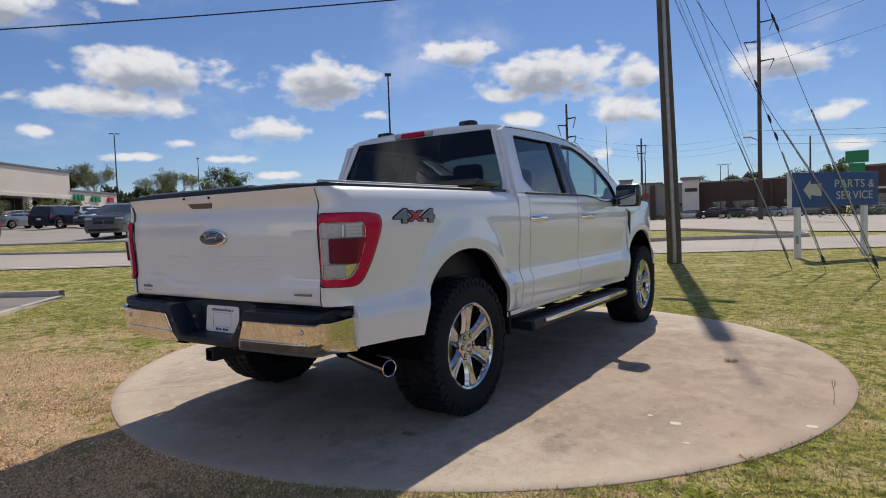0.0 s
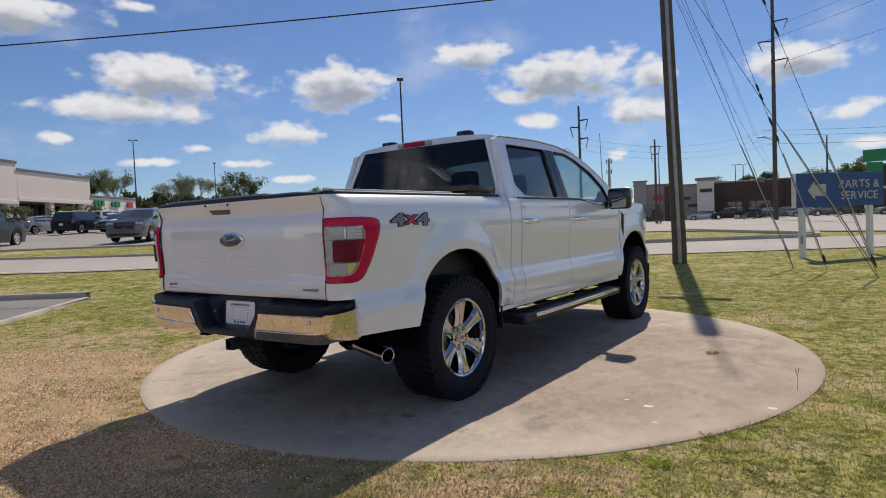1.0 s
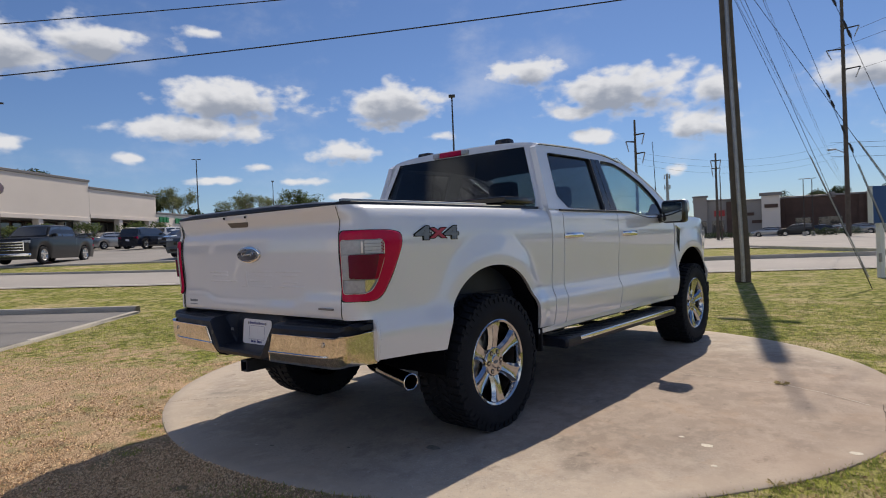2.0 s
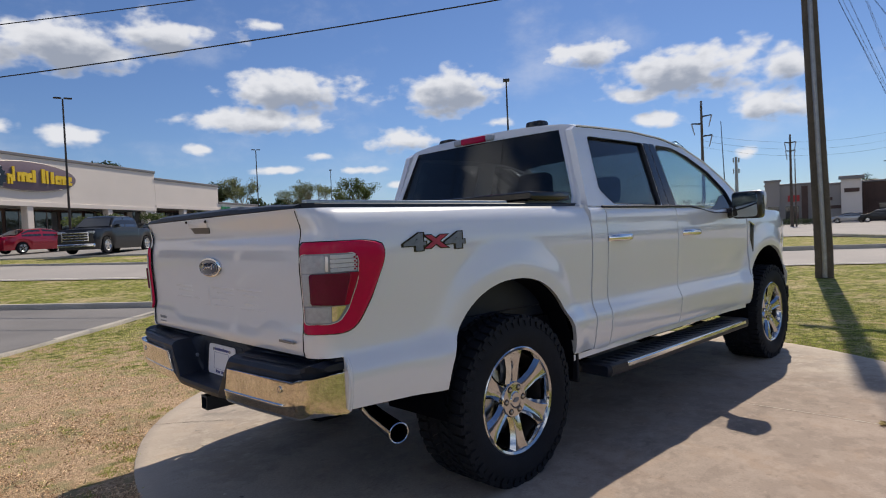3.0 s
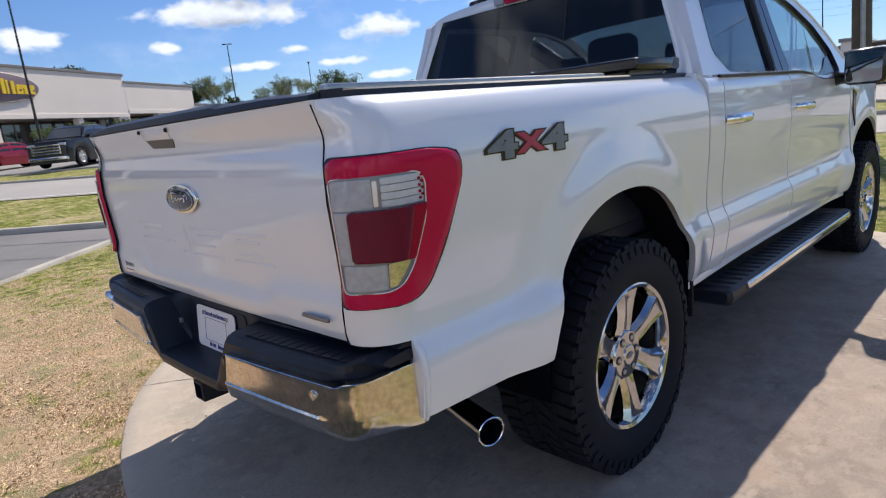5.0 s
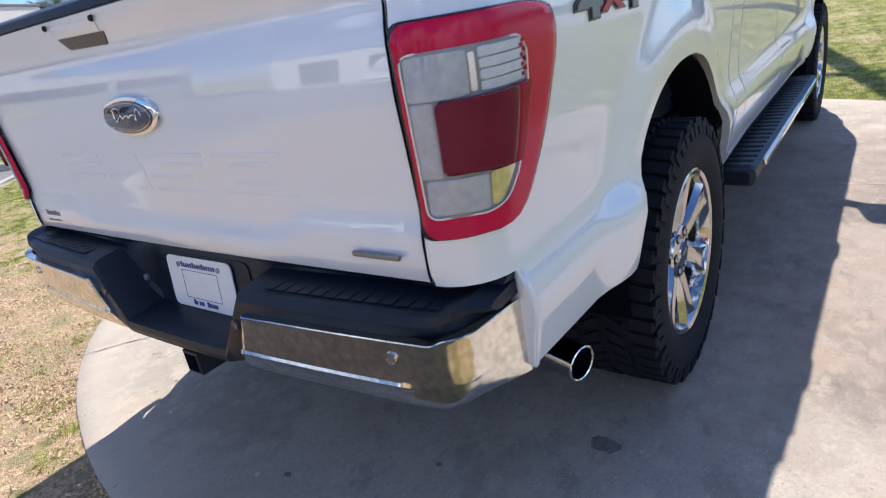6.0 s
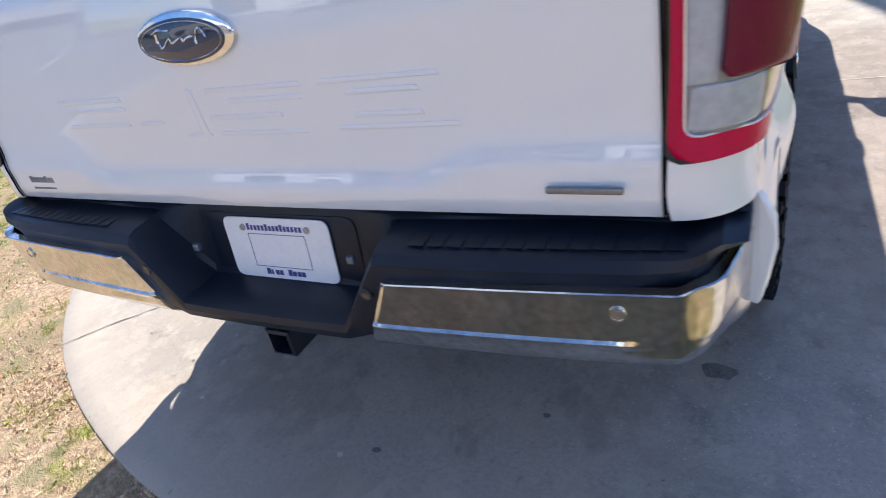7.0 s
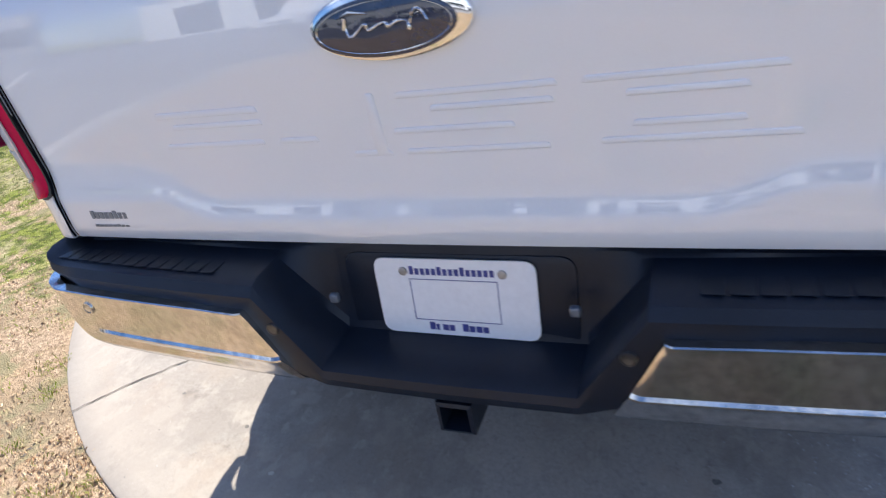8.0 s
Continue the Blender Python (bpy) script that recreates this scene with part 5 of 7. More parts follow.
hitch = part("hitch_receiver", mesh(*join(*[grid([[(0.025 + r * c[0] * 0.034, y, 0.519 + r * c[1] * 0.034) for c in ((-1, -1), (1, -1), (1, 1), (-1, 1))] for r, y in ((1, 0.5), (1, -0.092), (0.78, -0.095), (0.76, 0.06))], True)]), BLACK_PLASTIC, False), truck, "black square hitch receiver")

# exhaust
pipe = [(0.38, 0.70, 0.47), (0.52, 0.50, 0.466), (0.73, 0.428, 0.456), (0.950, 0.376, 0.439)]
tip = part("exhaust_tip", mesh(*tube_pieces(pipe, [0.034, 0.036, 0.040, 0.046], 24, False), TIP_CHROME, True, 50), truck, "polished exhaust tip")
part("tip_bore", mesh(*tube_pieces([(0.9495, 0.376, 0.439), (0.89, 0.390, 0.4435), (0.73, 0.428, 0.456)], [0.0445, 0.042, 0.03], 24, False), UNDER), tip)
ax = (Vector(pipe[3]) - Vector(pipe[2])).normalized()
e1 = ax.cross(Vector((0, 0, 1))).normalized()
e2 = ax.cross(e1)
part("tip_lip", mesh(*tube_pieces([Vector(pipe[3]) + 0.0448 * (math.cos(a) * e1 + math.sin(a) * e2) for a in (2 * math.pi * k / 28 for k in range(29))], 0.0035, 6, False), CHROME), tip)

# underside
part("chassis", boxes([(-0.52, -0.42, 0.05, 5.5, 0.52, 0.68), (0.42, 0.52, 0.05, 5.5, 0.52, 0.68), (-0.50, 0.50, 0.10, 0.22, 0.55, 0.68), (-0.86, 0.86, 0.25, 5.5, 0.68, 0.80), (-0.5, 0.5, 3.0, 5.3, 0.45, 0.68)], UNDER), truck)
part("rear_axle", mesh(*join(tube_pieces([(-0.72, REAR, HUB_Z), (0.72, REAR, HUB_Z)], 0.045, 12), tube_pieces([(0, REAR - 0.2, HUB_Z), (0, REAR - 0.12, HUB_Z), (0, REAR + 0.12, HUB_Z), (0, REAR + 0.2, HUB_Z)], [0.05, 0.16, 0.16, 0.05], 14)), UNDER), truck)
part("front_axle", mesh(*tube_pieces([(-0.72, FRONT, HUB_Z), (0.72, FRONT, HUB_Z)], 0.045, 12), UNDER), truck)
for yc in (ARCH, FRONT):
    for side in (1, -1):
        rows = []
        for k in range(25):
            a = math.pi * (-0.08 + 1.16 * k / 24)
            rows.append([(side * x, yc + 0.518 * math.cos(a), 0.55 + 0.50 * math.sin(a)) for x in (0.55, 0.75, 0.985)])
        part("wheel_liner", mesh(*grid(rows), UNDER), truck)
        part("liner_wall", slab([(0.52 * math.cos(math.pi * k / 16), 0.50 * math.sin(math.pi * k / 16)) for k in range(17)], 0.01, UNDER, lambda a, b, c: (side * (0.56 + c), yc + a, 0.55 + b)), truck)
for side in (1, -1):
    part("mud_flap", box(min(side * 0.80, side * 0.985), max(side * 0.80, side * 0.985), 1.700, 1.722, 0.395, 0.60, RUBBER, 0.006), truck)
    part("front_mud_flap", box(min(side * 0.82, side * 1.0), max(side * 0.82, side * 1.0), 5.39, 5.41, 0.50, 0.62, RUBBER, 0.006), truck)
    # running board
    rows = []
    for y in (1.92, 1.935, 2.0, 2.6, 3.2, 3.8, 4.115, 4.13):
        k = 0.75 if y in (1.92, 4.13) else 1.0
        rows.append([(side * (0.985 + x * k), y, 0.425 + z * k) for x, z in ((-0.15, -0.035), (-0.15, 0.02), (-0.13, 0.038), (0.06, 0.040), (0.085, 0.03), (0.09, 0.0), (0.08, -0.03), (0.06, -0.04))])
    rb = part("running_board", mesh(*join(grid(rows, True), ([p for p in rows[0]], [tuple(range(8))]), ([p for p in rows[-1]], [tuple(range(7, -1, -1))])), BLACK_PLASTIC, True, 40), truck, "black running board with bright edge strip")
    part("edge_strip", box(min(side * 1.066, side * 1.086), max(side * 1.066, side * 1.086), 2.11, 4.03, 0.424, 0.458, CHROME, 0.008), rb, "polished edge strip")
    for k in range(25):
        part("board_rib", box(min(side * 0.93, side * 1.045), max(side * 0.93, side * 1.045), 1.95 + 0.08 * k, 1.985 + 0.08 * k, 0.464, 0.4665, RUBBER, 0.002, 1), rb)
    for y in (2.1, 3.0, 3.9):
        part("board_bracket", box(min(side * 0.6, side * 0.93), max(side * 0.6, side * 0.93), y - 0.03, y + 0.03, 0.40, 0.44, UNDER, 0.005), rb)


# wheels
def tyre_mesh():
    prof = [(-0.146, 0.275), (-0.156, 0.29), (-0.168, 0.33), (-0.166, 0.375), (-0.156, 0.405), (-0.132, 0.420), (-0.10, 0.425), (0, 0.427), (0.10, 0.425), (0.132, 0.420), (0.156, 0.405), (0.166, 0.375), (0.168, 0.33), (0.156, 0.29), (0.146, 0.275)]
    return lathe(prof, 72, RUBBER)


def tread_mesh():
    V, F = [], []

    def block(x0, x1, r0, r1, a0, a1, skew):
        k = len(V)
        for r, sh in ((r0, 0.0), (r1, 0.006)):
            for x, e in ((x0, -1), (x1, 1)):
                for a in (a0, a1):
                    xx = x + (-e) * sh
                    aa = a + skew * x
                    V.append((xx, r * math.cos(aa), r * math.sin(aa)))
        F.extend(tuple(k + i for i in q) for q in ((0, 1, 3, 2), (4, 6, 7, 5), (0, 4, 5, 1), (2, 3, 7, 6), (0, 2, 6, 4), (1, 5, 7, 3)))

    n = 52
    for k in range(n):
        a = 2 * math.pi * k / n
        w = 2 * math.pi / n * 0.70
        for s in (-1, 1):
            o = 0 if s > 0 else math.pi / n
            ext = 0.006 if k % 2 else 0.0
            block(*sorted((s * 0.078, s * (0.158 + ext))), 0.412, 0.437, a + o, a + o + w, 0.25 * s)
            block(*sorted((s * (0.152 + ext * 0.3), s * (0.167 + ext * 0.3))), 0.384, 0.425, a + o, a + o + w * 0.9, 0.0)
            block(*sorted((s * 0.008, s * 0.068)), 0.41, 0.438, a + o * 0.5 + 0.02, a + o * 0.5 + 0.02 + w * 0.85, 1.1 * s)
    return mesh(V, F, RUBBER, False)


def rim_mesh():
    prof = [(0.118, 0.252), (0.132, 0.262), (0.142, 0.274), (0.149, 0.276), (0.152, 0.270), (0.146, 0.258), (0.128, 0.250), (0.100, 0.246)]
    return lathe(prof, 72, WHEEL_CHROME)


def spoke_mesh():
    """Six broad split-faced spokes that run from the hub to the lip."""
    st = [(0.050, 0.050, 0.104), (0.080, 0.047, 0.113), (0.12, 0.043, 0.124), (0.17, 0.046, 0.132), (0.215, 0.058, 0.138), (0.246, 0.073, 0.143), (0.268, 0.085, 0.143)]
    rows = []
    for r, w, x in st:
        rows.append([(x - 0.055, -w * 1.05, r), (x - 0.020, -w, r), (x, -w * 0.62, r), (x - 0.006, -w * 0.30, r), (x - 0.006, w * 0.30, r), (x, w * 0.62, r), (x - 0.020, w, r), (x - 0.055, w * 1.05, r)])
    v, f = grid(rows)
    return mesh(v, f, WHEEL_CHROME, True, 28)


TYRE, TREAD, RIM, SPOKE = tyre_mesh(), tread_mesh(), rim_mesh(), spoke_mesh()
HUB = lathe([(0.126, 0.0), (0.126, 0.036), (0.121, 0.040), (0.119, 0.046), (0.117, 0.088), (0.110, 0.094), (0.05, 0.097)], 36, WHEEL_CHROME)
NUT = lathe([(0.126, 0.0), (0.126, 0.0075), (0.122, 0.0105), (0.105, 0.0105)], 6, STEEL)
NUT_CUP = lathe([(0.1155, 0.0), (0.1158, 0.0165), (0.110, 0.0185)], 18, GLOSS_BLACK)
CAP_FIELD = slab(oval(0.024, 0.011, 24), 0.002, BADGE_GREY, lambda a, b, c: (0.1265 + c, a * 0.9 + b * 0.4, b))
DRUM = lathe([(0.06, 0.0), (0.06, 0.16), (0.05, 0.185), (-0.02, 0.185)], 36, STEEL)
BARREL = lathe([(-0.10, 0.0), (-0.10, 0.235), (0.02, 0.240), (0.098, 0.2455)], 48, DARK_METAL)
for y, side, spin in ((REAR, 1, 2), (FRONT, 1, -14), (REAR, -1, 33), (FRONT, -1, 5)):
    m = pose(side * 0.870, y, HUB_Z, 0, 0, 0 if side == 1 else 180) @ pose(0, 0, 0, spin, 0, 0)
    wh = part("wheel", TYRE, truck, "chunky all-terrain tyre on a six-spoke chrome rim", m)
    part("tread", TREAD, wh)
    rim = part("rim", RIM, wh, "polished chrome rim")
    part("barrel", BARREL, wh)
    part("brake_disc", DRUM, wh)
    part("hub", HUB, wh)
    part("hub_badge", CAP_FIELD, wh)
    for k in range(6):
        part("spoke", SPOKE, wh, m=pose(0, 0, 0, 60 * k, 0, 0))
        part("lug_cup", NUT_CUP, wh, m=pose(0, 0, 0, 60 * k + 30, 0, 0) @ pose(0.004, 0, 0.066))
        part("lug_nut", NUT, wh, m=pose(0, 0, 0, 60 * k + 30, 0, 0) @ pose(-0.002, 0, 0.066))


# ---------------------------------------------------------------- the surroundings
EX, EY = 3.1, -1.8


def spot(az, r):
    """A place in the plan by bearing (degrees left of +y) and distance from the lawn's corner."""
    a = radians(az)
    return EX - r * math.sin(a), EY + r * math.cos(a)


def local(me, m):
    me.transform(m)
    return me


# utility pole with guys and overhead cables
def utility_pole():
    x, y = -0.70, 13.38
    p = thing("utility_pole", "weathered round timber utility pole with a grey conduit strip", "utility pole", pose(x, y, 0))
    part("shaft", tube([(0, 0, -0.4), (0, 0, 0.5), (-0.14, 0.02, 5.0), (-0.31, 0.04, 10.95)], [0.175, 0.17, 0.15, 0.12], WOOD_POLE, 18), p)
    part("top_pin", tube([(-0.31, 0.04, 10.9), (-0.32, 0.03, 12.85)], 0.022, GALV, 8), p, "thin steel pin on the pole top")
    part("conduit", tube([(0.05, -0.165, 0.0), (0.05, -0.165, 0.5), (-0.09, -0.135, 5.0), (-0.18, -0.11, 8.5)], 0.045, GALV, 10), p, "grey conduit strip")
    part("crossarm", box(-0.72, 0.28, -0.06, 0.06, 7.66, 7.78, WOOD_POLE, 0.01), p)
    for k in (-0.64, -0.36, 0.20):
        part("insulator", local(lathe([(0.0, 0.02), (0.03, 0.045), (0.06, 0.03), (0.09, 0.045), (0.12, 0.02)], 12, STEEL), pose(k, 0, 7.78, 0, -90, 0)), p)


utility_pole()


def cable(name, a, b, sag, r, label, n=24, group=""):
    pts = []
    for k in range(n + 1):
        t = k / n
        p = Vector(a).lerp(Vector(b), t)
        p.z -= sag * 4 * t * (1 - t)
        pts.append(p)
    return tagged(new(name, tube(pts, r, WIRE, 6)), label, "cable", group)


def along(u, v, z):
    x, y = uv(u, v)
    return (x, y, z)


cable("power_cable", along(7.2, 11.3, 6.98), along(-34, 11.3, 5.95), 0.55, 0.016, "black overhead cable strung from the utility pole", 30, "overhead cables")
cable("power_cable", along(7.2, 11.3, 7.68), along(-36, 11.3, 7.75), 0.40, 0.013, "black overhead cable strung from the utility pole", 30, "overhead cables")
for dx, z in ((0.0, 7.3), (0.35, 7.8), (0.15, 8.6), (-0.3, 7.8)):
    cable("power_cable", (-0.85 + dx, 13.4, z), (*spot(6.9, 78), 5.2 + 0.45 * (z - 7.3)), 0.8, 0.005, "black overhead cable strung from the utility pole", 20, "overhead cables")


def guy(top, foot, guard, insulators):
    g = thing("guy_wire", "tensioned steel guy wire with dark insulators anchored in the lawn" if insulators else "tensioned steel guy wire with a pale guard in the lawn", "guy wire", pose(*foot), "guy wires")
    t = Vector(top) - Vector(foot)
    part("strand", tube([(0, 0, -0.1), t * 0.5, t], 0.0055, WIRE, 6), g)
    if guard:
        part("guy_guard", tube([t * 0.03, t * guard * 0.5, t * guard], [0.013, 0.013, 0.011], GUARD, 8), g, "pale plastic guy guard")
    for k in insulators:
        part("strain_insulator", tube([t * (k - 0.009), t * (k - 0.004), t * (k + 0.004), t * (k + 0.009)], [0.008, 0.024, 0.024, 0.008], DARK_METAL, 8), g)


ANCHORS = (1.96, 11.98, 0), (2.56, 11.59, 0), (3.375, 10.667, 0)
for top, foot, guard, insulators in (((-0.93, 13.4, 7.25), 0, 0.37, ()), ((-0.94, 13.4, 7.91), 0, 0, ()), ((-1.03, 13.4, 10.80), 1, 0.22, (0.02, 0.25, 0.285, 0.335, 0.355)), ((-0.94, 13.4, 7.71), 2, 0.36, ()), ((-1.02, 13.4, 12.81), 2, 0.24, (0.02, 0.375, 0.39, 0.43, 0.445))):
    guy(top, ANCHORS[foot], guard, insulators)


# blue direction sign
def parts_sign():
    a, b = Vector((1.66, 14.95, 0)), Vector((3.42, 17.1, 0))
    d = (b - a).normalized()
    yaw = math.degrees(math.atan2(d.y, d.x))
    L = (b - a).length
    s = thing("direction_sign", "blue and white direction sign on two white posts", "sign", pose(a.x, a.y, 0, 0, 0, yaw))
    part("panel", box(0, L, -0.05, 0.05, 1.24, 2.09, SIGN_BLUE, 0.01), s, "blue sign panel")
    part("panel_edge", boxes([(-0.035, 0.0, -0.055, 0.055, 1.24, 2.09)], SIGN_WHITE), s)
    for x in (0.22, L - 0.42):
        part("post", box(x - 0.06, x + 0.06, -0.06, 0.06, -0.2, 1.24, SIGN_WHITE, 0.01), s, "white square post")
    for body, z in (("PARTS &", 1.79), ("SERVICE", 1.50)):
        glyphs = [(ch, text_mesh(ch, 0.285, 0.004, SIGN_CREAM, 1.0, 0.0) if ch != " " else None) for ch in body]
        wide = [max(v.co.x for v in me.vertices) - min(v.co.x for v in me.vertices) if me else 0.05 for ch, me in glyphs]
        at = L * 0.715 - 0.56 * (sum(wide) + 0.032 * (len(wide) - 1))
        for (ch, me), w_ in zip(glyphs, wide):
            if me:
                mid = (max(v.co.x for v in me.vertices) + min(v.co.x for v in me.vertices)) / 2
                part("letter", local(me, pose(at + 0.56 * w_, -0.054, z, 90, 0, 0) @ Matrix.Diagonal((1.12, 1, 1, 1)) @ pose(-mid, 0, 0)), s)
            at += 1.12 * (w_ + 0.032)
    ar = [(-0.28, 0.0), (-0.06, 0.24), (-0.06, 0.13), (0.28, 0.16), (0.28, -0.16), (-0.06, -0.13), (-0.06, -0.24)]
    part("arrow", slab(ar, 0.006, SIGN_CREAM, lambda p, q, c: (L * 0.23 + p, -0.050 - c, 1.66 + q)), s, "white arrow")
    part("meter_box", box(0.10, 0.16, -0.10, -0.06, 0.35, 0.55, GALV, 0.01), s)


parts_sign()


# leaves, trees, hedges
def leaf_clumps(rng, centres, radii, count, size, material):
    """Many small bent leaves scattered in uneven clumps, as one mesh."""
    c = np.array(centres)
    k = rng.integers(0, len(c), count)
    d = rng.normal(size=(count, 3))
    d /= np.linalg.norm(d, axis=1, keepdims=True) + 1e-9
    r = rng.random(count) ** 0.45
    p = c[k] + d * r[:, None] * np.array(radii)[k][:, None] * np.array([1, 1, 0.8])
    a = rng.normal(size=(count, 3))
    a /= np.linalg.norm(a, axis=1, keepdims=True)
    b = np.cross(a, rng.normal(size=(count, 3)))
    b /= np.linalg.norm(b, axis=1, keepdims=True) + 1e-9
    s = size * (0.6 + 0.8 * rng.random(count))[:, None]
    V = np.stack([p - a * s, p + b * s * 0.55, p + a * s, p - b * s * 0.55], 1).reshape(-1, 3)
    me = bpy.data.meshes.new("leaves")
    F = np.arange(count * 4).reshape(-1, 4)
    me.from_pydata(V.tolist(), [], F.tolist())
    me.materials.append(material)
    return me


def tree(x, y, top, label, material, spread=0.4, leaves=5000, bare=False, seed=1):
    z0 = slope(x, y) - 0.1
    h = top - z0
    rng = np.random.default_rng(seed)
    t = thing("tree", label, "tree", pose(x, y, z0))
    pieces, tips = [], []

    def limb(p, d, length, r, level):
        q = p + d * length
        mid = p.lerp(q, 0.5) + Vector(rng.normal(size=3)) * length * 0.06
        pieces.append(tube_pieces([p, mid, q], [r, r * 0.8, r * 0.55], 6, False))
        if level == 0 or r < 0.01:
            tips.append((q, length))
            return
        n = 4 if level > 1 else 3
        for k in range(n):
            e = (d + Vector((rng.normal(), rng.normal(), rng.normal() * 0.5 + (0.6 if bare else 0.3))) * 0.62).normalized()
            limb(p.lerp(q, 0.55 + 0.45 * (k + 1) / n), e, length * (0.62 + 0.2 * rng.random()), r * 0.55, level - 1)
        tips.append((q, length * 0.8))

    limb(Vector((0, 0, 0)), Vector((0.03, 0, 1)), h * 0.36, h * (0.019 if bare else 0.028), 4 if bare else 3)
    zmax = max(p.z for p, _ in tips)
    k = h / zmax * 0.96
    pieces = [([(v[0] * k * spread * 2.0, v[1] * k * spread * 2.0, v[2] * k) for v in vs], fs) for vs, fs in pieces]
    part("trunk", mesh(*join(*pieces), PALE_BARK if bare else BARK), t)
    cs = [(p.x * k * spread * 2.0, p.y * k * spread * 2.0, p.z * k) for p, _ in tips if p.z * k > h * 0.3]
    rs = [h * (0.075 if bare else 0.115) * (0.6 + 0.8 * rng.random()) for _ in cs]
    part("crown", leaf_clumps(rng, cs, rs, leaves, h * (0.011 if bare else 0.017), material), t)


TREES = [(63.8, 116.5, 12.8, 1, 0.46), (57.4, 122.7, 12.6, 1, 0.62), (59.6, 130, 11.4, 1, 0.6), (54.0, 112.3, 11.6, 0, 0.62), (66.6, 122.7, 12.0, 2, 0.4), (70.4, 124.8, 11.9, 2, 0.4),
         (75.1, 99.8, 13.2, 2, 0.32), (46.9, 124.8, 9.5, 0, 0.6), (81.7, 104, 11.5, 2, 0.5), (1.8, 135.2, 10.2, 0, 0.5), (8.0, 156, 9.6, 2, 0.6), (10.6, 156, 9.3, 2, 0.6), (4.6, 156, 9.4, 2, 0.6)]
KINDS = [(LEAF, "green leafy deciduous tree beyond the car park", 5200, False), (LEAF_PALE, "sparse tree just coming into spring leaf", 6500, True), (LEAF_DARK, "dark evergreen tree behind the buildings", 9000, False)]
for i, (az, r, top, kind, spread) in enumerate(TREES):
    m_, lb, n, bare = KINDS[kind]
    tree(*spot(az, r), top, lb, m_, spread, n, bare, 11 + i)


def tree_belt(az0, az1, r, top, seed):
    """A distant belt of woods; nobody could count its trees."""
    rng = np.random.default_rng(seed)
    cs, rs = [], []
    n = int(abs(az1 - az0) * 2.2)
    for k in range(n):
        az = az0 + (az1 - az0) * (k + rng.random()) / n
        x, y = spot(az, r + 8 * rng.random())
        z0 = min(slope(x, y), 6)
        h = (top - z0) * (0.65 + 0.35 * rng.random())
        for j in range(5):
            cs.append((x + rng.normal() * 1.6, y + rng.normal() * 1.6, z0 + h * (0.15 + 0.17 * j)))
            rs.append(h * 0.22)
    me = leaf_clumps(rng, cs, rs, n * 260, 0.38, LEAF_DARK)
    tagged(new("woods", me), "dark belt of distant woods", "trees", kind="stuff")


tree_belt(65.1, 43.1, 145.6, 9.4, 5)
tree_belt(64.5, 54.0, 138.0, 10.8, 15)
tree_belt(43.1, 18.9, 197.6, 8.5, 6)
tree_belt(106.9, 83.1, 124.8, 10.0, 7)
tree_belt(-2.0, -60.0, 176.8, 10.0, 8)


def hedge(az0, az1, r, h, seed):
    rng = np.random.default_rng(seed)
    a, b = Vector((*spot(az0, r), 0)), Vector((*spot(az1, r), 0))
    n = max(2, int((b - a).length / 0.5))
    cs = [(*(a.lerp(b, (k + 0.5) / n)).xy, slope(*a.xy) + h * 0.5) for k in range(n)]
    hd = thing("hedge", "clipped dark green hedge along the far kerb", "hedge", group="hedges")
    part("foliage", leaf_clumps(rng, cs, [h * 0.62] * n, n * 120, 0.09, LEAF_DARK), hd)


for i, (a0, a1, r, h) in enumerate(((9.3, 6.0, 91.5, 1.1), (1.6, 0.2, 83.2, 1.3), (-0.4, -2.6, 87.4, 1.4), (17.8, 13.8, 95.7, 1.0), (2.6, 2.0, 72.8, 2.2))):
    hedge(a0, a1, r, h, 40 + i)


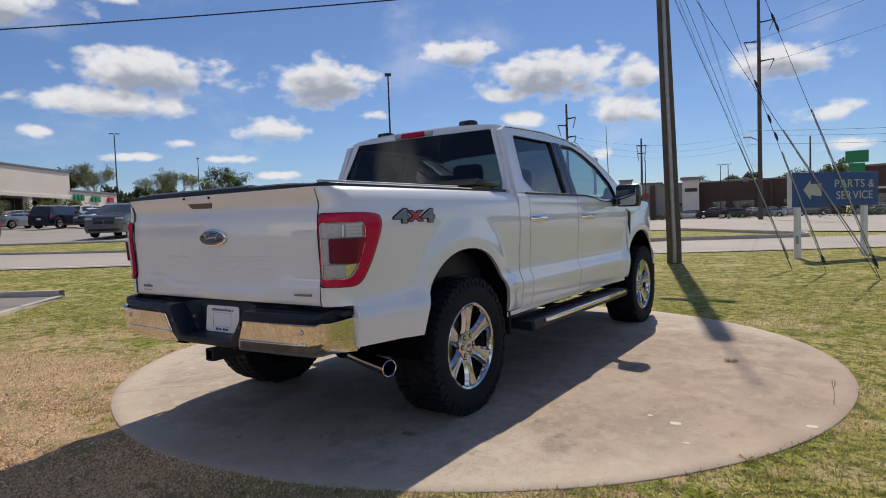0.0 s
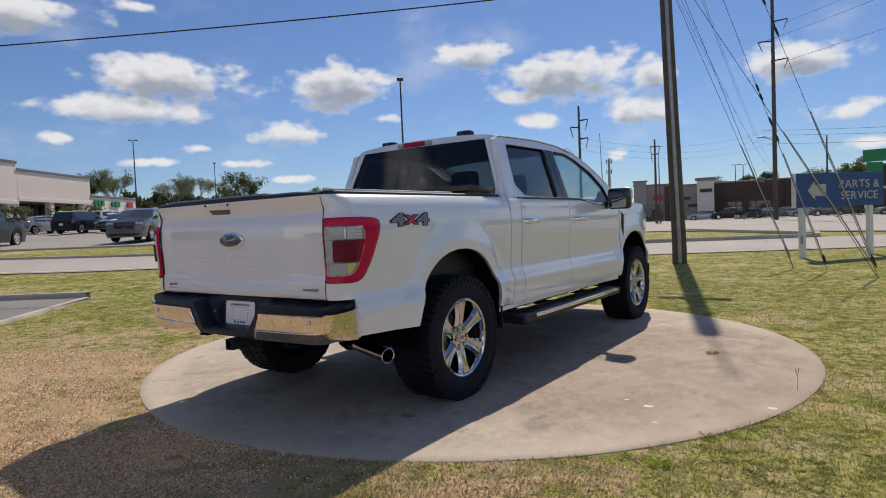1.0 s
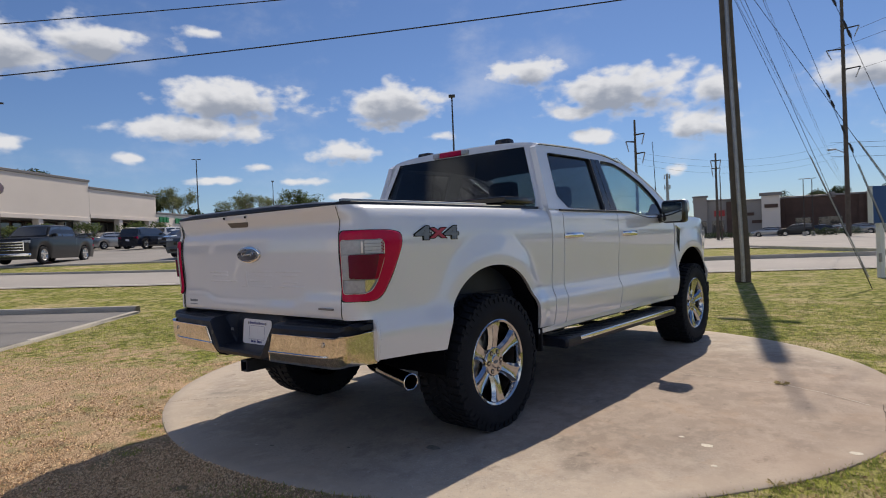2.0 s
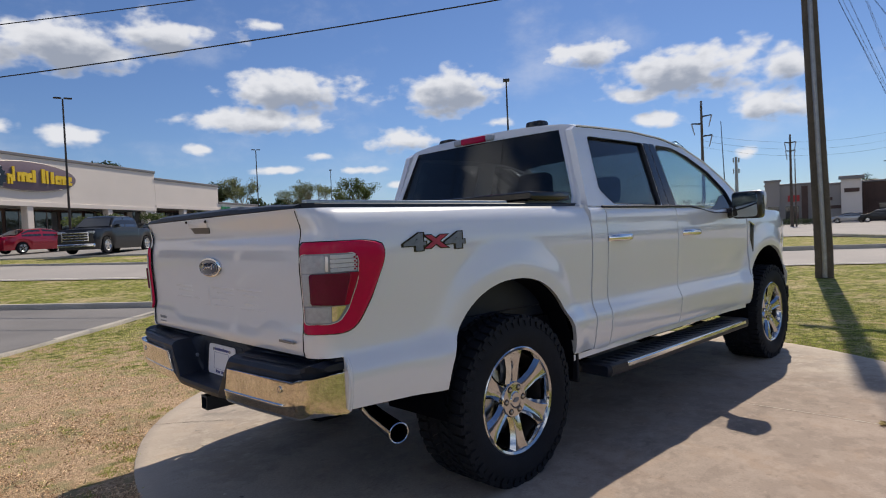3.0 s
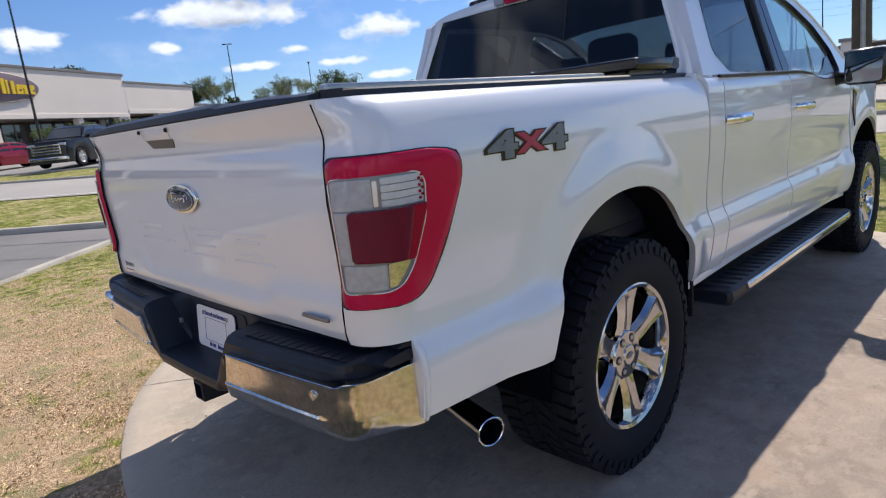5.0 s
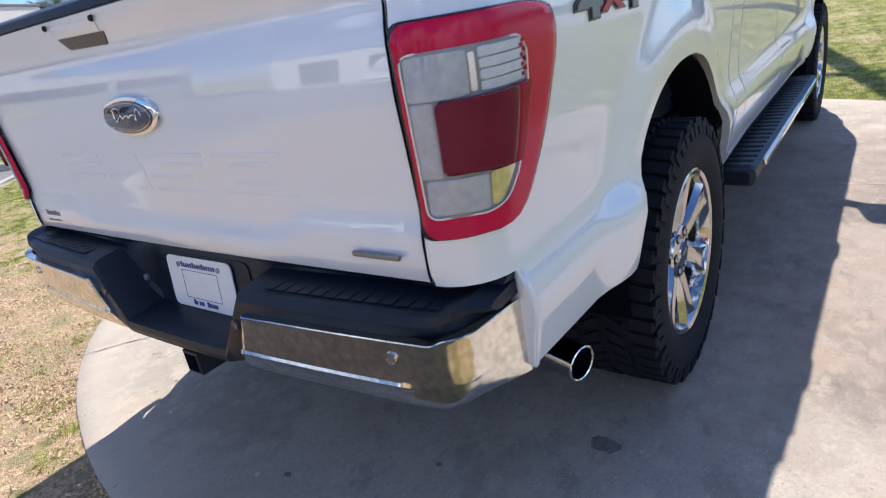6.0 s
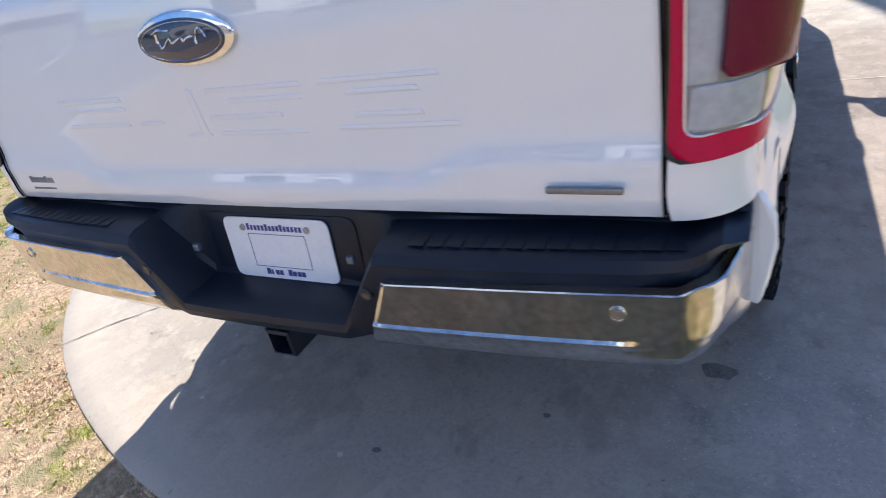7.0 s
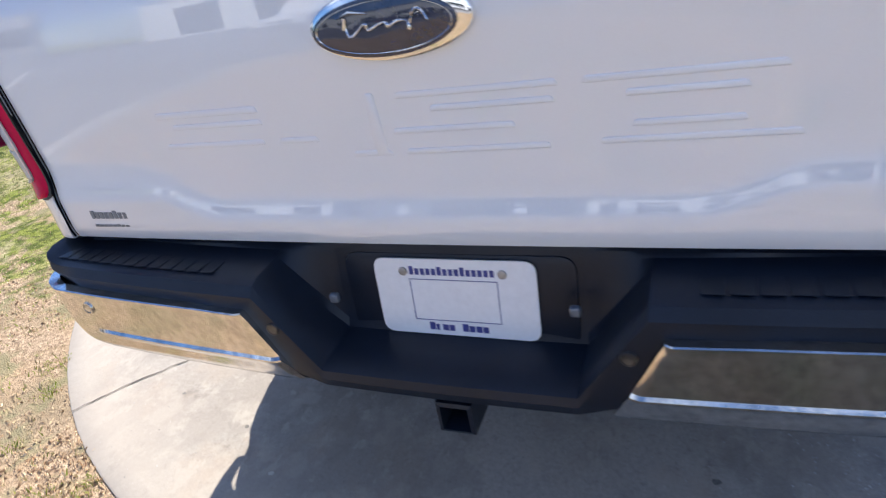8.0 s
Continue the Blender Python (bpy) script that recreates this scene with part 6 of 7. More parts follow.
# buildings
def shops():
    """A row of shops in three blocks along one facade line; local x runs along the front, y is depth."""
    b = thing("shopping_centre", "cream stucco shopping centre with recessed shop fronts", "building", Matrix.Translation((-47.6, 4.85, 0)) @ Matrix(((-0.583, -0.812, 0, 0), (0.812, -0.583, 0, 0), (0, 0, 1, 0), (0, 0, 0, 1))))
    blocks = [(-30.0, 18.1, 8.02, 4.45), (18.1, 29.2, 7.42, 4.75), (29.2, 38.6, 5.55, 4.0)]
    for i, (x0, x1, top, head) in enumerate(blocks):
        part("upper_wall", box(x0, x1 - 0.02, 0.0, 0.35, head, top, STUCCO, 0.01), b, "cream stucco upper wall")
        part("roof", box(x0 + 0.3, x1 - 0.32, 0.35, 24.0, top - 0.6, top - 0.3, ROOF_METAL, 0.01), b)
        part("end_wall", box(x0, x0 + 0.3, 2.8, 24, 0, top, STUCCO, 0.01), b)
        part("end_wall", box(x1 - 0.3, x1 - 0.02, 2.8, 24, 0, top, STUCCO, 0.01), b)
        part("coping", box(x0 - 0.05, x1 + 0.03, -0.10, 0.45, top, top + 0.22, ROOF_METAL, 0.03), b)
        part("fascia_band", box(x0, x1 - 0.02, -0.07, 0.0, head - 0.02, head + 0.32, STUCCO, 0.02), b)
        part("soffit", box(x0 + 0.02, x1 - 0.04, 0.36, 2.9, head + 0.02, head + 0.12, STUCCO_GREY, 0.01), b)
        part("shop_wall", box(x0 + 0.35, x1 - 0.35, 2.95, 3.2, 0.2, head, BRICK, 0.01), b)
        n = max(2, round((x1 - x0) / 2.6))
        for k in range(n):
            w0 = x0 + 0.5 + (x1 - x0 - 1.0) * k / n
            w1 = x0 + 0.5 + (x1 - x0 - 1.0) * (k + 0.86) / n
            w = part("shop_window", box(w0, w1, 2.86, 2.94, 1.75, head - 0.15, SHOP_GLASS, 0.01), b, "dark shop window")
            part("mullion", box((w0 + w1) / 2 - 0.04, (w0 + w1) / 2 + 0.04, 2.82, 2.86, 1.75, head - 0.15, ROOF_METAL, 0.01), w)
    for x in (-25.9, -18.3, -12.3, -4.2, 3.85, 12.0, 17.4, 22.8, 28.5, 31.8, 35.0, 37.8):
        wd = 0.75 if x in (17.4, 28.5) else 0.27
        part("column", box(x - wd, x + wd, 0.02, 0.6, 0.0, 4.5 if x < 18 else 4.75 if x < 29 else 4.0, STUCCO, 0.03), b)
    part("walkway", box(-30, 38.2, -1.6, 3.0, 0.0, 1.45, KERB, 0.03), b)
    # oval sign drawn as plain shapes
    sg = part("oval_sign", slab(oval(4.33, 1.03, 48), 0.16, PURPLE, lambda p, q, c: (3.75 + p, -0.02 - c, 6.60 + q), 0.04), b, "purple oval sign with yellow lettering bars")
    part("sign_rim", mesh(*tube_pieces([(3.75 + 4.35 * math.cos(a), -0.12, 6.60 + 1.05 * math.sin(a)) for a in (2 * math.pi * k / 48 for k in range(49))], 0.05, 6, False), ROOF_METAL), sg)
    DX, DZ = 0.84, 6.42
    cog = [((0.78 + 0.07 * math.cos(14 * a)) * math.cos(a), (0.78 + 0.07 * math.cos(14 * a)) * math.sin(a)) for a in (2 * math.pi * k / 112 for k in range(112))]
    rim_ = [(p * 1.07, q * 1.07) for p, q in cog]
    dc = part("sign_disc", slab(cog, 0.12, GLOSS_BLACK, lambda p, q, c: (DX + p, -0.22 - c, DZ + q)), sg, "black toothed disc with pale edge")
    part("disc_edge", slab(rim_, 0.06, SIGN_WHITE, lambda p, q, c: (DX + p, -0.18 - c, DZ + q)), dc)
    for x0, x1, z0, z1 in ((-0.38, -0.22, -0.50, 0.28), (-0.22, 0.02, 0.12, 0.28), (-0.06, 0.06, -0.16, 0.24), (-0.22, 0.02, -0.24, -0.10), (0.24, 0.38, -0.34, 0.42), (0.12, 0.52, 0.06, 0.19)):
        part("disc_bar", box(DX + 0.7 * x0, DX + 0.7 * x1, -0.37, -0.335, DZ + 0.7 * z0, DZ + 0.7 * z1, SIGN_WHITE, 0.004, 1), dc)
    part("disc_top", slab(rounded([(-0.46, 0), (0.40, 0), (0.42, 0.30), (0.14, 0.40), (0.02, 0.86), (-0.20, 0.78), (-0.18, 0.38), (-0.42, 0.30)], 0.08), 0.12, YELLOW, lambda p, q, c: (DX - 0.32 + 0.7 * p, -0.24 - c, DZ + 0.74 + 0.7 * q), 0.02), dc)
    # two words as plain bars: tall, low and hanging ones
    for k, (w_, h_, dz) in enumerate(((0.46, 0.80, -0.26), (0.22, 1.16, 0.0), (0.48, 0.76, 0.0), (0.48, 0.78, 0.0), (0.46, 0.76, 0.0), (0.34, 1.02, 0.0), (0.0, 0.0, 0.0), (0.36, 1.18, 0.0), (0.22, 1.08, 0.0), (0.34, 1.02, 0.0), (0.48, 0.78, 0.0), (0.46, 0.76, 0.0), (0.42, 0.76, 0.0), (0.42, 0.76, 0.0))):
        if w_:
            x0 = 1.86 + 0.415 * k
            out = [(0, 0), (w_, 0), (w_, h_), (0, h_)]
            if w_ > 0.40:
                # broad bars are notched from below or above
                a, b_ = w_ * 0.36, w_ * 0.66
                out = [(0, 0), (a, 0), (a, h_ * 0.62), (b_, h_ * 0.62), (b_, 0), (w_ + 0.03, 0), (w_ + 0.03, h_ * 0.9), (b_, h_), (0, h_)] if k % 3 != 1 else [(0, 0), (w_, 0), (w_ + 0.03, h_ * 0.3), (b_, h_ * 0.26), (a, h_ * 0.45), (w_, h_ * 0.5), (w_, h_ * 0.95), (a, h_), (0, h_ * 0.8)]
            part("letter_bar", slab(out, 0.08, YELLOW, lambda p, q, c: (x0 + 0.83 * p, -0.18 - c, 6.17 + 0.85 * dz + 0.88 * q)), sg, "yellow raised letter bar")
    for x, w_, m_, z in ((29.6, 0.5, GREEN_SIGN, 4.75), (30.3, 0.5, GREEN_SIGN, 4.75), (31.0, 0.45, GREEN_SIGN, 4.75), (33.0, 0.5, GREEN_SIGN, 4.7), (33.7, 1.0, GREEN_SIGN, 4.7), (36.4, 1.2, RED_SIGN, 4.7)):
        part("sign_bar", box(x, x + w_, -0.20, -0.05, z - 0.1, z + 0.5, m_, 0.03), b)
    for x, z in ((-8, 8.24), (9, 8.24), (22, 7.64)):
        part("roof_unit", box(x, x + 2.0, 8, 10, z - 1.2, z + 0.25, STUCCO_GREY, 0.05), b)


shops()


def shrub(x, y, seed):
    rng = np.random.default_rng(seed)
    z = slope(x, y)
    s = thing("shrub", "small crape myrtle before the shop fronts", "shrub", pose(x, y, z), "shrubs before the shops")
    part("stems", mesh(*join(*[tube_pieces([(0, 0, 0), (0.2 * math.cos(a), 0.2 * math.sin(a), 0.9), (0.6 * math.cos(a), 0.6 * math.sin(a), 1.9)], [0.05, 0.04, 0.02], 6) for a in (0, 1.3, 2.6, 3.9, 5.2)]), BARK), s)
    part("foliage", leaf_clumps(rng, [(rng.normal() * 0.5, rng.normal() * 0.5, 1.7 + 0.4 * rng.random()) for _ in range(10)], [0.5] * 10, 700, 0.09, LEAF), s)


for i, k in enumerate((5.5, 9.2, 14.5, 20.2, 25.2, -6.0)):
    shrub(-47.6 - 0.583 * k + 0.812 * 2.6, 4.85 + 0.812 * k + 0.583 * 2.6, 60 + i)


def far_block(name, label, az0, az1, r, top, material, extra=()):
    """A low commercial block across the forecourt, its front square to the line of sight."""
    a, c = Vector((*spot(az0, r), 0)), Vector((*spot(az1, r), 0))
    d = (c - a).normalized()
    yaw = math.degrees(math.atan2(d.y, d.x))
    L = (c - a).length
    b = thing(name, label, "building", pose(a.x, a.y, 0, 0, 0, yaw))
    part("wall", boxes([(0, L, 0, 0.4, -0.3, top), (0, 0.4, 0.4, 18, -0.3, top), (L - 0.4, L, 0.4, 18, -0.3, top), (0.4, L - 0.4, 17.6, 18, -0.3, top)], material), b)
    part("roof", box(0.1, L - 0.1, 0.1, 17.9, top - 0.5, top - 0.35, ROOF_METAL, 0.02), b)
    part("coping", box(-0.15, L + 0.15, -0.2, 0.5, top, top + 0.3, ROOF_METAL, 0.05), b)
    for nm, x0, x1, z0, z1, m_, dp in extra:
        part(nm, box(x0 * L, x1 * L, -dp, 0.0, z0, z1, m_, 0.02), b)
    return b


far_block("brick_store", "long brown brick store across the forecourt", 11.6, 0.9, 116.5, 6.1, BRICK, [("pilaster", 0.0, 0.03, 0.0, 6.0, BRICK, 0.4), ("pilaster", 0.5, 0.53, 0.0, 6.0, BRICK, 0.4), ("shop_window", 0.1, 0.2, 0.6, 2.8, SHOP_GLASS, 0.1), ("shop_window", 0.25, 0.4, 0.6, 2.8, SHOP_GLASS, 0.1), ("shop_window", 0.6, 0.72, 0.6, 2.8, SHOP_GLASS, 0.1), ("roof_unit", 0.32, 0.36, 5.9, 6.7, STUCCO_GREY, 0.05)])
far_block("pale_store", "pale stucco store front with grey hipped parapet", 14.6, 11.6, 113.4, 5.9, STUCCO_GREY, [("sign_panel", 0.18, 0.36, 3.5, 4.0, BRICK, 0.2), ("sign_panel", 0.3, 0.55, 2.2, 2.7, BRICK, 0.2), ("pier", 0.55, 1.0, 0.0, 6.6, STUCCO, 0.5), ("cornice", 0.50, 1.06, 6.6, 7.1, ROOF_METAL, 1.0), ("awning", 0.62, 0.95, 4.6, 5.2, BRICK, 0.7)])
far_block("grey_store", "grey and brown store with stepped parapet", 18.2, 14.6, 113.4, 6.2, STUCCO_GREY, [("pier", 0.0, 0.3, 0.0, 6.9, STUCCO_GREY, 0.5), ("cornice", -0.02, 0.33, 6.9, 7.2, ROOF_METAL, 0.8), ("sign_panel", 0.45, 0.68, 3.6, 4.6, RED_SIGN, 0.2), ("pier", 0.72, 0.84, 0.0, 6.0, BRICK, 0.4), ("shop_window", 0.05, 0.28, 0.4, 2.9, SHOP_GLASS, 0.55), ("shop_window", 0.4, 0.66, 0.4, 2.9, SHOP_GLASS, 0.1)])
far_block("brick_restaurant", "brown brick building with pale band beside the road", 0.5, -9.0, 99.8, 6.4, BRICK, [("band", 0.0, 1.0, 3.4, 3.7, STUCCO, 0.1), ("shop_window", 0.1, 0.3, 0.9, 2.8, SHOP_GLASS, 0.1), ("shop_window", 0.4, 0.6, 0.9, 2.8, SHOP_GLASS, 0.1)])


# lamps and poles
def lot_lamp(az, r, top, heads=2):
    x, y = spot(az, r)
    z0 = min(slope(x, y), 6.0)
    p = thing("car_park_lamp", "tall dark metal car park lamp post", "lamp post", pose(x, y, z0, 0, 0, az), "car park lamps")
    h = top - z0
    part("post", tube([(0, 0, -0.1), (0, 0, h)], [0.085, 0.05], DARK_METAL, 10), p)
    part("footing", tube([(0, 0, -0.2), (0, 0, 0.6)], 0.28, KERB, 14), p)
    if heads == 1:
        part("lamp_head", box(-0.22, 0.22, -0.18, 0.18, h - 0.02, h + 0.14, DARK_METAL, 0.03), p)
    for s in ((-1, 1) if heads == 2 else ()):
        part("lamp_head", box(min(s * 0.06, s * 0.52), max(s * 0.06, s * 0.52), -0.13, 0.13, h + 0.0, h + 0.08, DARK_METAL, 0.03), p)


for az, r, top, heads in ((76.9, 45.8, 10.75, 2), (62.5, 75.9, 11.85, 2), (56.1, 108.2, 12.7, 1), (39.3, 41.6, 11.1, 1)):
    lot_lamp(az, r, top, heads)


def street_pole(az, r, top, arms, label, radius=0.16, lamp=None):
    x, y = spot(az, r)
    p = thing("transmission_pole", label, "utility pole", pose(x, y, 0, 0, 0, az), "far poles")
    part("shaft", tube([(0, 0, -0.3), (0, 0, top)], [radius * 1.15, radius * 0.6], WOOD_POLE, 10), p)
    for s, z, l in arms:
        part("arm", tube([(0, 0, z - 0.1), (s * l, 0, z)], [0.09, 0.06], DARK_METAL, 6), p)
        part("insulator", tube([(s * l, 0, z), (s * l * 0.7, 0, z - 1.1)], [0.07, 0.05], GALV, 6), p)
    if lamp:
        part("lamp_arm", tube([(0, 0, lamp), (-0.9, 0, lamp + 0.5)], 0.05, GALV, 6), p)
        part("lamp_head", box(-1.7, -0.85, -0.15, 0.15, lamp + 0.45, lamp + 0.62, GALV, 0.05), p)


street_pole(6.9, 78, 31.0, [(1, 22.2, 1.5), (-1, 20.1, 1.5), (1, 17.9, 1.5)], "tall timber transmission pole with side arms and a lamp", 0.24, 8.9)
street_pole(22.8, 64.5, 12.7, [(-1, 10.6, 0.9), (1, 11.3, 0.9), (1, 9.4, 0.9)], "timber transmission pole with alternating arms", 0.17)
street_pole(16.3, 85.3, 11.1, [(1, 10.2, 0.6), (-1, 10.2, 0.6), (1, 9.2, 0.5), (-1, 9.2, 0.5)], "timber utility pole with short crossarms", 0.18)
street_pole(16.0, 83.2, 8.0, [], "slim galvanised pole beside a timber utility pole", 0.09)
street_pole(3.3, 104, 11.6, [], "plain timber pole beyond the sign", 0.16)
for az in (9.9, 9.3):
    lot_lamp(az, 95.7, 7.7, 2)


def mast():
    x, y = spot(20.3, 218.4)
    p = thing("radio_mast", "distant slender radio mast with antenna clusters", "mast", pose(x, y, 0))
    part("shaft", tube([(0, 0, 0), (0, 0, 21)], [0.7, 0.4], GALV, 8), p)
    for z in (20.0, 16.5):
        for a in range(6):
            part("antenna", box(-0.15 + 0.9 * math.cos(a), 0.15 + 0.9 * math.cos(a), -0.15 + 0.9 * math.sin(a), 0.15 + 0.9 * math.sin(a), z - 0.7, z + 0.7, GALV, 0.05), p)


mast()


def pylon_sign():
    x, y = spot(0.2, 98.8)
    p = thing("pylon_sign", "green panel sign on a tall post", "sign", pose(x, y, 0))
    part("panel", box(-1.3, 1.3, -0.2, 0.2, 7.0, 8.6, GREEN_SIGN, 0.05), p)
    part("lower_panel", box(-0.9, 0.9, -0.2, 0.2, 5.7, 6.9, GREEN_SIGN, 0.05), p)
    part("post", box(-0.2, 0.2, -0.15, 0.15, -0.2, 5.7, DARK_METAL, 0.02), p)


pylon_sign()
for k, (z, dz) in enumerate(((21.8, 2), (20.0, 2), (17.6, 2), (10.2, 0), (9.4, 0), (8.7, 0))):
    x, y = spot(6.9, 78)
    x2, y2 = spot(-48.0, 52) if k < 3 else spot(-26.0, 104)
    cable("power_cable", (x + (1.4 if k % 2 == 0 else -1.4), y, z), (x2, y2, z + dz), 1.0, 0.016, "distant overhead power line", 16, "far power lines")
    x2, y2 = spot(22.8, 64.5)
    if k < 3:
        continue
    cable("power_cable", (x, y, z), (x2, y2, 11.3 - 0.6 * k), 1.4, 0.008, "distant overhead power line", 16, "far power lines")


# parked cars
SHAPES = {
    "sedan": dict(L=4.8, W=1.82, r=0.33, wb=2.8, roof=[(-2.4, 0.78), (-2.36, 0.98), (-1.75, 1.03), (-1.05, 1.40), (-0.2, 1.46), (0.45, 1.40), (1.25, 0.98), (2.2, 0.82), (2.4, 0.66)], glass=(-1.55, 1.1, 0.97)),
    "suv": dict(L=4.6, W=1.88, r=0.36, wb=2.7, roof=[(-2.28, 0.95), (-2.22, 1.12), (-1.95, 1.62), (-1.0, 1.70), (0.2, 1.66), (0.55, 1.58), (1.15, 1.14), (2.05, 1.04), (2.24, 0.94), (2.3, 0.80)], glass=(-2.05, 1.05, 1.12)),
    "pickup": dict(L=5.9, W=2.02, r=0.42, wb=3.8, roof=[(-2.95, 1.05), (-2.93, 1.25), (-1.05, 1.28), (-0.98, 1.86), (-0.6, 1.94), (0.75, 1.92), (1.0, 1.84), (1.55, 1.30), (2.8, 1.22), (2.95, 1.0)], glass=(-0.95, 1.5, 1.32)),
}


def car(kind, x, y, yaw, paint, label, group="parked cars"):
    s = SHAPES[kind]
    L, W, r, wb = s["L"], s["W"], s["r"], s["wb"]
    c = thing("parked_car" if kind != "pickup" else "parked_pickup", label, "car" if kind != "pickup" else "truck", pose(x, y, slope(x, y) + 0.035, 0, 0, yaw), group)
    g0, g1, belt_ = s["glass"]
    ys = sorted(set([-L / 2 + L * k / 46 for k in range(47)] + [p[0] for p in s["roof"]]))
    rows = []
    for yy in ys:
        top = table(yy, s["roof"])
        end = 1 - 0.10 * (abs(yy) / (L / 2)) ** 6
        hw = W / 2 * end
        low = 0.17 + r * 0.12
        for ax in (-wb / 2, wb / 2):
            d = abs(yy - ax) / (r * 1.18)
            if d < 1:
                low = max(low, r + r * 1.18 * math.sqrt(1 - d * d) - 0.02)
        sh = min(belt_, top - 0.02)
        above = max(0.0, top - sh)
        tw = hw - 0.32 * above
        half = [(hw * 0.94, low), (hw, low + (sh - low) * 0.35), (hw * 0.995, low + (sh - low) * 0.8), (hw * 0.96, sh), ((hw * 0.95 + tw) / 2, sh + above * 0.5), (tw * 0.96, sh + above * 0.93), (tw * 0.75, top), (0.0, top + 0.02)]
        rows.append([(px, yy, pz) for px, pz in half] + [(-px, yy, pz) for px, pz in half[-2::-1]])
    V, F = grid(rows)
    part("body", mesh(V, F + [tuple(range(15)), tuple(range(len(V) - 1, len(V) - 16, -1))], paint, True, 40), c)
    # glasshouse: panes laid just over the body
    roof = s["roof"]
    for side in (1, -1):
        top_at = lambda yy: table(yy, roof)
        for a, b in ((0.05, 0.46), (0.50, 0.93)):
            rr = []
            for k in range(9):
                yy = g0 + (g1 - g0) * (a + (b - a) * k / 8)
                tp = top_at(yy)
                ab = max(0.03, tp - belt_)
                row = []
                for q in (0.04, 0.45, 0.86):
                    hw = W / 2 * 0.955 - 0.32 * ab * q * 0.98
                    row.append((side * (hw + 0.012), yy, belt_ + ab * q))
                rr.append(row)
            part("side_window", mesh(*grid(rr), SHOP_GLASS), c)
        for ax in (-wb / 2, wb / 2):
            m = pose(side * (W / 2 - 0.13), ax, r, 0, 0, 0 if side == 1 else 180)
            w = part("wheel", lathe([(-0.1, r * 0.6), (-0.1, r * 0.95), (-0.06, r), (0.06, r), (0.11, r * 0.95), (0.115, r * 0.68)], 28, RUBBER), c, m=m)
            part("rim", lathe([(0.115, r * 0.68), (0.10, r * 0.62), (0.07, r * 0.55), (0.085, r * 0.15), (0.09, 0.0)], 20, STEEL), w)
            for k in range(5):
                part("spoke", local(boxes([(0.085, 0.108, -0.035, 0.035, 0.03, r * 0.64)], CHROME), pose(0, 0, 0, 72 * k, 0, 0)), w)
        part("headlight", box(min(side * W * 0.27, side * W * 0.45), max(side * W * 0.27, side * W * 0.45), L / 2 - 0.16, L / 2 - 0.015, roof[-1][1] - 0.02, roof[-1][1] + 0.13, CLEAR_LENS, 0.03), c)
        part("tail_light", box(min(side * W * 0.28, side * W * 0.46), max(side * W * 0.28, side * W * 0.46), -L / 2 + 0.0, -L / 2 + 0.12, 0.78, 0.96, RED_LENS, 0.03), c)
        part("door_mirror", box(min(side * W * 0.47, side * (W * 0.5 + 0.14)), max(side * W * 0.47, side * (W * 0.5 + 0.14)), g1 - 0.55, g1 - 0.40, belt_, belt_ + 0.16, paint, 0.03), c)
    for (ya, za), (yb, zb) in ((roof[-4] if kind != "sedan" else roof[-4], roof[-3]), (roof[1] if kind != "sedan" else roof[2], roof[2] if kind != "sedan" else roof[3])):
        if kind == "pickup" and ya < -2:
            (ya, za), (yb, zb) = roof[2], roof[3]
        rr = []
        for q in (0.10, 0.5, 0.88):
            yy, zz = ya + (yb - ya) * q, za + (zb - za) * q
            hw = W / 2 * 0.93 - 0.34 * max(0.0, zz - belt_)
            out = 0.015 if yb < ya or ya > 0 else -0.015
            rr.append([(hw * t, yy + out, zz + 0.02) for t in (-0.92, -0.5, 0, 0.5, 0.92)])
        part("windscreen", mesh(*grid(rr), SHOP_GLASS), c)
    gw_ = W * (0.33 if kind == "pickup" else 0.25)
    gr = part("grille", box(-gw_, gw_, L / 2 - 0.05, L / 2 + 0.02, 0.62, roof[-1][1] + 0.08 if kind == "pickup" else 0.80, GLOSS_BLACK, 0.03), c)
    if kind != "pickup":
        part("grille_bar", box(-0.02, 0.02, L / 2, L / 2 + 0.03, 0.63, 0.79, paint, 0.008), gr)
        part("air_intake", box(-W * 0.36, W * 0.36, L / 2 + 0.02, L / 2 + 0.06, 0.30, 0.42, GLOSS_BLACK, 0.02), c)
    if kind == "pickup":
        for z in (0.66, 0.79, 0.92, 1.05):
            part("grille_bar", box(-gw_, gw_, L / 2 + 0.01, L / 2 + 0.045, z - 0.028, z + 0.028, CHROME, 0.012), gr)
        for side in (1, -1):
            part("grille_post", box(side * gw_ - 0.03, side * gw_ + 0.03, L / 2 + 0.0, L / 2 + 0.05, 0.62, 1.08, CHROME, 0.012), gr)
    part("front_bumper", box(-W * 0.46, W * 0.46, L / 2 - 0.12, L / 2 + 0.05, 0.34, 0.52, CHROME if kind == "pickup" else paint, 0.05), c)
    part("number_plate", box(-0.15, 0.15, -L / 2 - 0.03, -L / 2 + 0.02, 0.62, 0.77, PLATE_WHITE, 0.005), c)
    if kind == "suv":
        for side in (1, -1):
            part("roof_rail", tube([(side * 0.62, -1.7, 1.69), (side * 0.62, -0.8, 1.74), (side * 0.62, 0.1, 1.70)], 0.02, STEEL, 6), c)


def paint(name, col, metal=0.3):
    return mat(name, col, 0.24, metal, 0.04, 2, 60, coat=0.9)


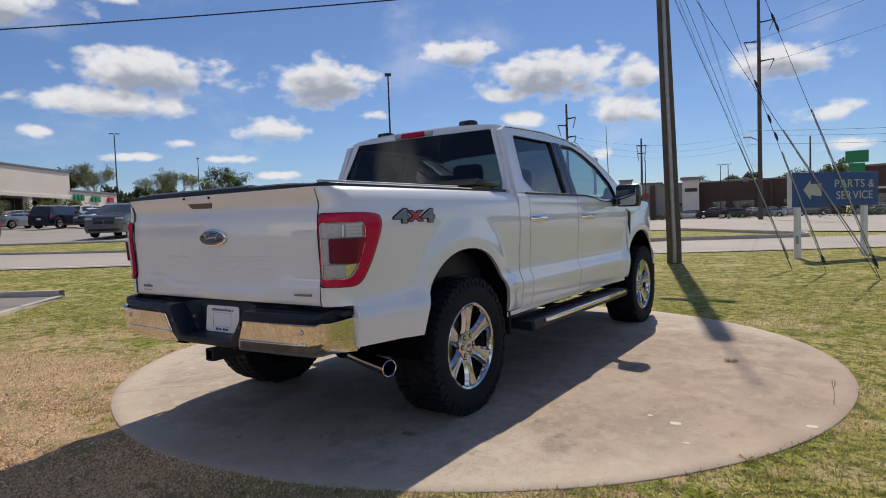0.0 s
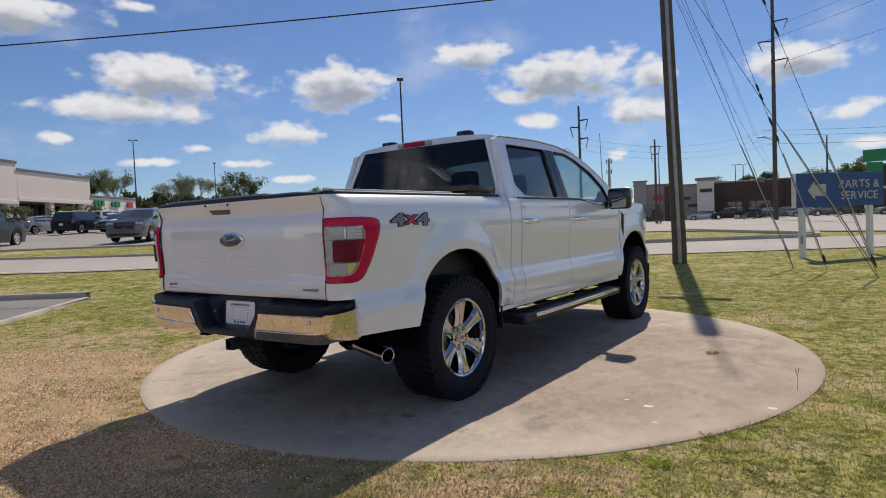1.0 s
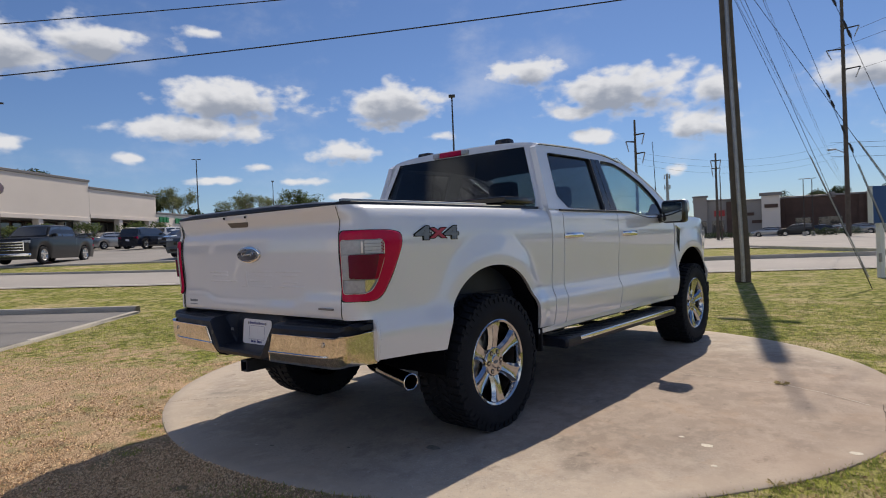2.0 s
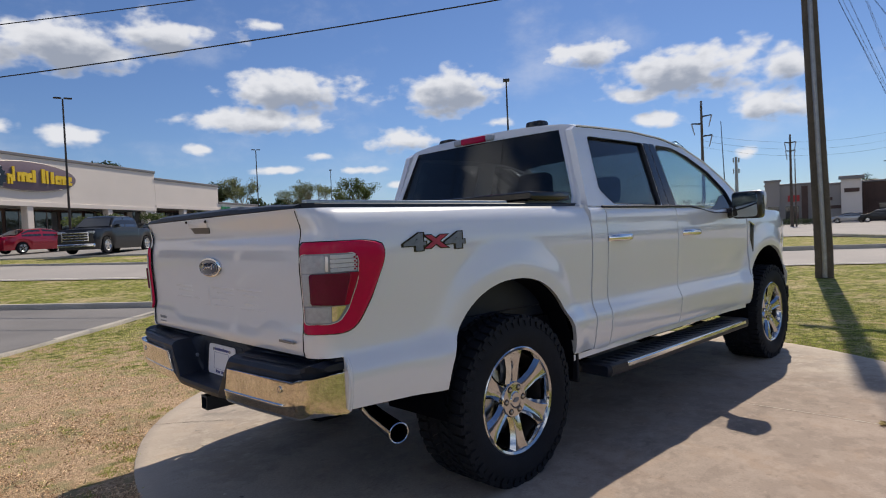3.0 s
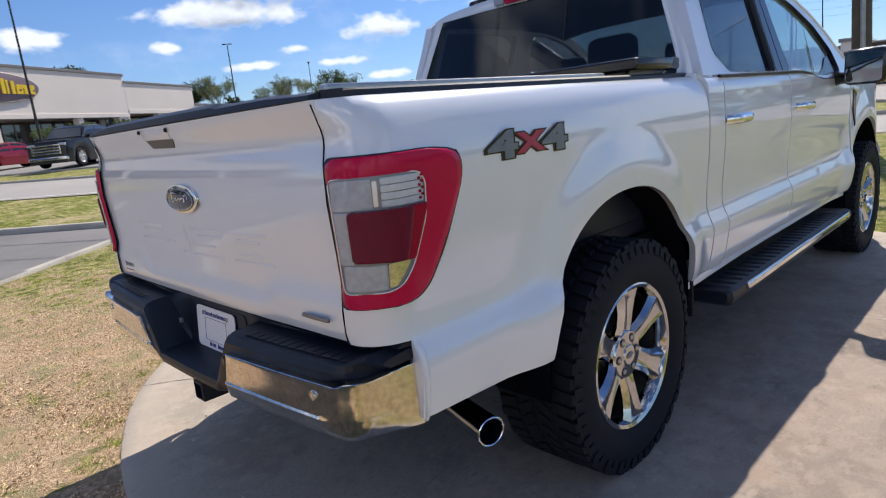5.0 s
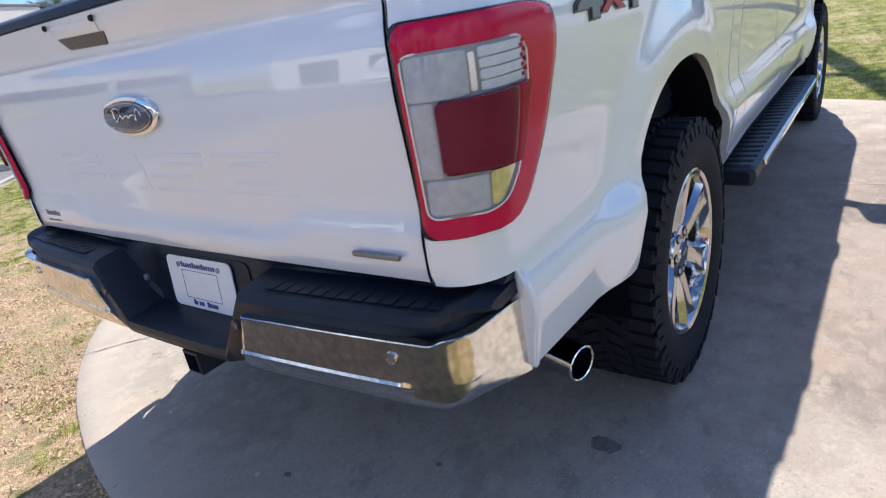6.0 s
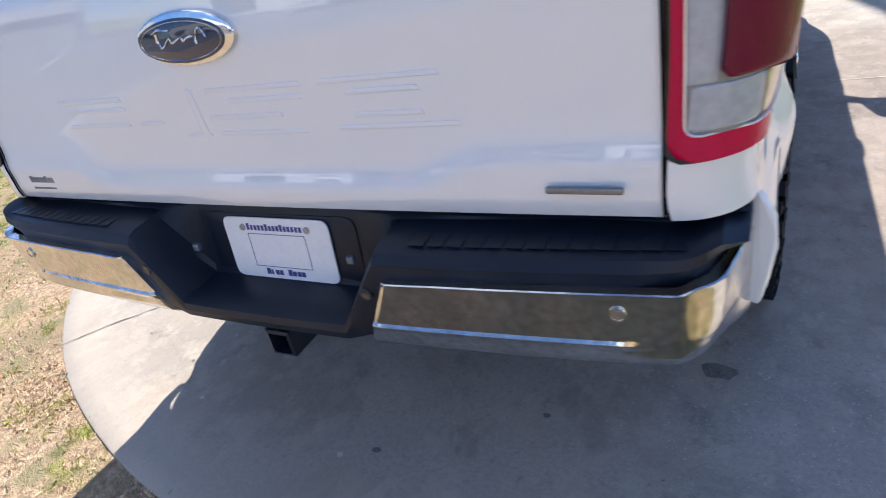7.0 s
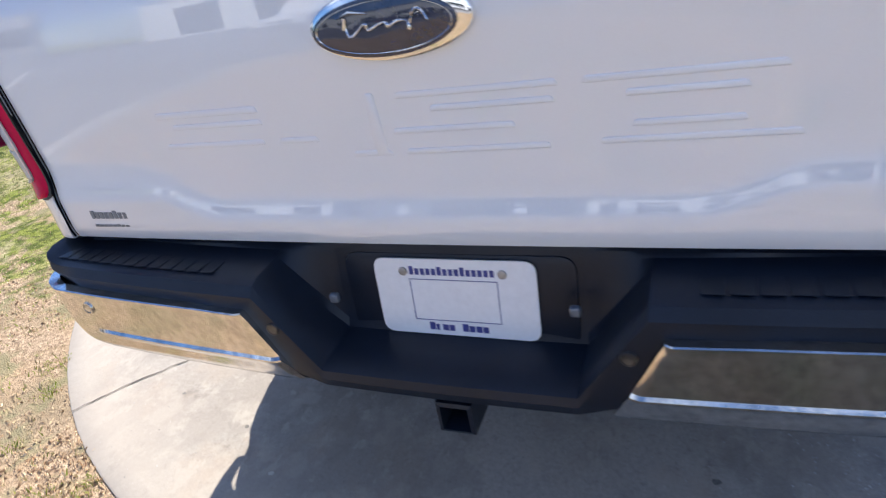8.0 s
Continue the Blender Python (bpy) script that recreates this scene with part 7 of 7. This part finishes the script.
P_RED, P_BLACK, P_GREY = paint("red_paint", (0.40, 0.010, 0.030), 0.2), mat("black_paint", (0.006, 0.007, 0.010), 0.3, 0, 0.04, 2, 60, coat=0.35, spec=0.3), paint("grey_paint", (0.085, 0.095, 0.108), 0.45)
P_NAVY, P_SILVER, P_WHITE = paint("navy_paint", (0.010, 0.014, 0.028), 0.0), paint("silver_paint", (0.36, 0.37, 0.38), 0.6), paint("plain_white_paint", (0.7, 0.7, 0.7), 0.0)
CARS = [("sedan", 79.1, 44.2, 22, P_RED, "red sedan parked before the shops"),
        ("pickup", 74.0, 37.6, 224, P_BLACK, "black pickup truck with chrome grille in the car park"),
        ("suv", 62.5, 34.7, 221, P_GREY, "dark grey compact sport utility parked near the kerb"),
        ("suv", 66.7, 55.1, 30, P_NAVY, "dark blue sport utility parked before the shops"),
        ("sedan", 69.4, 59.3, 20, P_SILVER, "silver sedan parked in the car park"),
        ("suv", 64.6, 68.6, 24, P_WHITE, "white sport utility parked further back"),
        ("sedan", 63.7, 54.1, 210, P_GREY, "dark grey sedan parked further back"),
        ("sedan", 84.8, 42.6, 60, P_NAVY, "dark sedan parked beside a red car"),
        ("sedan", 71.3, 62.4, 20, P_GREY, "grey sedan parked in the second row"),
        ("sedan", 12.4, 101.9, 95, P_SILVER, "silver sedan parked before the brick store"),
        ("suv", 10.5, 100.9, 100, P_BLACK, "black sport utility parked before the brick store"),
        ("sedan", 8.9, 101.9, 92, P_NAVY, "dark sedan parked before the brick store"),
        ("sedan", 7.6, 103, 96, P_WHITE, "white sedan parked before the brick store"),
        ("sedan", 6.2, 100.9, 85, P_SILVER, "silver sedan parked before the brick store"),
        ("sedan", 5.0, 101.9, 95, P_WHITE, "white sedan parked before the brick store"),
        ("suv", 3.2, 100.9, 95, P_GREY, "grey sport utility parked before the brick store"),
        ("sedan", -1.2, 91.5, 95, P_SILVER, "silver sedan parked beside the restaurant")]
for kind, az, r, yaw, pt, lb in CARS:
    car(kind, *spot(az, r), yaw, pt, lb)


def dealership():
    """The plain pale building that closes the place behind the lawn."""
    b = thing("dealership_building", "plain pale dealership building behind the lawn", "building", pose(-4, -27, 0))
    part("wall", box(-26, 26, -9, 0, -0.2, 5.6, SIGN_WHITE, 0.02), b)
    part("coping", box(-26.2, 26.2, -9.2, 0.2, 5.6, 5.9, ROOF_METAL, 0.03), b)
    for k in range(8):
        part("shop_window", box(-23 + 6 * k, -19.6 + 6 * k, 0.0, 0.08, 0.4, 3.2, SHOP_GLASS, 0.01), b)


dealership()
for k, (x, pt) in enumerate(((-9, P_WHITE), (-6, P_SILVER), (-3, P_GREY), (0, P_WHITE), (3, P_NAVY), (6, P_SILVER), (9, P_RED))):
    car("sedan" if k % 2 else "suv", x, -14.5, 180 if k % 3 else 0, pt, "car parked in the yard before the dealership", "yard cars")
yard = new("yard", mesh(*grid([[(x, y, 0.012) for x in (-30, -15, 0, 15, 30, 45)] for y in (-27, -20, -13, -6.5)]), ROAD, False))
tagged(yard, "pale concrete yard behind the lawn", "pavement", kind="structure")


# lawn: blades where grass grows, straw where the earth is bare
def bareness(x, y):
    d = min(math.hypot(x + 2.4, y + 2.9), math.hypot(x - 1.2, y + 4.6))
    base = 0.75 - 1.17 * min(max((d - 2.4) / 3.7, 0.0), 1.0)
    return base + 0.6 * noise.noise((x * 0.55, y * 0.55, 1.7)) + 0.5 * noise.noise((x * 2.4, y * 2.4, 5.1))


def blades(name, label, count, want_bare, size, flatness, materials, seed):
    rng = np.random.default_rng(seed)
    V, F, M = [], [], []
    made = 0
    while made < count:
        r = 0.05 + 10.0 * rng.random() ** 1.05
        a = rng.random() * 2 * math.pi
        x, y = 1.6 + r * math.cos(a), -0.6 + r * math.sin(a)
        if math.hypot(x - PAD_X, y - PAD_Y) < PAD_R + 0.005 or y < -6.0:
            continue
        u, v = CU * x + SU * y, -SU * x + CU * y
        if u < -5.0 or v > 11.8:
            continue
        bare = bareness(x, y)
        if (bare > 0.1 + 0.25 * rng.normal()) != want_bare:
            continue
        z = slope(x, y) - (0.011 if math.hypot(x, y - 2.7) < 7 else 0.022)
        h = size * (0.5 + rng.random())
        t = rng.random() * 2 * math.pi
        lean = flatness * (0.6 + 0.8 * rng.random())
        w = 0.0022 + 0.0028 * rng.random()
        dx, dy = math.cos(t), math.sin(t)
        k = len(V)
        V += [(x - dy * w, y + dx * w, z), (x + dy * w, y - dx * w, z), (x + dx * h * lean * 0.5 - dy * w * 0.7, y + dy * h * lean * 0.5 + dx * w * 0.7, z + 0.004 + h * (1 - lean * 0.75) * 0.6), (x + dx * h * lean, y + dy * h * lean, z + 0.006 + h * (1 - lean * 0.9) + 0.012 * rng.random())]
        F += [(k, k + 1, k + 2), (k + 1, k + 3, k + 2)]
        j = 0 if rng.random() < (0.46 if not want_bare else 0.03 + 0.6 * (noise.noise((x * 2.1, y * 2.1, 3.3)) > 0.18)) else 1
        M += [j, j]
        made += 1
    me = bpy.data.meshes.new(name)
    me.from_pydata(V, [], F)
    for m_ in materials:
        me.materials.append(m_)
    me.polygons.foreach_set("material_index", M)
    me.update()
    tagged(new(name, me), label, "grass", kind="stuff")


blades("grass", "short patchy green and yellow lawn grass", 150000, False, 0.019, 0.72, (GRASS, DRY_GRASS), 3)
blades("straw", "loose dry straw and thin grass over bare earth", 24000, True, 0.024, 0.98, (GRASS, STRAW), 4)


def chips(count, seed):
    """Wood chips and grit strewn over the bare earth."""
    rng = np.random.default_rng(seed)
    V, F = [], []
    made = 0
    while made < count:
        r = 0.05 + 7.4 * rng.random() ** 1.0
        a = rng.random() * 2 * math.pi
        x, y = 0.2 + r * math.cos(a), -0.6 + r * math.sin(a)
        if math.hypot(x - PAD_X, y - PAD_Y) < PAD_R + 0.01 or y < -6.0 or CU * x + SU * y < -5.0:
            continue
        if bareness(x, y) < 0.02 + 0.2 * rng.normal():
            continue
        z = slope(x, y) - 0.013 + 0.006 * rng.random()
        t = rng.random() * math.pi
        if noise.noise((x * 1.7, y * 1.7, 8.3)) + 0.5 * noise.noise((x * 6, y * 6, 2.0)) < -0.02 + 0.14 * rng.normal():
            continue
        l, w, h = 0.0035 + 0.010 * rng.random() ** 2, 0.0022 + 0.0035 * rng.random(), 0.003 + 0.006 * rng.random()
        c, s = math.cos(t), math.sin(t)
        k = len(V)
        V += [(x + c * l, y + s * l, z + h * rng.random()), (x - s * w, y + c * w, z + h * 0.4 * rng.random()), (x - c * l, y - s * l, z + h * rng.random()), (x + s * w, y - c * w, z + h * 0.4 * rng.random()), (x + c * l * 0.2, y + s * l * 0.2, z + h + 0.003)]
        F += [(k, k + 1, k + 4), (k + 1, k + 2, k + 4), (k + 2, k + 3, k + 4), (k + 3, k, k + 4)]
        made += 1
    tagged(new("wood_chips", mesh(V, F, CHIPS, False)), "tan wood chips and grit over bare earth", "ground cover", kind="stuff")


chips(62000, 9)


# marks and litter on the pad
def ribbon(points, width, z=0.003):
    rng = random.Random(len(points) * 7)
    rows = []
    pts = [Vector((*p, z)) for p in points]
    fine = []
    for a, b in zip(pts, pts[1:]):
        fine += [a.lerp(b, k / 6) + Vector((rng.uniform(-1, 1), rng.uniform(-1, 1), 0)) * 0.006 for k in range(6)]
    fine.append(pts[-1])
    for i, p in enumerate(fine):
        d = (fine[min(i + 1, len(fine) - 1)] - fine[max(i - 1, 0)]).normalized()
        n = Vector((-d.y, d.x, 0)) * width * rng.uniform(0.4, 1.0)
        rows.append([p - n, p + n])
    return grid(rows)


CRACK = mat("crack", (0.10, 0.085, 0.07), 0.95)
PALE = mat("pale_splash", (0.62, 0.58, 0.50), 0.9)
part("crack", mesh(*ribbon([(-1.64, 0.19), (-1.55, 0.31), (-1.42, 0.47), (-1.28, 0.62)], 0.0036), CRACK, False), pad)
part("crack", mesh(*ribbon([(1.30, 3.17), (1.90, 3.21), (2.23, 3.20), (2.55, 3.04), (2.80, 2.86)], 0.004), PALE, False), pad)
for x, y, r in ((2.006, 1.568, 0.020), (2.174, 1.493, 0.038), (2.845, 1.79, 0.035), (-0.06, 0.02, 0.012), (2.30, 1.20, 0.018), (-0.70, 0.10, 0.010)):
    rng = random.Random(int(x * 1000))
    part("splash", slab([(r * rng.uniform(0.75, 1.1) * math.cos(2 * math.pi * k / 12), r * 0.8 * rng.uniform(0.75, 1.1) * math.sin(2 * math.pi * k / 12)) for k in range(12)], 0.0006, PALE, lambda a, b, c: (x + a, y + b, 0.0005 + c)), pad)
DARK_SPOT = mat("oil_spot", (0.20, 0.18, 0.155), 0.7, 0, 0.3, 30, 120)
for x, y, r in ((0.90, 0.594, 0.050), (0.041, 0.064, 0.014), (0.47, 0.31, 0.012), (-1.0, 0.6, 0.010), (-1.25, 0.35, 0.008), (-0.9, 0.25, 0.009)):
    rng = random.Random(int(x * 1000) + 5)
    part("oil_spot", slab([(r * rng.uniform(0.7, 1.15) * math.cos(2 * math.pi * k / 14), r * 0.8 * rng.uniform(0.7, 1.15) * math.sin(2 * math.pi * k / 14)) for k in range(14)], 0.0005, DARK_SPOT, lambda a, b, c: (x + a, y + b, 0.0005 + c)), pad)


def grit(count, seed):
    """Loose grit washed onto the pad beside the rear wheel and along its edge."""
    rng = np.random.default_rng(seed)
    V, F = [], []
    while len(F) < count * 4:
        if rng.random() < 0.88:
            x, y = rng.normal(1.30, 0.36), rng.normal(0.36, 0.28)
        else:
            a, q = rng.random() * 6.283, PAD_R - 0.02 - abs(rng.normal()) * 0.16
            x, y = PAD_X + q * math.cos(a), PAD_Y + q * math.sin(a)
        if math.hypot(x - PAD_X, y - PAD_Y) > PAD_R - 0.03:
            continue
        q, t = 0.0012 + 0.0030 * rng.random() ** 3, rng.random() * 3.14
        c, d = math.cos(t) * q, math.sin(t) * q
        k = len(V)
        V += [(x + c, y + d, 0.0), (x - d * 0.8, y + c * 0.8, 0.0), (x - c, y - d, 0.0), (x + d * 0.8, y - c * 0.8, 0.0), (x + c * 0.2, y + d * 0.2, q * 0.4)]
        F += [(k, k + 1, k + 4), (k + 1, k + 2, k + 4), (k + 2, k + 3, k + 4), (k + 3, k, k + 4)]
    tagged(new("grit", mesh(V, F, GRIT, False)), "loose grey grit strewn on the concrete pad", "grit", kind="stuff")


GRIT = mat("grit", (0.50, 0.47, 0.43), 0.9, 0, 0.4, 25, 60, col2=(0.27, 0.25, 0.23))
grit(9000, 21)


def weed(x, y, r, h, n, material, seed, label):
    rng = np.random.default_rng(seed)
    w = thing("weed", label, "plant", pose(x, y, 0))
    V, F = [], []
    for _ in range(n):
        a, q = rng.random() * 6.283, rng.random() ** 0.5 * r
        bx, by = q * math.cos(a) * 0.4, q * math.sin(a) * 0.4
        hh, b = h * (0.5 + rng.random()), rng.random() * 6.283
        k = len(V)
        wd = 0.0016
        V += [(bx - wd * math.sin(b), by + wd * math.cos(b), 0), (bx + wd * math.sin(b), by - wd * math.cos(b), 0), (bx + math.cos(a) * r * 0.6, by + math.sin(a) * r * 0.6, hh), (bx + math.cos(a) * r, by + math.sin(a) * r, hh * 0.8)]
        F += [(k, k + 1, k + 2), (k + 1, k + 3, k + 2)]
    part("leaves", mesh(V, F, material, False), w)


weed(2.20, 3.21, 0.045, 0.015, 60, DRY_GRASS, 1, "small dry weed growing from the pad seam")
weed(2.50, 0.60, 0.05, 0.012, 60, GRASS, 2, "low green weed rosette at the pad edge")
weed(2.60, 1.13, 0.035, 0.008, 26, DRY_GRASS, 3, "scrap of dead leaves on the pad edge")
def tuft(x, y, r, h, n, seed):
    """A low tuft of fine blades."""
    rng = np.random.default_rng(seed)
    t = thing("grass_tuft", "low tuft of thin green grass in bare earth", "grass", pose(x, y, slope(x, y) - 0.012), "grass tufts")
    V, F = [], []
    for _ in range(n):
        a, q, b = rng.random() * 6.283, r * rng.random() ** 0.6, rng.random() * 6.283
        bx, by, hh, wd = q * math.cos(a), q * math.sin(a), h * (0.4 + rng.random()), 0.0011 + 0.0008 * rng.random()
        lx, ly = math.cos(b) * hh * 0.7, math.sin(b) * hh * 0.7
        k = len(V)
        V += [(bx - wd * math.sin(b), by + wd * math.cos(b), 0), (bx + wd * math.sin(b), by - wd * math.cos(b), 0), (bx + lx * 0.45, by + ly * 0.45, hh * 0.75), (bx + lx, by + ly, hh)]
        F += [(k, k + 1, k + 2), (k + 1, k + 3, k + 2)]
    part("turf", mesh(V, F, GRASS, False), t)


for k, (x, y, r) in enumerate(((-1.27, -0.06, 0.05), (-1.06, -0.14, 0.06), (-0.88, -0.27, 0.08), (-1.38, -0.14, 0.07), (-1.86, 0.26, 0.05), (-2.0, 0.40, 0.07), (-1.72, 0.0, 0.05), (-2.2, 0.05, 0.06), (-2.5, -0.4, 0.07), (-0.6, -0.5, 0.06))):
    tuft(x, y, r, 0.015, int(1300 * r), 40 + k)


dry = thing("dry_stem", "single dry seed stem standing at the pad edge", "plant", pose(2.93, 2.30, 0))
part("stem", tube([(0, 0, -0.02), (0.004, 0, 0.06), (0.0, 0.002, 0.105)], [0.002, 0.0016, 0.0016], BARK, 5), dry)
for dx in (-1, 1):
    part("prong", tube([(0.0, 0.002, 0.104), (0.008 * dx, 0.0, 0.125), (0.007 * dx, 0.0, 0.155)], [0.0014, 0.002, 0.0014], BARK, 5), dry)
